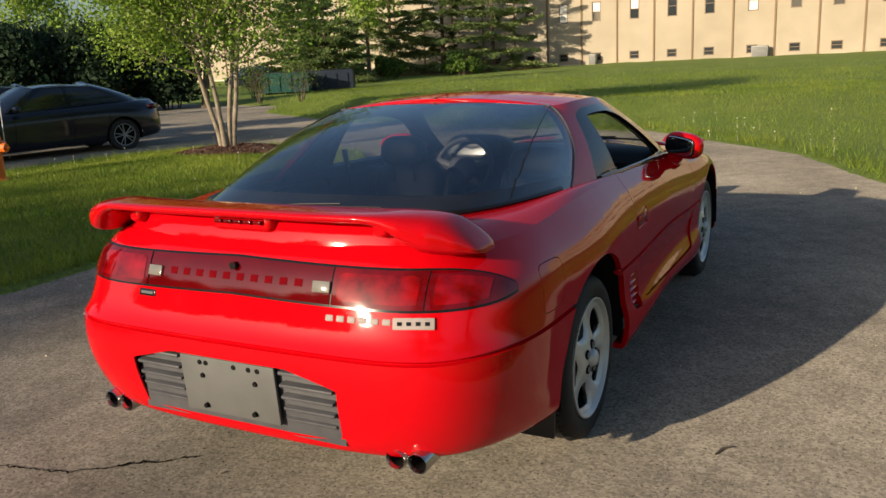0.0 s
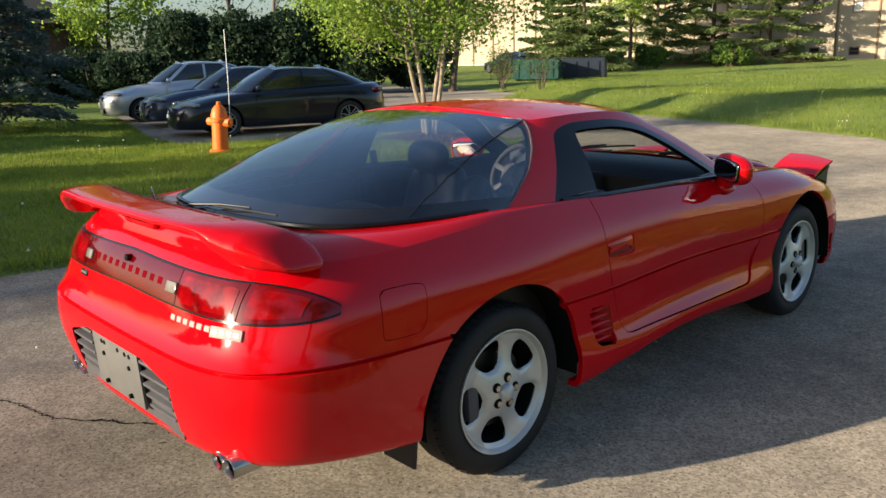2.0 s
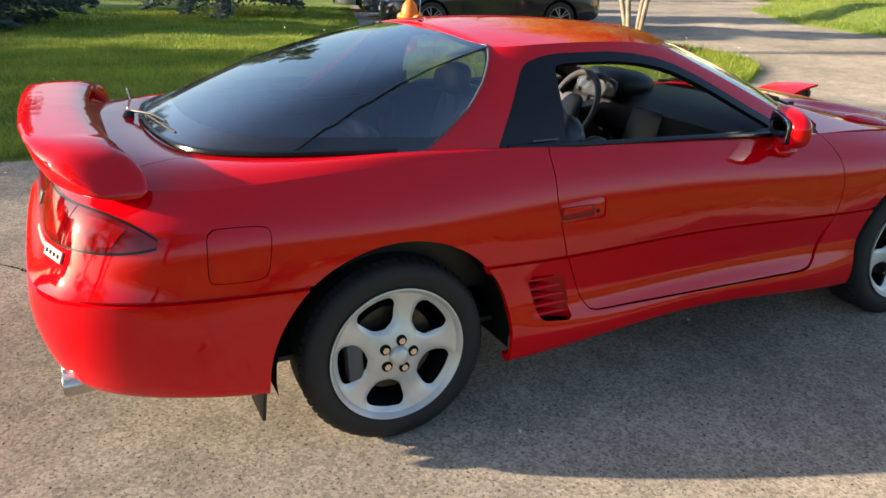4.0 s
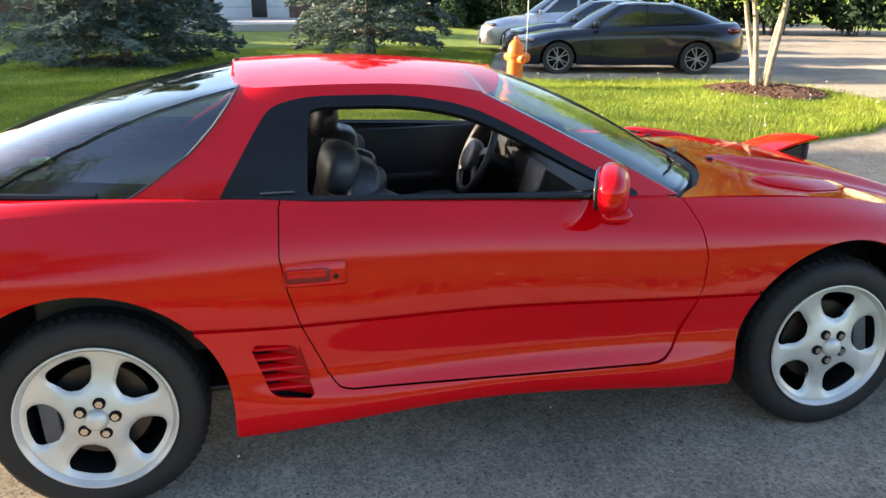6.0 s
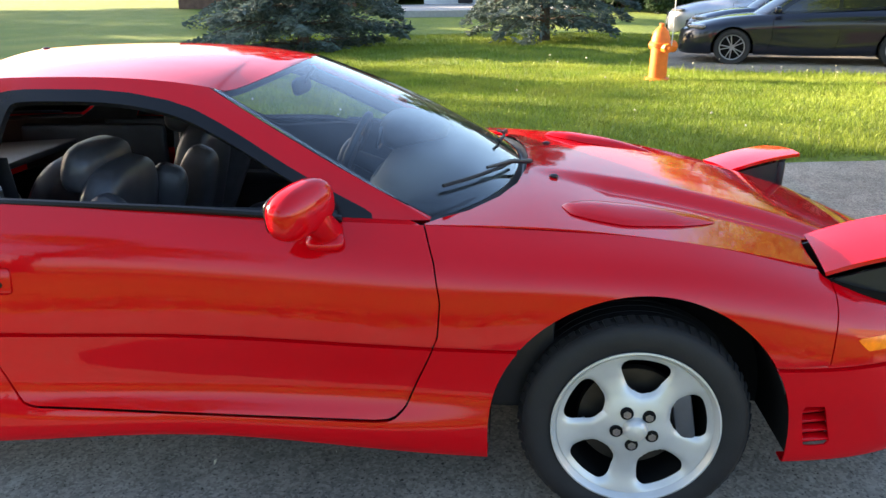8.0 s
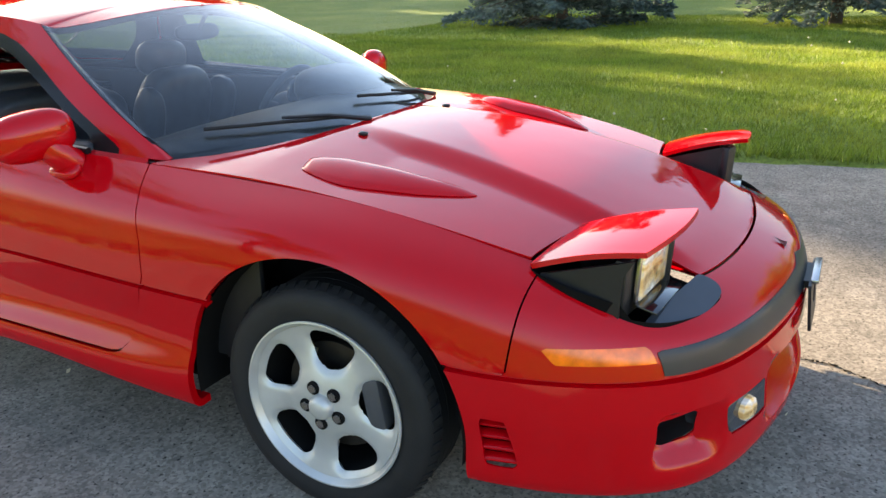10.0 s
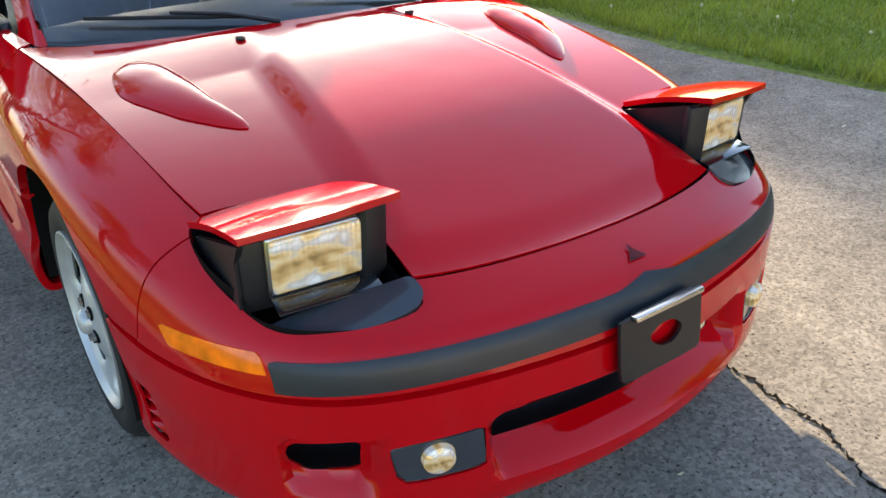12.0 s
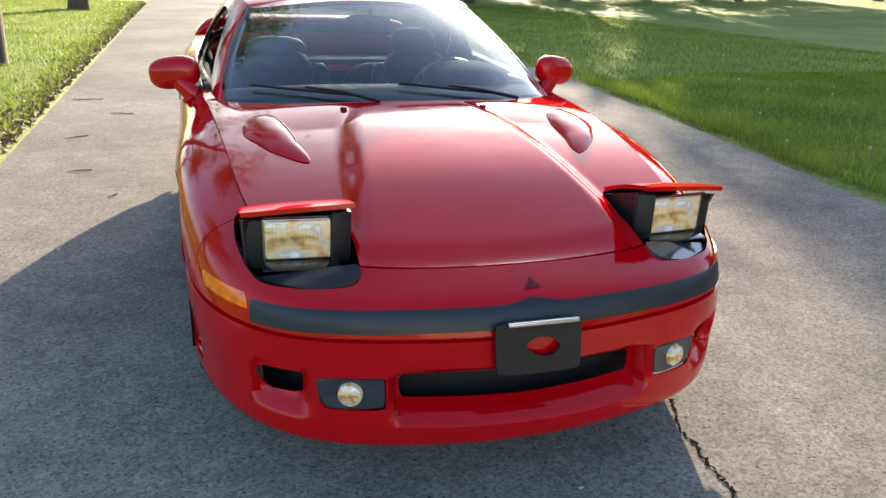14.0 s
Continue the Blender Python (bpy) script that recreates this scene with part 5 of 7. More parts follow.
seat(0.38, 0.955, (0.165, 0.07, 0.085, 1))
seat(-0.38, 1.012, (0.13, 0.06, 0.08, 1))
for x in (-0.33, 0.33):
    bm = superball(bmesh.new(), pose(x, -1.0, 0.66, -26) @ Matrix.Diagonal((0.26, 0.07, 0.2, 1)), 3)
    part("rear_seat_back", bm, M_LEATHER, car)
bm = bmesh.new()
box(bm, (1.25, 0.75, 0.03), pose(0, -1.45, 0.82, 3), 0.01)
part("luggage_cover", bm, M_BLACK, car, "black luggage cover under the hatch")
bm = bmesh.new()
box(bm, (1.5, 3.0, 0.02), pose(0, -0.5, 0.33), 0.005)
box(bm, (0.22, 1.5, 0.2), pose(0, -0.1, 0.44), 0.04)
part("cabin_floor", bm, M_BLACK, car, "black carpet and centre tunnel")
for sx in (-1, 1):
    bm = bmesh.new()
    box(bm, (0.02, 0.7, 0.48), pose(sx * 0.775, 0.66, 0.59), 0.006)
    part("kick_panel", bm, M_BLACK, car, "black footwell side panel")
    bm = bmesh.new()
    box(bm, (0.018, 1.3, 0.07), pose(sx * 0.772, -0.36, 0.882), 0.005)
    part("belt_lining", bm, M_BLACK, car, "black inner trim along the window sill")
# Dashboard with binnacle and centre stack
prof = [(0.9, 0.84), (0.84, 0.9), (0.72, 0.925), (0.56, 0.925), (0.45, 0.9), (0.4, 0.85), (0.4, 0.74), (0.5, 0.62), (0.56, 0.5), (0.9, 0.5)]
bm = bmesh.new()
rows_ = []
for x in np.linspace(-0.72, 0.72, 25):
    k = 1 - 0.12 * (x / 0.72) ** 2
    rows_.append([bm.verts.new((x, 0.9 - (0.9 - y) * (0.8 + 0.2 * k) - 0.2 * (x / 0.72) ** 4 * (y > 0.6), z - 0.02 * (x / 0.72) ** 4)) for y, z in prof])
for a, b in zip(rows_, rows_[1:]):
    for k in range(len(prof) - 1):
        bm.faces.new((a[k], b[k], b[k + 1], a[k + 1]))
bmesh.ops.recalc_face_normals(bm, faces=bm.faces[:])
dash = part("dashboard", bm, M_BLACK, car, "black moulded dashboard")
bm = superball(bmesh.new(), pose(-0.38, 0.5, 0.93, -8) @ Matrix.Diagonal((0.2, 0.14, 0.075, 1)), 3)
part("binnacle", bm, M_BLACK, dash)
bm = superball(bmesh.new(), pose(-0.38, 0.372, 0.925, -14) @ Matrix.Diagonal((0.17, 0.012, 0.055, 1)), 4)
part("instrument_glass", bm, M_SMOKE, dash)
bm = bmesh.new()
box(bm, (0.24, 0.2, 0.34), pose(0, 0.44, 0.68, -18), 0.03)
part("centre_console", bm, M_BLACK, dash)
# Steering wheel
W = pose(-0.38, 0.235, 0.83, 90 - 24)
bm = bmesh.new()
ring_ = []
for i in range(48):
    a = 2 * math.pi * i / 48
    ring_.append([bm.verts.new(W @ Vector(((0.178 + 0.016 * math.cos(b)) * math.cos(a), (0.178 + 0.016 * math.cos(b)) * math.sin(a), 0.016 * math.sin(b)))) for b in (2 * math.pi * k / 10 for k in range(10))])
for i in range(48):
    for k in range(10):
        bm.faces.new((ring_[i][k], ring_[(i + 1) % 48][k], ring_[(i + 1) % 48][(k + 1) % 10], ring_[i][(k + 1) % 10]))
wheel_ = part("steering_wheel", bm, M_LEATHER, car, "four-spoke black steering wheel")
bm = superball(bmesh.new(), W @ pose(0, -0.015, 0.02) @ Matrix.Diagonal((0.085, 0.075, 0.03, 1)), 3.2)
part("airbag_pad", bm, M_GREY, wheel_)
for a in (18, 162, 215, 325):
    bm = bmesh.new()
    box(bm, (0.13, 0.034, 0.014), W @ pose(0.115 * math.cos(radians(a)), 0.115 * math.sin(radians(a)) - 0.012, 0.008, 0, 0, a), 0.005)
    part("spoke", bm, M_GREY, wheel_)
bm = bmesh.new()
cyl(bm, 0.03, 0.045, tuple(W @ Vector((0, 0, -0.02))), tuple(W @ Vector((0, 0, -0.22))), 16)
part("steering_column", bm, M_BLACK, wheel_)
# Door cards, headlining, inner pillar trim and mirror
for sx in (-1, 1):
    bm = bmesh.new()
    for y0, y1, x, z0, z1 in ((-0.62, 0.42, 0.752, 0.4, 0.905),):
        box(bm, (0.05, y1 - y0, z1 - z0), pose(sx * x, (y0 + y1) / 2, (z0 + z1) / 2, 1.2), 0.02)
    box(bm, (0.08, 0.5, 0.06), pose(sx * 0.725, -0.1, 0.66), 0.02)
    part("door_card", bm, M_BLACK, car, "black door trim with armrest")
    bm = bmesh.new()
    box(bm, (0.05, 0.7, 0.45), pose(sx * 0.72, -1.05, 0.68), 0.03)
    part("quarter_trim", bm, M_BLACK, car)
lining = cap.copy()
lining[:, :, 2] -= 0.02
lining[:, :, 0] *= 0.985
lv, lf = both(lining.reshape(-1, 3), grid_faces(NU, 12))
part("headlining", thick(lv, lf, 0.004), M_BLACK, car, "dark headlining")
bm = superball(bmesh.new(), pose(0, 0.14, 1.16, 10) @ Matrix.Diagonal((0.11, 0.015, 0.03, 1)), 3)
inner_mirror = part("inner_mirror", bm, M_BLACK, car, "black interior mirror")
bm = bmesh.new()
tube(bm, [(0, 0.15, 1.17), (0, 0.19, 1.225)], 0.008, 8)
part("mirror_stem", bm, M_BLACK, inner_mirror)
# Seat belts
for sx in (-1, 1):
    bm = bmesh.new()
    box(bm, (0.004, 0.045, 0.4), pose(sx * 0.62, -0.6, 0.84, 0, sx * 10), 0.001)
    part("seat_belt", bm, M_BLACK, car)


# ---- parked cars ----
M_RIM2 = material("dark_alloy", (0.3, 0.3, 0.3), 0.35, metal=0.6, vary=0.1)
M_TYRE2 = material("parked_tyre", (0.02, 0.02, 0.02), 0.7, vary=0.2)
M_GLASS2 = material("dark_window_glass", (0.012, 0.014, 0.016), 0.04, coat=0.6, vary=0.0, spec=0.8)


def parked_car(m, paint, height, label, group, nose=1.0):
    """A four-door car, 4.6 m long; its front looks along +y."""
    root = thing("parked_car", m, label, "car", group)
    k = height / 1.42
    H = lambda rows: [(x, y, z * k) for x, y, z in rows]
    bot = H([(0, -2.27, 0.3), (0.55, -2.24, 0.3), (0.8, -2.05, 0.27), (0.84, -1.36, 0.22), (0.85, -0.5, 0.2), (0.85, 0.5, 0.2), (0.84, 1.34, 0.2), (0.8, 2.0, 0.2), (0.55, 2.25, 0.2), (0, 2.32, 0.2)])
    mid = H([(0, -2.33, 0.55), (0.58, -2.29, 0.55), (0.86, -2.05, 0.55), (0.9, -1.36, 0.55), (0.89, -0.5, 0.5), (0.89, 0.5, 0.5), (0.9, 1.34, 0.5), (0.86, 2.0, 0.47), (0.58, 2.27, 0.45), (0, 2.36, 0.45)])
    wst = H([(0, -2.28, 0.86), (0.56, -2.23, 0.86), (0.81, -2.0, 0.86), (0.87, -1.36, 0.85), (0.88, -0.5, 0.82), (0.88, 0.5, 0.78), (0.87, 1.34, 0.74), (0.8, 1.95, 0.68), (0.55, 2.2, 0.64), (0, 2.3, 0.62)])
    top = H([(0, -2.2, 0.98), (0.5, -2.15, 0.98), (0.68, -1.9, 0.98), (0.74, -1.36, 0.97), (0.77, -0.5, 0.94), (0.78, 0.5, 0.9), (0.72, 1.34, 0.84), (0.62, 1.85, 0.76), (0.42, 2.08, 0.71), (0, 2.16, 0.7)])
    t = np.concatenate([[0], np.cumsum(np.linalg.norm(np.diff(np.array(mid), axis=0), axis=1))])
    n = 120
    q = np.linspace(0, t[-1], n)
    L = [half_loop(r, t, q) for r in (bot, mid, wst, top)]
    A = loft([inset(L[0], 0.06, 0.0)] + L, [0, 0.3, 1.2, 2.2, 3], 5)
    V, F = A.reshape(-1, 3), grid_faces(n, len(A))
    d = np.full(len(V), 9.0)
    for y0 in (-1.36, 1.34):
        yy, zz = V[:, 1] - y0, V[:, 2] - 0.32
        d = np.minimum(d, np.where(zz > 0, np.hypot(yy, zz), np.abs(yy)) - 0.365)
    V, F = clip(V, F, np.where(V[:, 0] > 0.5, d, 9.0))
    # top cover of bonnet, cabin foot and boot
    cov = np.array([L[3] * np.array((1 - s, 1, 1)) + np.array((0, 0, 1)) * 0.035 * k * (1 - (1 - s) ** 2) for s in np.linspace(0, 1, 6)])
    part("body", thick(*joined(both(V, F), both(cov.reshape(-1, 3), grid_faces(n, 6))), 0.006), paint, root)
    # greenhouse
    gb = H([(0, -1.95, 1.0), (0.4, -1.92, 1.0), (0.62, -1.75, 0.99), (0.72, -1.3, 0.98), (0.755, -0.5, 0.95), (0.76, 0.3, 0.91), (0.74, 0.72, 0.89), (0.66, 0.9, 0.88), (0.4, 1.04, 0.88), (0, 1.08, 0.89)])
    gr = H([(0, -0.95, 1.385), (0.35, -0.94, 1.375), (0.5, -0.9, 1.35), (0.55, -0.7, 1.345), (0.575, -0.4, 1.365), (0.575, -0.1, 1.365), (0.555, 0.1, 1.345), (0.5, 0.18, 1.345), (0.3, 0.24, 1.37), (0, 0.26, 1.38)])
    b_, r_ = half_loop(gb, t, q), half_loop(gr, t, q)
    G = np.array([b_ * (1 - s) + r_ * s + np.array((0.03, 0, 0.03)) * math.sin(math.pi * s) * np.array([1, 1, 1]) for s in np.linspace(0, 1, 16)])
    G[:, 0, 0] = G[:, -1, 0] = 0
    GV, GF = G.reshape(-1, 3), grid_faces(n, 16)
    z = GV[:, 2] / k
    win = np.minimum(z - 0.985 + 0.05 * (GV[:, 1] + 0.4), 1.325 - z)
    back = -1.62 + (z - 0.98) / 0.37 * 0.75
    frnt = 0.73 - (z - 0.89) / 0.46 * 0.6
    side = np.minimum(np.minimum(GV[:, 1] - back - 0.1, frnt - 0.12 - GV[:, 1]), win)
    side = np.minimum(side, np.abs(GV[:, 1] + 0.37) - 0.03)
    belt_ = np.minimum(z - 0.93, 1.345 - z)
    scr_f, scr_r = np.minimum(GV[:, 1] - frnt, belt_), np.minimum(back - GV[:, 1], belt_)
    val = np.maximum(side, np.maximum(scr_f, scr_r))
    gv, gf = clip(GV, GF, -val)
    part("cabin", thick(*both(gv, gf), 0.01), paint, root)
    for nm, v_ in (("windscreen", scr_f), ("rear_window", scr_r)):
        gv, gf = clip(GV, GF, v_)
        part(nm, thick(*both(gv * (0.995, 1, 0.999), gf), 0.004), M_GLASS2, root, "dark window glass")
    for v_ in (np.minimum(side, GV[:, 1] + 0.37), np.minimum(side, -GV[:, 1] - 0.37)):
        gv, gf = clip(GV, GF, v_)
        gv = gv * (0.995, 1, 0.999)
        part("side_window", thick(gv, gf, 0.004), M_GLASS2, root, "dark window glass")
        part("side_window", thick(*mirrored(gv, gf), 0.004), M_GLASS2, root, "dark window glass")
    for sx in (-1, 1):
        rim_ = [p for p in G[14] if -1.0 < p[1] < 0.02 and p[0] > 0.5]
        bm = bmesh.new()
        tube(bm, [(sx * (p[0] + 0.006), p[1], p[2]) for p in rim_[::3]], 0.009, 6)
        part("window_trim", bm, M_STEEL, root, "bright window trim")
    rc = np.array([r_ * np.array((1 - s, 1, 1)) + np.array((0, 0, 1)) * 0.035 * k * (1 - (1 - s) ** 2) for s in np.linspace(0, 1, 6)])
    part("roof", thick(*both(rc.reshape(-1, 3), grid_faces(n, 6)), 0.006), paint, root)
    for y in (-1.36, 1.34):
        for sx in (-1, 1):
            w = new("wheel")
            w.parent = root
            w.location = (sx * 0.88, y, 0.32)
            turn = pose(0, 0, 0, 0, 90 * sx, 0)
            bm = bmesh.new()
            lathe(bm, [(0.2, -0.2), (0.29, -0.2), (0.32, -0.17), (0.32, -0.03), (0.3, -0.005), (0.25, 0.0), (0.225, -0.01), (0.21, -0.05)], turn, 40)
            part("tyre", bm, M_TYRE2, w)
            bm = bmesh.new()
            lathe(bm, [(0.225, -0.012), (0.222, 0.0), (0.212, -0.002), (0.205, -0.03)], turn, 40)
            for i in range(10):
                an = 2 * math.pi * i / 10 + (0.12 if i % 2 else -0.12)
                box(bm, (0.02, 0.018, 0.2), Matrix.Rotation(an, 4, "X") @ pose(sx * -0.014, 0, 0.11), 0.003)
            cyl(bm, 0.045, 0.04, (sx * -0.02, 0, 0), (sx * 0.0, 0, 0), 16)
            part("rim", bm, M_RIM2, w)
            bm = bmesh.new()
            cyl(bm, 0.21, 0.21, (sx * -0.1, 0, 0), (sx * -0.06, 0, 0), 24)
            part("brake", bm, M_DARK, w)
            bm = bmesh.new()
            lathe(bm, [(0.375, 0.0), (0.375, -0.25), (0.02, -0.25)], turn, 24)
            bmesh.ops.delete(bm, geom=[v for v in bm.verts if v.co.z < -0.1], context="VERTS")
            part("arch", bm, M_DARK, w)
    for sx in (-1, 1):
        bm = superball(bmesh.new(), pose(sx * 0.9, 0.62, 0.97 * k) @ Matrix.Diagonal((0.09, 0.06, 0.06, 1)), 3)
        part("door_mirror", bm, paint, root)
        bm = superball(bmesh.new(), pose(sx * 0.72, 2.0, 0.68 * k, -10, 0, sx * -40) @ Matrix.Diagonal((0.25, 0.075, 0.04, 1)), 3)
        part("headlamp", bm, M_WHITE_LENS, root, "clear headlamp")
        bm = superball(bmesh.new(), pose(sx * 0.76, -2.05, 0.85 * k, 0, 0, sx * 42) @ Matrix.Diagonal((0.17, 0.1, 0.06, 1)), 3)
        part("tail_lamp", bm, M_LENS_RED, root, "red tail lamp")
        for y in (0.42, -0.52):
            bm = bmesh.new()
            box(bm, (0.025, 0.17, 0.025), pose(sx * 0.887, y - 0.28, 0.78 * k), 0.008)
            part("handle", bm, paint, root)
        for y in (0.68, -0.4, -1.1):
            bm = bmesh.new()
            tube(bm, [(sx * (0.893 if z < 0.8 else 0.875), y + 0.06 * (z < 0.4), z * k) for z in (0.3, 0.5, 0.7, 0.82)], 0.004, 4)
            part("door_seam", bm, M_DARK, root)
    bm = bmesh.new()
    box(bm, (1.05, 0.08, 0.2), pose(0, 2.262, 0.54 * k, -6), 0.04)
    box(bm, (1.25, 0.08, 0.13), pose(0, 2.27, 0.31 * k, 4), 0.04)
    part("grille", bm, M_BLACK, root, "black grille")
    bm = bmesh.new()
    box(bm, (0.32, 0.012, 0.15), pose(0, 2.355, 0.42 * k), 0.004)
    part("front_plate", bm, M_WHITE, root, "number plate as a plain bar")
    bm = bmesh.new()
    box(bm, (0.32, 0.012, 0.15), pose(0, -2.33, 0.6 * k), 0.004)
    part("rear_plate", bm, M_WHITE, root)
    bm = bmesh.new()
    for sx in (-1, 1):
        tube(bm, [(sx * 0.3, 2.34, 0.33 * k), (sx * 0.62, 2.24, 0.33 * k), (sx * 0.78, 2.08, 0.36 * k)], 0.012, 6)
    part("bumper_trim", bm, M_STEEL, root)
    bm = bmesh.new()
    box(bm, (1.4, 3.6, 0.2), pose(0, 0, 0.3), 0.05)
    part("underside", bm, M_DARK, root)
    return root


P_BLACK = material("dark_metallic_paint", (0.007, 0.009, 0.017), 0.3, coat=0.9, vary=0.05, spec=0.2)
P_NAVY = material("navy_paint", (0.02, 0.03, 0.06), 0.3, coat=1.0, metal=0.3, vary=0.05)
P_SILVER = material("silver_paint", (0.55, 0.57, 0.6), 0.35, coat=1.0, metal=0.6, vary=0.05)
P_MAROON = material("maroon_paint", (0.25, 0.01, 0.015), 0.4, coat=1.0, vary=0.05)
car_mid = Vector((-12.83, 6.45, -0.02))
for i, (paint, h, lab) in enumerate(((P_BLACK, 1.42, "dark grey four-door saloon parked by the lawn"), (P_NAVY, 1.44, "navy blue car parked between two others"), (P_SILVER, 1.6, "silver car parked at the end of the row"))):
    p = car_mid + Vector(((0, 0), (-3.15, 0.75), (-6.0, 0.85))[i]).to_3d()
    parked_car(Matrix.Translation(p) @ pose(0, 0, 0, 0, 0, 162.4), paint, h, lab, "cars parked in a row")
parked_car(Matrix.Translation((-40.5, 33.6, 0.1)) @ pose(0, 0, 0, 0, 0, 60), P_MAROON, 1.45, "dark red car parked far across the lot", "cars parked far off")
parked_car(Matrix.Translation((-36, 40, 0.2)) @ pose(0, 0, 0, 0, 0, 75), P_BLACK, 1.45, "dark car parked beside the refuse containers", "cars parked far off")

# ---- hydrant ----
M_ORANGE = material("orange_hydrant_paint", (0.75, 0.16, 0.015), 0.5, vary=0.12, scale=14, bump=0.2, bump_scale=60)
gz = lambda x, y: float(ground_z(x, y)[0])
hyd = thing("fire_hydrant", Matrix.Translation((-9.2, 3.04, gz(-9.2, 3.04))) @ pose(0, 0, 0, 0, 3, 20) @ Matrix.Scale(1.16, 4), "orange fire hydrant with a white marker rod on the lawn", "hydrant")
bm = bmesh.new()
lathe(bm, [(0.0, 0.0), (0.15, 0.0), (0.15, 0.035), (0.11, 0.05), (0.105, 0.42), (0.13, 0.43), (0.13, 0.47), (0.115, 0.48), (0.11, 0.53), (0.09, 0.6), (0.05, 0.65), (0.03, 0.66), (0.03, 0.7), (0.0, 0.705)], n=24)
part("barrel", bm, M_ORANGE, hyd)
for a, r, l in ((0, 0.06, 0.19), (180, 0.06, 0.19), (90, 0.075, 0.2)):
    bm = bmesh.new()
    d = Vector((math.cos(radians(a)), math.sin(radians(a)), 0))
    cyl(bm, r, r * 0.95, tuple(d * 0.08 + Vector((0, 0, 0.42))), tuple(d * l + Vector((0, 0, 0.42))), 8)
    cyl(bm, r * 0.4, r * 0.35, tuple(d * l + Vector((0, 0, 0.42))), tuple(d * (l + 0.035) + Vector((0, 0, 0.42))), 5)
    part("outlet_cap", bm, M_ORANGE, hyd)
bm = bmesh.new()
tube(bm, [(0.11, 0.09, 0.44), (0.11, 0.09, 1.0), (0.09, 0.08, 1.66)], 0.0065, 6)
part("marker_rod", bm, M_WHITE, hyd, "thin white marker rod")

# ---- building beyond the lawn ----
M_STUCCO = material("cream_stucco", (0.39, 0.335, 0.25), 0.85, vary=0.08, scale=0.6, second=(0.345, 0.292, 0.215), mix_scale=0.15, bump=0.3, bump_scale=20)
M_PIL = material("brown_joint_strip", (0.20, 0.13, 0.07), 0.7, vary=0.1)
M_SILL = material("pale_plinth", (0.62, 0.56, 0.44), 0.85, vary=0.1)
M_WINFR = material("brown_window_frame", (0.16, 0.11, 0.07), 0.5, vary=0.1)
M_BLIND = material("window_blind", (0.6, 0.6, 0.58), 0.5, vary=0.06, coat=0.4)
M_PANE = material("dark_pane", (0.03, 0.035, 0.04), 0.05, coat=0.6, vary=0)
office = thing("office_building", Matrix.Translation((-20.08, 64.5, 0)), "cream stucco office building with brown window frames", "building")
x0, x1 = -52.0, 60.0
SP = 3.09
holes = []
for i in range(-10, 18):
    xc = i * SP + 1.4
    for z, w, h in ((1.0, 0.8, 0.65), (4.7, 0.78, 1.6), (8.3, 0.78, 1.6)):
        tall = i >= 5 and z < 1
        holes.append((xc + (0.06 if i % 3 else -0.1), z - (0.3 if tall else 0), w + (0.14 if tall else 0), h + (0.55 if tall else 0), (i * 7 + int(z)) % 5))
wv, wf = sheet(np.linspace(x0, x1, 420), np.linspace(-0.3, 10.4, 70))
hv = np.full(len(wv), 9.0)
for hx, hz, w, h, _ in holes:
    near = (np.abs(wv[:, 0] - hx) < 2) & (np.abs(wv[:, 1] - hz) < 2.5)
    q_ = np.maximum(np.abs(wv[near, 0] - hx) - w / 2, np.abs(wv[near, 1] - hz) - h / 2)
    hv[near] = np.minimum(hv[near], q_)
wv, wf = clip(wv, wf, hv)
wv = np.stack([wv[:, 0], 0 * wv[:, 0], wv[:, 1]], 1)
part("wall", thick(wv, wf, 0.3), M_STUCCO, office, smooth=False)
bm = bmesh.new()
box(bm, (x1 - x0, 30, 0.5), pose((x0 + x1) / 2, 15.2, 10.6))
part("roof", bm, M_STUCCO, office, smooth=False)
bm = bmesh.new()
for px in (x0, x1):
    box(bm, (0.3, 30, 10.7), pose(px, 15.2, 5.05))
box(bm, (x1 - x0, 0.3, 10.7), pose((x0 + x1) / 2, 30.3, 5.05))
part("outer_wall", bm, M_STUCCO, office, smooth=False)
bm = bmesh.new()
box(bm, (x1 - x0 - 0.6, 0.1, 10.2), pose((x0 + x1) / 2, 0.8, 5.2))
part("inner_partition", bm, M_PANE, office, smooth=False)
pil_bm = bmesh.new()
box(pil_bm, (0.13, 0.1, 10.6), pose(0, -0.05, 5.1))
pil_me = bpy.data.meshes.new("joint_strip")
pil_bm.to_mesh(pil_me)
pil_bm.free()
pil_me.materials.append(M_PIL)
for i in range(-15, 19):
    o = new("joint_strip", pil_me)
    o.parent, o.location = office, (i * SP, 0, 0)
bm = bmesh.new()
box(bm, (x1 - x0, 0.06, 0.5), pose((x0 + x1) / 2, -0.034, 0.15))
part("plinth", bm, M_SILL, office, smooth=False)
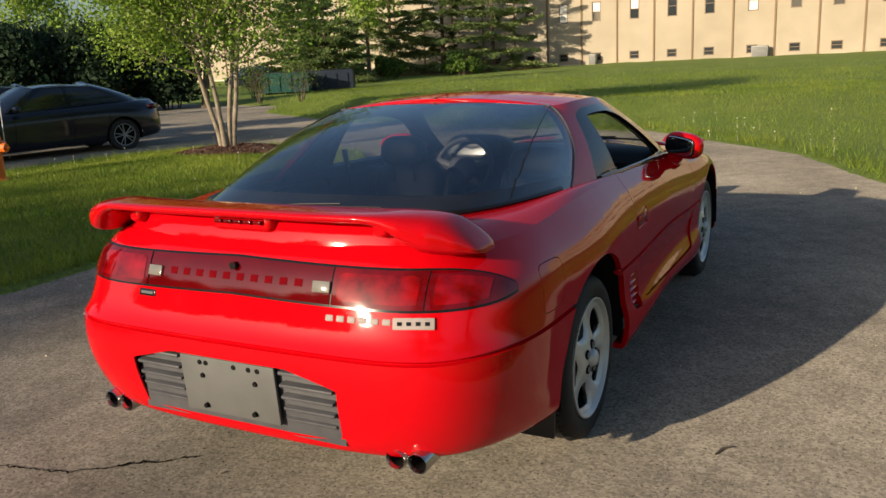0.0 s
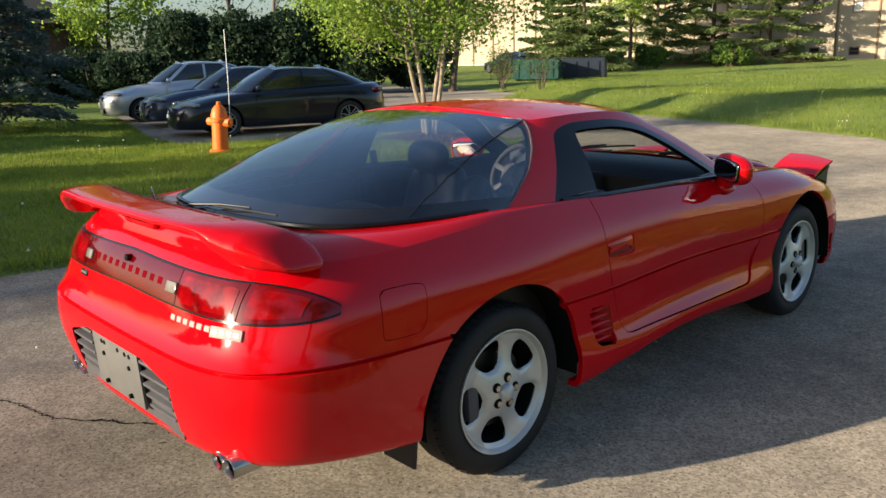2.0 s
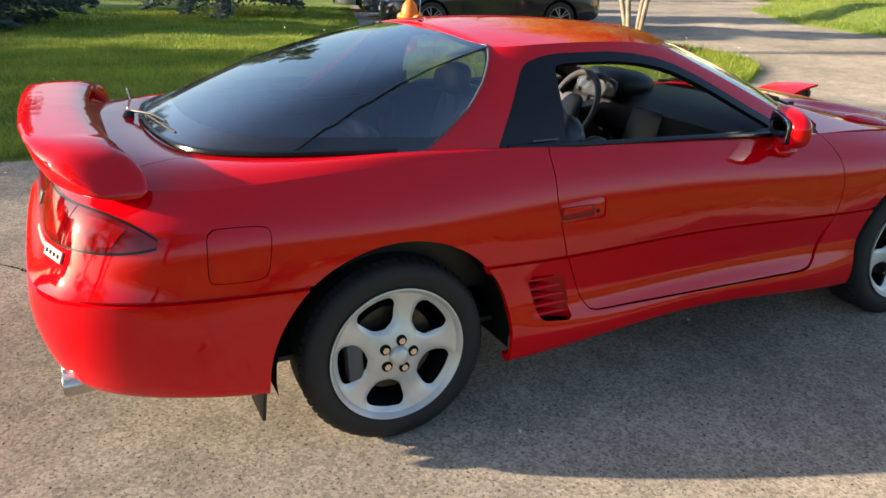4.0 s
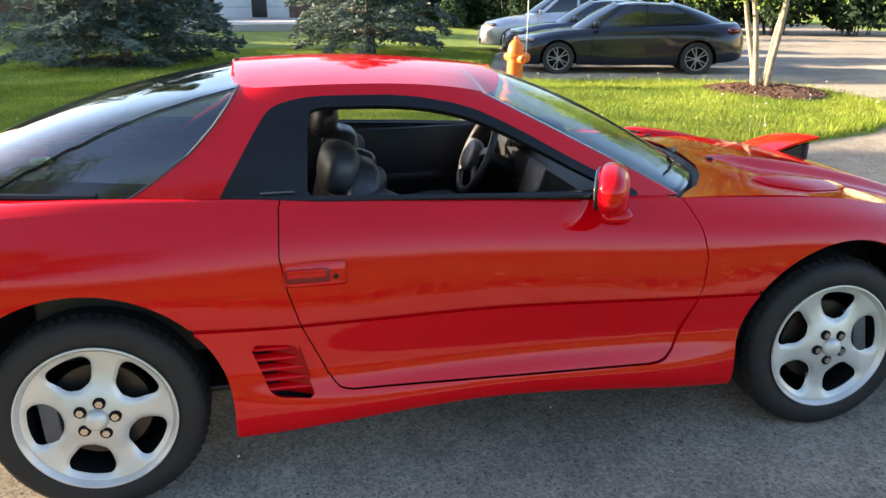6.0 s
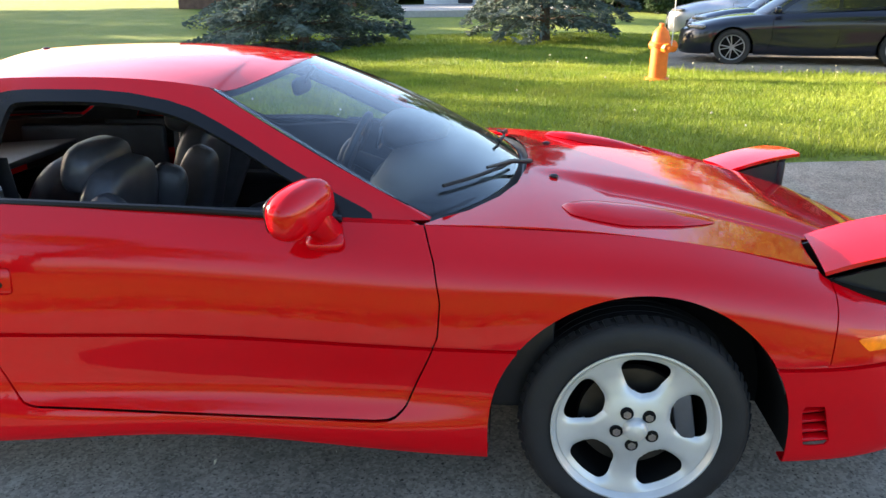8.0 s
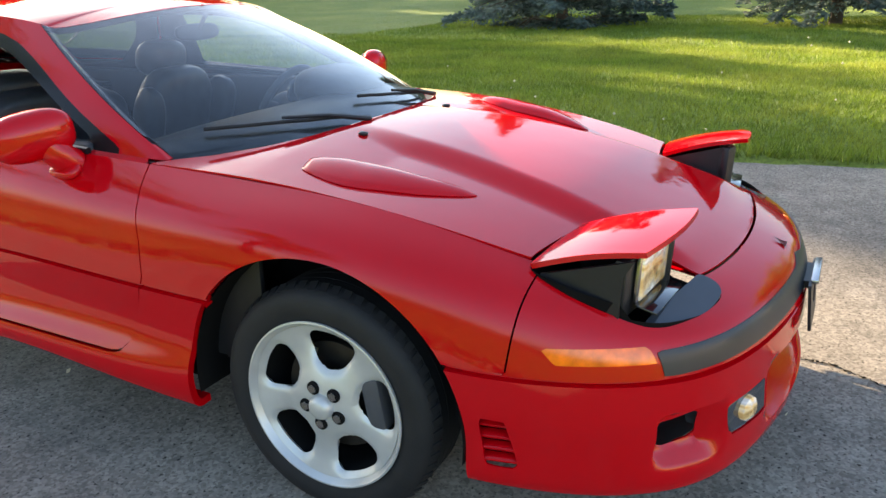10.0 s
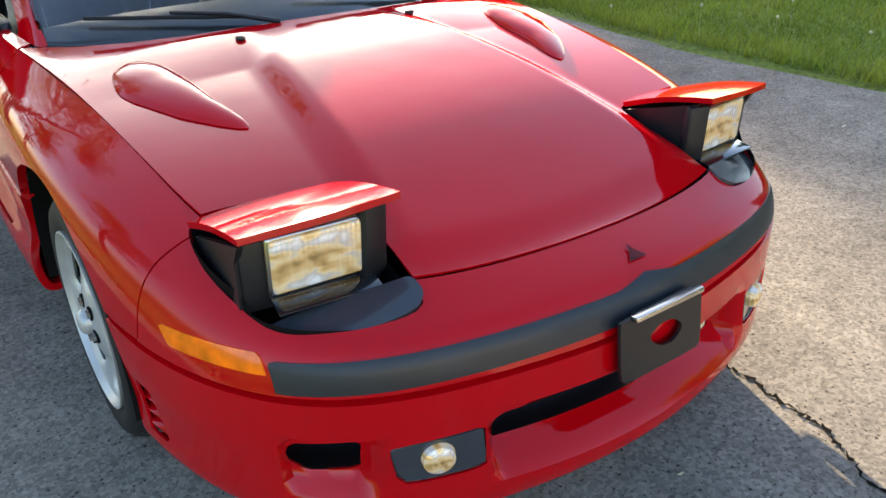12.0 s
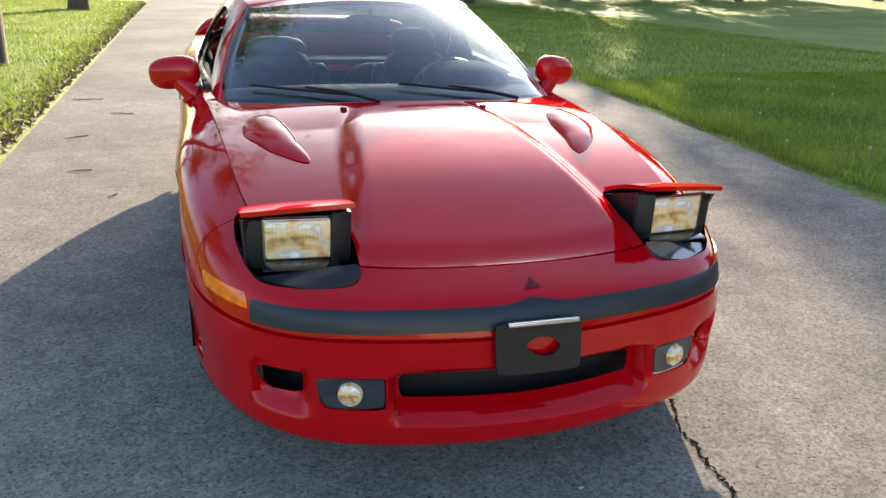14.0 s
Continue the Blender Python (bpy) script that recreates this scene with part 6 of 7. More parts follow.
for hx, hz, w, h, kk in holes:
    if not -20 < hx < 45 or hz > 6:
        continue
    bm = bmesh.new()
    for a, b, c, d_ in ((0, h / 2 - 0.03, w, 0.07), (0, -h / 2 + 0.03, w, 0.07), (-w / 2 + 0.03, 0, 0.07, h), (w / 2 - 0.03, 0, 0.07, h), (0, 0, w, 0.05)):
        box(bm, (c, 0.1, d_), pose(hx + a, 0.04, hz + b))
    wn = part("window", bm, M_WINFR, office, smooth=False)
    for up_ in (0, 1):
        bm = bmesh.new()
        box(bm, (w, 0.03, h / 2), pose(hx, 0.1, hz + (h / 4 if up_ else -h / 4)))
        lit = hz > 3 and ((kk in (1, 2, 4)) if up_ else (kk in (2,)))
        part("pane", bm, M_BLIND if lit else M_PANE, wn, smooth=False)
M_UNIT = material("painted_metal_unit", (0.25, 0.25, 0.23), 0.5, vary=0.1)
for xx, w in ((14.5, 1.2), (1.2, 0.6)):
    u = thing("air_conditioner", Matrix.Translation((-20.08 + xx, 63.8, 0.33)), "grey outdoor air conditioning unit by the wall", "air conditioner", "units by the wall")
    bm = bmesh.new()
    box(bm, (w, 0.6, 0.9), pose(0, 0, 0.45), 0.04)
    part("casing", bm, M_UNIT, u)
    bm = bmesh.new()
    for k in range(8):
        box(bm, (w * 0.9, 0.02, 0.04), pose(0, -0.31, 0.12 + 0.09 * k))
    part("grille", bm, M_GREY, u)

# ---- house behind the spruces ----
M_SIDING = material("white_siding", (0.66, 0.66, 0.64), 0.6, vary=0.05)
M_BRICK = material("brown_brick", (0.16, 0.09, 0.06), 0.85, vary=0.25, scale=5)
house = thing("house", Matrix.Translation((-38, -3, 0.35)), "low house with a dark garage opening and white siding", "house")
bm = bmesh.new()
box(bm, (0.3, 9, 3.2), pose(0, -8.2, 1.6))
box(bm, (0.3, 12, 3.2), pose(0, 9.2, 1.6))
box(bm, (0.3, 7.0, 0.8), pose(0, -0.2, 2.8))
box(bm, (9, 0.3, 3.2), pose(-4.5, -12.6, 1.6))
box(bm, (9, 0.3, 3.2), pose(-4.5, 15.1, 1.6))
box(bm, (0.3, 28, 3.2), pose(-9, 1.2, 1.6))
part("wall", bm, M_BRICK, house, smooth=False)
bm = bmesh.new()
box(bm, (0.1, 3.6, 2.3), pose(0.0, 1.5, 1.15), 0.02)
gd = part("garage_door", bm, M_SIDING, house, "white panelled garage door", smooth=False)
for k in range(4):
    bm = bmesh.new()
    box(bm, (0.03, 3.5, 0.5), pose(0.06, 1.5, 0.32 + 0.56 * k), 0.02)
    part("panel", bm, M_SIDING, gd, smooth=False)
bm = bmesh.new()
vs = [bm.verts.new(c) for c in ((0.8, -13.2, 3.1), (0.8, 15.6, 3.1), (-9.6, 15.6, 3.1), (-9.6, -13.2, 3.1), (-4.5, -9, 5.6), (-4.5, 11.5, 5.6))]
for f in ((0, 1, 5, 4), (1, 2, 5), (2, 3, 4, 5), (3, 0, 4)):
    bm.faces.new([vs[i] for i in f])
bmesh.ops.recalc_face_normals(bm, faces=bm.faces[:])
part("roof", bm, material("dark_shingles", (0.06, 0.055, 0.05), 0.9, vary=0.25, scale=6), house, smooth=False)
apron = tagged(link_mesh("pavement", [(-37.8, -5, 0.48), (-37.8, 4, 0.48), (-29, 3, 0.47), (-29, -4, 0.47), (-37.8, -5, 0.2), (-37.8, 4, 0.2), (-29, 3, 0.2), (-29, -4, 0.2)], [(3, 2, 1, 0), (2, 3, 7, 6), (0, 1, 5, 4), (1, 2, 6, 5), (3, 0, 4, 7)], material("pale_concrete", (0.42, 0.40, 0.36), 0.9, vary=0.1), smooth=False), "pale concrete apron before the garage", "pavement", kind="structure")
bin_ = thing("wheeled_bin", Matrix.Translation((-36.9, -1.2, 0.48)), "black wheeled bin beside the garage door", "bin")
bm = bmesh.new()
box(bm, (0.6, 0.7, 1.0), pose(0, 0, 0.55), 0.05)
part("tub", bm, M_BLACK, bin_)
bm = bmesh.new()
box(bm, (0.66, 0.76, 0.08), pose(0, 0, 1.09, 0, 4), 0.03)
part("lid", bm, M_BLACK, bin_)

# ---- refuse containers ----
M_GREEN = material("green_container_paint", (0.009, 0.06, 0.052), 0.5, vary=0.15, scale=4)
M_NAVYC = material("navy_container_paint", (0.01, 0.018, 0.035), 0.5, vary=0.15, scale=4)
for x, y, mat, lab in ((-25.2, 30.2, M_GREEN, "green steel refuse container with a sloping lid"), (-24.1, 32.7, M_NAVYC, "navy steel refuse container with a closed lid")):
    d_ = thing("dumpster", Matrix.Translation((x, y, gz(x, y))) @ pose(0, 0, 0, 0, 0, 30) @ Matrix.Diagonal((1, 1, 0.74, 1)), lab, "dumpster", "refuse containers")
    bm = bmesh.new()
    prof_ = [(-0.8, 0.1), (0.8, 0.1), (0.9, 1.15), (-0.85, 1.45)]
    vv = [[bm.verts.new((xx, yy, zz)) for yy, zz in prof_] for xx in (-1.2, 1.2)]
    bm.faces.new(vv[0]), bm.faces.new(vv[1][::-1])
    for k in range(4):
        bm.faces.new((vv[0][k], vv[1][k], vv[1][(k + 1) % 4], vv[0][(k + 1) % 4]))
    bmesh.ops.recalc_face_normals(bm, faces=bm.faces[:])
    body_ = part("bin", bm, mat, d_, smooth=False)
    for xx in (-0.9, -0.3, 0.3, 0.9):
        bm = bmesh.new()
        box(bm, (0.08, 0.06, 1.0), pose(xx, -0.84, 0.7, 3))
        part("stiffener", bm, mat, body_, smooth=False)
    bm = bmesh.new()
    box(bm, (2.45, 1.85, 0.05), pose(0, 0.03, 1.34, -9.6), 0.02)
    part("lid", bm, M_BLACK, d_)
    for xx in (-1.0, 1.0):
        bm = bmesh.new()
        box(bm, (0.12, 1.5, 0.12), pose(xx, 0, 0.06))
        part("skid", bm, M_DARK, d_, smooth=False)


# ---- trees and shrubs ----
rng = np.random.default_rng(7)
M_BARK = material("pale_bark", (0.30, 0.25, 0.185), 0.85, vary=0.25, scale=12, bump=0.5, bump_scale=50, second=(0.19, 0.15, 0.11), mix_scale=5)
M_BARK2 = material("dark_bark", (0.10, 0.075, 0.055), 0.9, vary=0.3, scale=10, bump=0.6, bump_scale=40)


def leaf_material(name, color, second, gloss=0.5):
    m = material(name, color, gloss, vary=0.18, scale=1.2, second=second, mix_scale=0.9, island=0.35, spec=0.3)
    b = m.node_tree.nodes["Principled BSDF"]
    tr = m.node_tree.nodes.new("ShaderNodeBsdfTranslucent")
    mix = m.node_tree.nodes.new("ShaderNodeMixShader")
    mix.inputs[0].default_value = 0.38
    src = b.inputs["Base Color"].links[0].from_socket
    m.node_tree.links.new(src, tr.inputs["Color"])
    out = m.node_tree.nodes["Material Output"]
    m.node_tree.links.new(b.outputs[0], mix.inputs[1])
    m.node_tree.links.new(tr.outputs[0], mix.inputs[2])
    m.node_tree.links.new(mix.outputs[0], out.inputs[0])
    return m


M_LEAF = leaf_material("spring_leaf", (0.17, 0.28, 0.035), (0.28, 0.38, 0.06))
M_LEAF2 = leaf_material("green_leaf", (0.07, 0.13, 0.02), (0.12, 0.19, 0.03))
M_SPRUCE = leaf_material("blue_spruce_needle", (0.07, 0.105, 0.09), (0.15, 0.195, 0.17), 0.6)
M_PINE = leaf_material("pine_needle", (0.12, 0.18, 0.06), (0.23, 0.29, 0.10), 0.6)
M_CEDAR = leaf_material("cedar_foliage", (0.022, 0.045, 0.022), (0.042, 0.075, 0.035), 0.7)


def leaves(P, size, aspect=0.55, droop=None, jitter=0.35, rg=rng):
    """Small leaf blades, two triangles each with a fold, at the points P; droop: the way they hang."""
    n = len(P)
    d = rg.normal(size=(n, 3))
    if droop is not None:
        d = d * 0.45 + droop
    d /= np.linalg.norm(d, axis=1)[:, None]
    s = np.cross(d, rg.normal(size=(n, 3)))
    s /= np.linalg.norm(s, axis=1)[:, None] + 1e-9
    L = size * (1 + jitter * rg.normal(size=(n, 1)).clip(-1.5, 1.5))
    up = np.cross(d, s)
    a, b = P - d * L * 0.5, P + d * L * 0.5
    c = P + s * L * aspect * 0.5 + up * L * 0.08
    e = P - s * L * aspect * 0.5 + up * L * 0.08
    V = np.stack([a, c, b, e], 1).reshape(-1, 3)
    i = np.arange(n)[:, None] * 4
    F = np.concatenate([i + (0, 1, 2), i + (0, 2, 3)], 1).reshape(-1, 3)
    return V, F


def mesh_np(name, V, F, mat, parent, label="", kind=""):
    me = bpy.data.meshes.new(name)
    me.vertices.add(len(V))
    me.vertices.foreach_set("co", np.asarray(V, np.float32).ravel())
    F = np.asarray(F)
    k = F.shape[1]
    me.loops.add(F.size)
    me.loops.foreach_set("vertex_index", F.ravel().astype(np.int32))
    me.polygons.add(len(F))
    me.polygons.foreach_set("loop_start", np.arange(0, F.size, k, dtype=np.int32))
    me.update()
    me.validate()
    me.materials.append(mat)
    ob = new(name, me)
    if parent is not None:
        ob.parent = parent
    return tagged(ob, label=label, kind=kind)


def limb(bm, p, d, length, r, rg, depth, tips, bend=0.25):
    """A tapering limb that splits into thinner ones."""
    pts, rad = [Vector(p)], [r]
    d = Vector(d).normalized()
    for k in range(4):
        d = (d + Vector(rg.normal(size=3)) * bend * 0.3 + Vector((0, 0, 0.05))).normalized()
        pts.append(pts[-1] + d * length / 4)
        rad.append(r * (1 - 0.14 * (k + 1)))
    tube(bm, pts, rad, 7 if depth > 1 else 5)
    tips.append((pts[-1].copy(), depth))
    tips.append((pts[2].copy(), depth))
    if depth > 0:
        for k in range(3 if depth > 1 else 2):
            q = pts[2 + k % 3]
            dd = (d + Vector(rg.normal(size=3)) * 0.75).normalized()
            limb(bm, q, dd, length * 0.62, rad[2 + k % 3] * 0.6, rg, depth - 1, tips, bend)


def broadleaf(m, height, spread, n, size, leaf, bark, label, stems=1, seed=1, crown_low=0.35, name="tree", group="", radius=0.09, lean=0.22):
    rg = np.random.default_rng(seed)
    root = thing(name, m, label, "tree", group)
    tips = []
    for k in range(stems):
        bm = bmesh.new()
        a = 2 * math.pi * (k + 0.3) / stems + rg.normal() * 0.2
        k_ = lean if stems > 1 else 0.04
        d = Vector((math.cos(a) * k_, math.sin(a) * k_, 1)).normalized()
        base_ = Vector((math.cos(a), math.sin(a), 0)) * (radius * 1.5 if stems > 1 else 0)
        pts, rad = [base_ - Vector((0, 0, 0.15))], [radius * 1.25]
        h = height * (0.8 + 0.15 * rg.random())
        for j in range(8):
            d = (d + Vector((rg.normal() * 0.05, rg.normal() * 0.05, 0.02))).normalized()
            pts.append(pts[-1] + d * h / 8)
            rad.append(radius * (1 - 0.1 * (j + 1)))
        tube(bm, pts, rad, 12)
        for j in range(3, 9):
            for _ in range(2):
                dd = Vector((rg.normal(), rg.normal(), 0.35 + 0.3 * rg.random())).normalized()
                limb(bm, pts[j], dd, spread * (0.55 if j < 7 else 0.4), rad[j] * 0.5, rg, 2, tips)
        part("trunk", bm, bark, root)
    # leaves gather round the twig ends
    T = np.array([tuple(t) for t, dep in tips if t.z > height * crown_low])
    c = T[rg.integers(0, len(T), n)]
    P = c + rg.normal(size=(n, 3)) * (spread * 0.13, spread * 0.13, spread * 0.1)
    mesh_np("crown", *leaves(P, size, 0.6, rg=rg), leaf, root, kind="stuff")
    return root


def conifer(m, height, spread, mat, label, seed=1, tiers=16, per=11, size=0.14, n_leaf=16000, clear=0.25, name="spruce_tree", droop=-0.12, group=""):
    """A trunk with whorls of boughs, each carrying short sprays of needles."""
    rg = np.random.default_rng(seed)
    root = thing(name, m, label, "tree", group)
    bm = bmesh.new()
    tube(bm, [(0, 0, -0.2), (0, 0, height * 0.5), (0.02, 0, height)], [0.035 * height ** 0.8, 0.02 * height ** 0.8, 0.01], 10)
    part("trunk", bm, M_BARK2, root)
    P, D = [], []
    bm = bmesh.new()
    for t in range(tiers):
        f = t / (tiers - 1)
        z = clear + (height - clear) * (f ** 0.9) * 0.97
        reach = spread * (1 - f) ** 0.8 * (0.85 + 0.3 * rg.random()) + 0.08
        for k in range(max(5, int(per * (1 - 0.4 * f)))):
            a = 2 * math.pi * (k + rg.random()) / per + t
            r = reach * (0.75 + 0.4 * rg.random())
            tip = Vector((math.cos(a) * r, math.sin(a) * r, z + r * (droop + 0.1 * rg.normal()) + 0.15 * r * f))
            mid_ = Vector((math.cos(a) * r * 0.5, math.sin(a) * r * 0.5, z + r * 0.06))
            tube(bm, [(0, 0, z), mid_, tip], [0.02, 0.012, 0.004], 4)
            cnt = int(n_leaf / (tiers * per) * (0.4 + r / spread * 1.6))
            s = np.sqrt(rg.random((cnt, 1))) * 0.95 + 0.05
            line = (1 - s) ** 2 * np.array((0, 0, z)) + 2 * s * (1 - s) * np.array(mid_) + s ** 2 * np.array(tip)
            w = 0.22 * r * (1.05 - s) + 0.05
            side = np.array((-math.sin(a), math.cos(a), 0))
            off = rg.normal(size=(cnt, 1))
            P.append(line + side * off * w + np.array((0, 0, 1)) * (rg.normal(size=(cnt, 1)) * (0.05 + 0.3 * size * (size > 0.25)) - 0.25 * np.abs(off) * w))
            D.append(np.array((math.cos(a), math.sin(a), -0.15)) + side * np.sign(off) * 0.9)
    tagged(part("bough_wood", bm, M_BARK2, root), kind="stuff")
    mesh_np("needles", *leaves(np.vstack(P), size, 0.32, droop=np.vstack(D), rg=rg), mat, root, kind="stuff")
    return root


def bush(m, sx, sy, h, n, size, leaf, label, name="bush", seed=1, group="", lumps=14):
    """A dense shrub or hedge: stems inside a shell of leaf clumps."""
    rg = np.random.default_rng(seed)
    root = thing(name, m, label, "shrub", group)
    bm = bmesh.new()
    for _ in range(10):
        x, y = rg.uniform(-0.6, 0.6) * sx, rg.uniform(-0.6, 0.6) * sy
        tube(bm, [(x * 0.7, y * 0.7, -0.1), (x, y, h * 0.4), (x * 1.2, y * 1.2, h * 0.8)], [0.03, 0.02, 0.008], 5)
    tagged(part("stem_wood", bm, M_BARK2, root), kind="stuff")
    c = np.stack([rg.uniform(-1, 1, lumps) * sx * 0.8, rg.uniform(-1, 1, lumps) * sy * 0.8, rg.uniform(0.3, 0.85, lumps) * h], 1)
    rr = rg.uniform(0.22, 0.4, lumps) * min(h, 2 * max(sx, sy))
    k = rg.integers(0, lumps, n)
    v = rg.normal(size=(n, 3))
    v /= np.linalg.norm(v, axis=1)[:, None]
    P = c[k] + v * rr[k][:, None] * rg.uniform(0.75, 1.05, (n, 1))
    P[:, 2] = np.abs(P[:, 2])
    mesh_np("foliage", *leaves(P, size, 0.6, rg=rg), leaf, root, kind="stuff")
    return root


def at(x, y, turn=0):
    return Matrix.Translation((x, y, gz(x, y))) @ pose(0, 0, 0, 0, 0, turn)


# Young clump tree on the island, with its ring of mulch
broadleaf(at(-8.15, 6.7), 4.8, 2.1, 46000, 0.062, M_LEAF, M_BARK, "young multi-stemmed tree with fresh green leaves in mulch", 4, 5, 0.34, radius=0.05, lean=0.13)
M_MULCH = material("bark_mulch", (0.11, 0.055, 0.035), 0.95, vary=0.4, scale=40, bump=0.8, bump_scale=60, bump_dist=0.03)
mulch = thing("mulch_bed", at(-8.15, 6.7), "ring of brown bark mulch round the tree", "mulch")
bm = bmesh.new()
lathe(bm, [(0.01, 0.1), (0.4, 0.09), (0.75, 0.05), (0.95, 0.0), (1.0, -0.05)], n=36)
for v in bm.verts:
    v.co.x *= 1 + 0.1 * math.sin(3 * v.co.y + 1)
    v.co.z += 0.02 * math.sin(17 * v.co.x) * math.sin(15 * v.co.y)
part("mound", bm, M_MULCH, mulch)
rg_ = np.random.default_rng(3)
an, rd = rg_.uniform(0, 2 * math.pi, 1500), np.sqrt(rg_.random(1500)) * 0.98
mesh_np("loose_bark", *leaves(np.stack([rd * np.cos(an), rd * np.sin(an), 0.1 * (1 - rd ** 2) + 0.015], 1), 0.05, 0.4, rg=rg_), M_MULCH, mulch, kind="stuff")

# Spruces on the lawn
conifer(at(-15.6, -3.8), 6.2, 2.3, M_SPRUCE, "blue spruce with drooping boughs on the lawn", 11, 20, 13, 0.15, 42000, 0.1)
conifer(at(-17.6, 1.75), 6.5, 2.0, M_SPRUCE, "dark spruce with a bare lower trunk on the lawn", 12, 17, 12, 0.15, 28000, 0.5)
conifer(at(-24, -7.5), 6.5, 2.2, M_SPRUCE, "blue spruce before the house", 13, 14, 11, 0.16, 10000, 0.3)
conifer(at(-27, 2.6), 6.0, 2.0, M_SPRUCE, "dark spruce near the parked cars", 14, 14, 11, 0.16, 9000, 0.3)
# Screen of cedars and hedge behind the parked cars
for i, (x, y, h) in enumerate(((-25.5, 18.5, 3.4), (-27.0, 16.4, 3.6), (-28.4, 14.4, 3.3), (-30.0, 12.6, 3.5), (-24.2, 20.6, 3.1))):
    bush(at(x, y, 30 * i), 1.3, 1.3, h, 17000, 0.2, M_CEDAR, "dense dark cedar behind the parked cars", "cedar_tree", 20 + i, "cedars behind the cars", 44)
for i, (x, y) in enumerate(((-31.5, 9.6), (-33.0, 7.4), (-34.5, 5.4), (-30.4, 11.0))):
    bush(at(x, y, 20 * i), 1.5, 1.3, 1.9, 9000, 0.17, M_CEDAR, "clipped dark green hedge along the parking area", "hedge", 40 + i, "hedge by the parking area", 20)
broadleaf(at(-37.5, 12.5), 7.5, 3.2, 7000, 0.2, M_LEAF, M_BARK2, "tall tree with pale spring leaves behind the hedge", 1, 31, 0.3, radius=0.16)
broadleaf(at(-36, 18.5), 8.5, 3.4, 1500, 0.14, M_LEAF2, M_BARK2, "bare branching tree behind the cedars", 1, 32, 0.3, radius=0.16)
broadleaf(at(-38, 22), 9.0, 3.4, 1200, 0.14, M_LEAF2, M_BARK2, "bare branching tree behind the cedars", 1, 33, 0.3, radius=0.16)
broadleaf(at(-22.5, 21.2), 6.5, 1.9, 4000, 0.16, M_LEAF2, M_BARK2, "street tree with a straight dark trunk by the lot", 1, 34, 0.42, radius=0.16)
# Shrubs beyond the lot
for i, (x, y) in enumerate(((-20.5, 22.3), (-17.5, 21.2), (-23.5, 25.5))):
    broadleaf(at(x, y), 1.7, 0.9, 500, 0.08, M_LEAF2, M_BARK2, "twiggy shrub with few leaves", 5, 50 + i, 0.2, "shrub", "twiggy shrubs", 0.025)
# Pines before the office building
for i, (x, y, h, s) in enumerate(((-30.2, 58.0, 13.6, 5.4), (-35.2, 57.8, 12.0, 5.2), (-25.6, 58.0, 12.9, 4.8), (-31.0, 42.0, 8.0, 3.6), (-34.5, 44.0, 7.5, 3.4))):
    conifer(at(x, y), h, s, M_PINE, "broad green pine before the office building", 60 + i, 14, 10, 0.24, 46000, 0.4, "pine_tree", 0.0, "pines before the building")
for i, (x, y) in enumerate(((-29.0, 47.5), (-33.5, 47.0), (-38, 48.0), (-25, 50.5))):
    bush(at(x, y), 1.6, 1.3, 1.5, 2500, 0.2, M_LEAF2, "rounded shrub along the building", "shrub", 70 + i, "shrubs along the building", 12)
bed = tagged(link_mesh("planting_bed", [(-36, 53.5, gz(-36, 53.5) + 0.05), (-25, 53.5, gz(-25, 53.5) + 0.05), (-21, 60, gz(-21, 60) + 0.05), (-34, 62, gz(-34, 62) + 0.05)], [(0, 1, 2, 3)], material("red_mulch", (0.24, 0.09, 0.045), 0.95, vary=0.3, scale=3), smooth=False), "bed of reddish mulch under the pines", "planting bed", kind="structure")
# Hedge out of view, added to keep low sun off the far lawn
for i in range(6):
    bush(at(-31 + 4.3 * i, -37.5 + (i % 2), 15 * i), 2.4, 1.3, 3.4, 4000, 0.26, M_LEAF2, "unseen dense hedge added to shade the end of the lawn", "hedge", 120 + i, "hedge at the end of the lawn", 24)
# Trees on the far verge
broadleaf(at(-46, 30), 8.5, 3.4, 6000, 0.22, M_LEAF, M_BARK2, "tree with spring leaves across the lot", 1, 81, 0.3, radius=0.18)
broadleaf(at(-41, 36), 8.0, 3.2, 6000, 0.22, M_LEAF2, M_BARK2, "green tree across the lot", 1, 82, 0.3, radius=0.18)
broadleaf(at(-34, 52), 9.5, 3.8, 4000, 0.26, M_LEAF, M_BARK2, "thin spring tree beside the building", 1, 83, 0.3, radius=0.18)
for i, (x, y) in enumerate(((7.4, -14.5), (9.0, -5.5))):
    broadleaf(at(x, y), 9.0, 3.4, 9000, 0.13, M_LEAF2, M_BARK2, "half-bare tree on the lawn beside the driveway", 1, 130 + i, 0.25, "tree", "trees beside the driveway", 0.2)
# Trees on the verge beside the driveway and the tall row that shades the lawn
broadleaf(at(3.35, -7.7), 8.5, 3.2, 16000, 0.1, M_LEAF2, M_BARK2, "verge tree with a dark trunk beside the driveway", 1, 91, 0.35, radius=0.2)
broadleaf(at(3.7, -20.4), 9.0, 3.6, 14000, 0.13, M_LEAF2, M_BARK2, "verge tree with a dark trunk beside the driveway", 1, 92, 0.35, radius=0.24)
for i, (x, y, h) in enumerate(((-17.5, -34.6, 9.3), (-23.0, -36.5, 9.5), (-27.6, -34.5, 8.9), (-32.5, -37, 9.6), (-37.5, -35, 9.3), (-43, -36, 9.6), (-12.2, -34, 5.0), (-10.4, -29, 3.6))):
    broadleaf(at(x, y), h, 4.6 if h > 6 else 2.4, 15000, 0.3, M_LEAF2, M_BARK2, "leafy tree in the row that shades the lawn", 1, 95 + i, 0.08, "tree", "row of tall trees", 0.25)


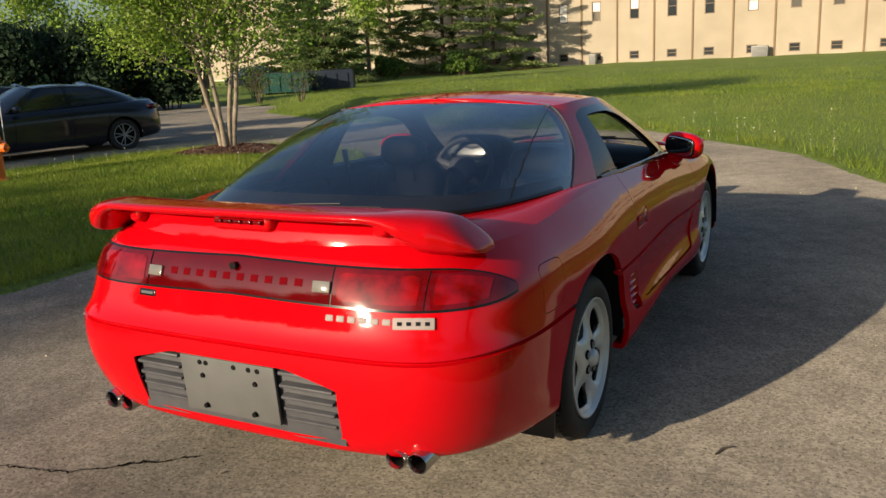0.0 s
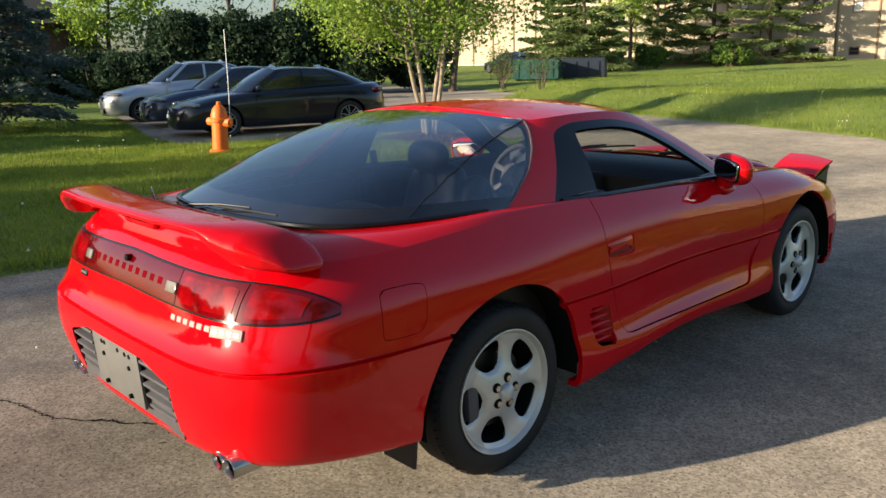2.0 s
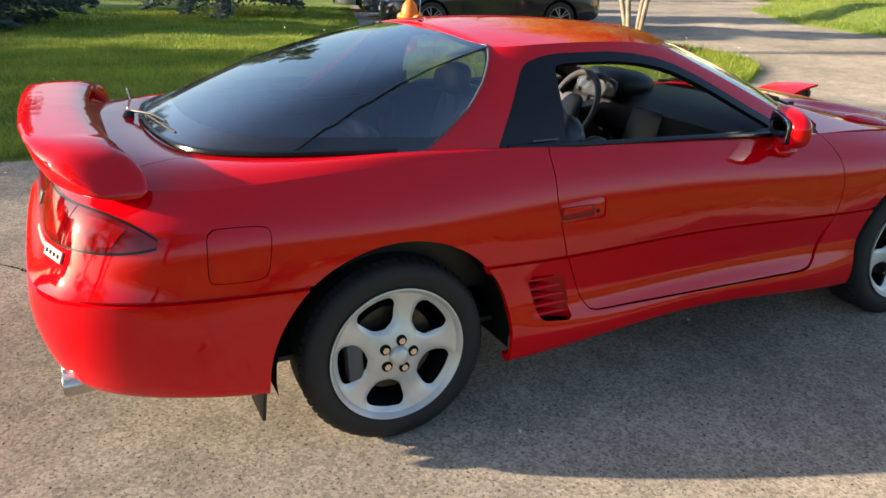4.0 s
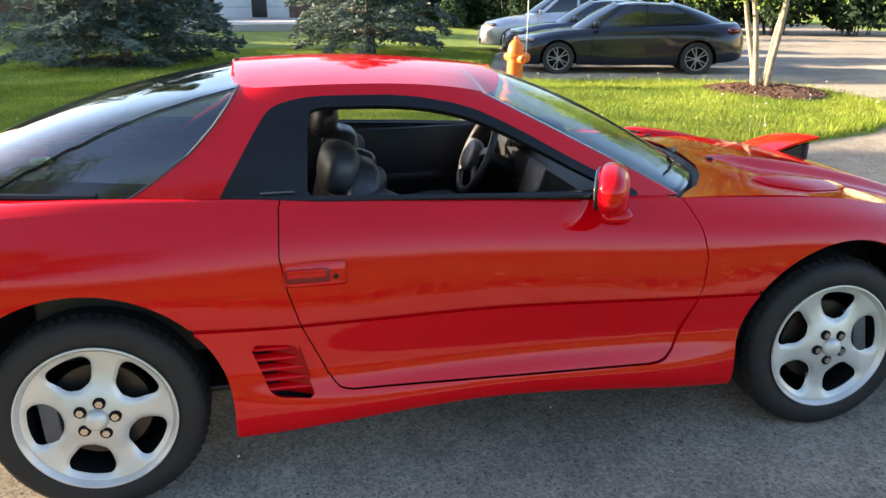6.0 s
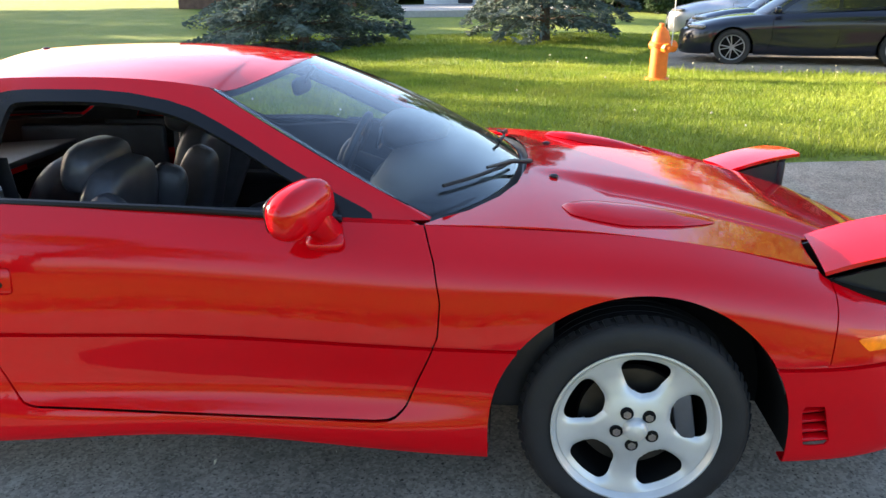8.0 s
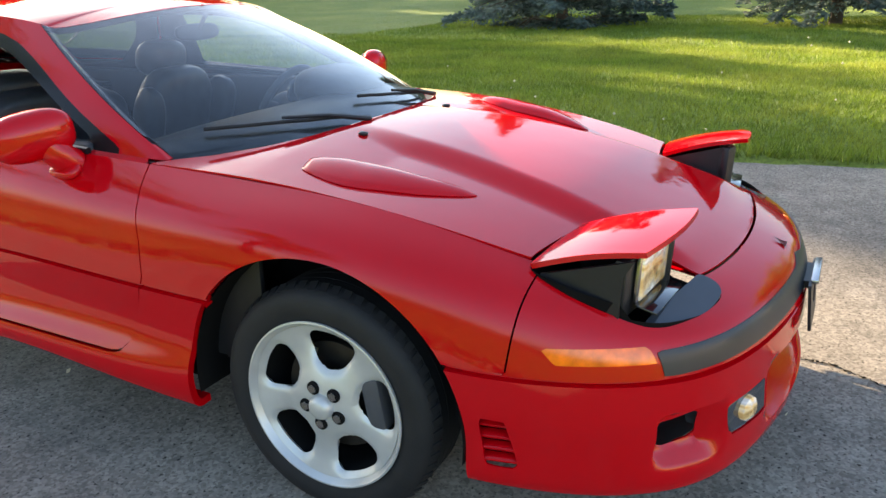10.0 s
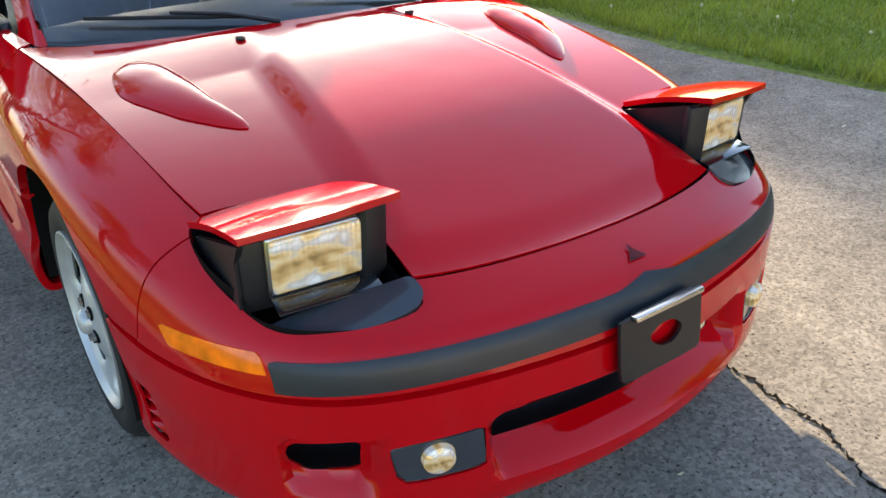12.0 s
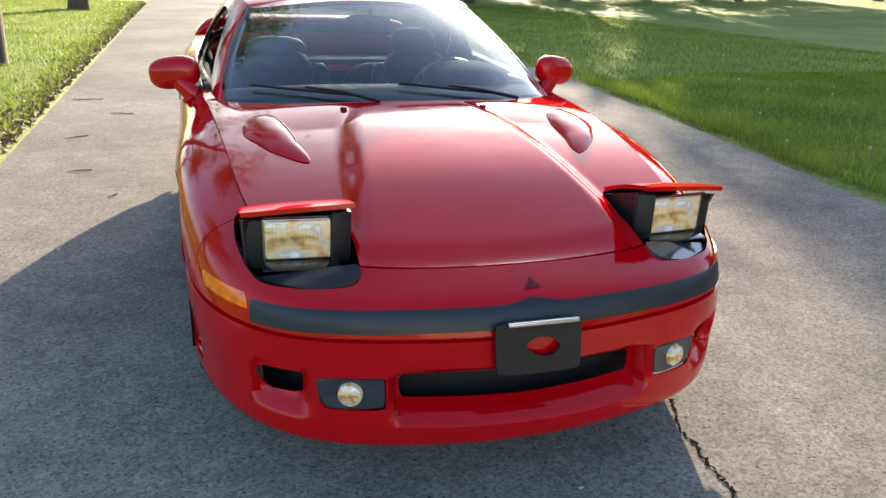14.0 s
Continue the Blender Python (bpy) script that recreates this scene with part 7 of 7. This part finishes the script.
# ---- grass, weeds and litter ----
M_BLADE = leaf_material("grass_blade", (0.145, 0.215, 0.02), (0.245, 0.295, 0.036), 0.55)
M_STALK = material("pale_seed_head", (0.55, 0.52, 0.38), 0.8, vary=0.1, island=0.3)


def blades(n, x0, x1, y0, y1, lo, hi, rg, near_edge=None):
    x, y = rg.uniform(x0, x1, n), rg.uniform(y0, y1, n)
    d = poly_sdf(ROAD, np.stack([x, y], 1))
    keep = d > 0.03 + 0.05 * rg.random(n)
    if near_edge:
        keep &= d < near_edge * rg.random(n) ** 1.5
    x, y, d = x[keep], y[keep], d[keep]
    z = ground_z(x, y) - 0.01
    h = rg.uniform(lo, hi, len(x)) * (1 + 0.7 * np.exp(-d / 0.25))
    a = rg.uniform(0, 2 * math.pi, len(x))
    w = 0.0035 + 0.004 * rg.random(len(x))
    lean = h * rg.uniform(0.2, 0.8, len(x))
    b = rg.uniform(0, 2 * math.pi, len(x))
    p0 = np.stack([x - w * np.cos(a), y - w * np.sin(a), z], 1)
    p1 = np.stack([x + w * np.cos(a), y + w * np.sin(a), z], 1)
    p2 = np.stack([x + lean * np.cos(b), y + lean * np.sin(b), z + h], 1)
    V = np.stack([p0, p1, p2], 1).reshape(-1, 3)
    return V, np.arange(len(V)).reshape(-1, 3)


rgg = np.random.default_rng(21)
sets = [blades(260000, -11.5, -3.5, -6, 8.5, 0.03, 0.07, rgg), blades(90000, -20, -11, -7, 5, 0.04, 0.08, rgg), blades(70000, -16, 4.5, 5, 19, 0.04, 0.08, rgg), blades(26000, -20, 6, 13, 30, 0.06, 0.12, rgg), blades(12000, -24, 8, 20, 42, 0.07, 0.14, rgg),
        blades(90000, -12, -3.8, -26, -6, 0.04, 0.08, rgg), blades(80000, 2.1, 6.5, -26, 8, 0.035, 0.08, rgg), blades(150000, -12, 4.5, -12, 18, 0.06, 0.13, rgg, 0.8)]
Vs, Fs, off_ = [], [], 0
for v, f in sets:
    Vs.append(v), Fs.append(f + off_)
    off_ += len(v)
tagged(mesh_np("grass", np.vstack(Vs), np.vstack(Fs), M_BLADE, None), "short green grass blades of the lawn", "grass", kind="stuff")

# Seed heads and dandelion clocks
n = 1100
x, y = rgg.uniform(-13, 5, n), rgg.uniform(-10, 16, n)
d = poly_sdf(ROAD, np.stack([x, y], 1))
k = (d > 0.08) & (d < rgg.exponential(1.1, n) + 0.15)
x, y = x[k], y[k]
z = ground_z(x, y)
V, F = [], []
for i in range(len(x)):
    h = rgg.uniform(0.1, 0.24)
    o = len(V)
    lx, ly = x[i] + rgg.normal() * 0.02, y[i] + rgg.normal() * 0.02
    V += [(x[i] - 0.002, y[i], z[i]), (x[i] + 0.002, y[i], z[i]), (lx, ly, z[i] + h)]
    F += [(o, o + 1, o + 2)]
    r = rgg.uniform(0.008, 0.018)
    o += 3
    V += [(lx + r, ly, z[i] + h), (lx, ly + r, z[i] + h), (lx - r, ly, z[i] + h), (lx, ly - r, z[i] + h), (lx, ly, z[i] + h + r), (lx, ly, z[i] + h - r)]
    for a, b in ((0, 1), (1, 2), (2, 3), (3, 0)):
        F += [(o + a, o + b, o + 4), (o + b, o + a, o + 5)]
tagged(mesh_np("weed_seed_heads", np.array(V), np.array(F), M_STALK, None), "pale seed heads of weeds in the lawn", "weeds", kind="stuff")

# Dry leaves along the verge
n = 5200
y = rgg.uniform(-26, 3, n)
x = 2.2 + rgg.gamma(1.3, 0.09, n)
P = np.stack([x, y, ground_z(x, y) + 0.035], 1)
tagged(mesh_np("fallen_leaves", *leaves(P, 0.045, 0.6, droop=np.array((0.5, 0.4, 0.1)), rg=rgg), material("dry_leaf", (0.22, 0.15, 0.08), 0.8, vary=0.3, scale=5, island=0.4), None), "dry brown leaves along the driveway edge", "leaves", kind="stuff")

# Grit, petals and twigs on the asphalt
n = 200
x, y = rgg.uniform(-3.6, 3, n), rgg.uniform(-9, 6, n)
k = poly_sdf(ROAD, np.stack([x, y], 1)) < -0.05
P = np.stack([x[k], y[k], np.full(k.sum(), 0.008)], 1)
tagged(mesh_np("petals", *leaves(P, 0.018, 0.7, droop=np.array((0.6, 0.2, 0.0)), rg=rgg), M_STALK, None), "scattered pale petals and chips on the asphalt", "litter", kind="stuff")
for i, (x, y, a, l) in enumerate(((1.62, -1.9, 10, 0.16), (1.78, -3.1, 30, 0.2), (1.5, -4.2, -15, 0.22), (1.9, -5.1, 5, 0.3), (1.35, -1.2, 60, 0.1))):
    tw = thing("twig", Matrix.Translation((x, y, 0.006)) @ pose(0, 0, 0, 0, 0, a), "thin brown twig lying on the asphalt", "twig", "twigs on the driveway")
    bm = bmesh.new()
    tube(bm, [(-l / 2, 0, 0), (0, 0.008, 0.004), (l / 2, -0.004, 0)], [0.004, 0.005, 0.002], 5)
    part("stem", bm, M_BARK2, tw)

# Cracks in the asphalt: thin dark filled lines with uneven sides
M_CRACK = material("crack_shadow", (0.012, 0.011, 0.01), 0.95, vary=0.2, scale=30, spec=0.0)


def crack(pts, w, seed):
    rg = np.random.default_rng(seed)
    P = spline(np.linspace(0, 1, len(pts)), np.array(pts, float), np.linspace(0, 1, 110))
    P += np.cumsum(rg.normal(size=P.shape), 0) * 0.004 + rg.normal(size=P.shape) * 0.004
    T = np.gradient(P, axis=0)
    n_ = np.stack([-T[:, 1], T[:, 0]], 1)
    n_ /= np.linalg.norm(n_, axis=1)[:, None]
    ww = w * (0.25 + 1.5 * rg.random((len(P), 1)) ** 2)
    V = np.concatenate([np.column_stack([P + n_ * ww, np.full(len(P), 0.004)]), np.column_stack([P - n_ * ww, np.full(len(P), 0.004)])])
    m_ = len(P)
    return tagged(link_mesh("asphalt_crack", V, [(i, m_ + i, m_ + i + 1, i + 1) for i in range(m_ - 1)], M_CRACK, smooth=False), "dark crack in the asphalt", "crack", "cracks in the asphalt", "structure")


crack([(-1.62, -2.7), (-1.25, -2.35), (-0.9, -2.25), (-0.45, -1.95)], 0.005, 1)
crack([(-0.72, 1.9), (-0.64, 2.2), (-0.62, 2.45), (-0.5, 2.75), (-0.45, 3.3)], 0.006, 2)
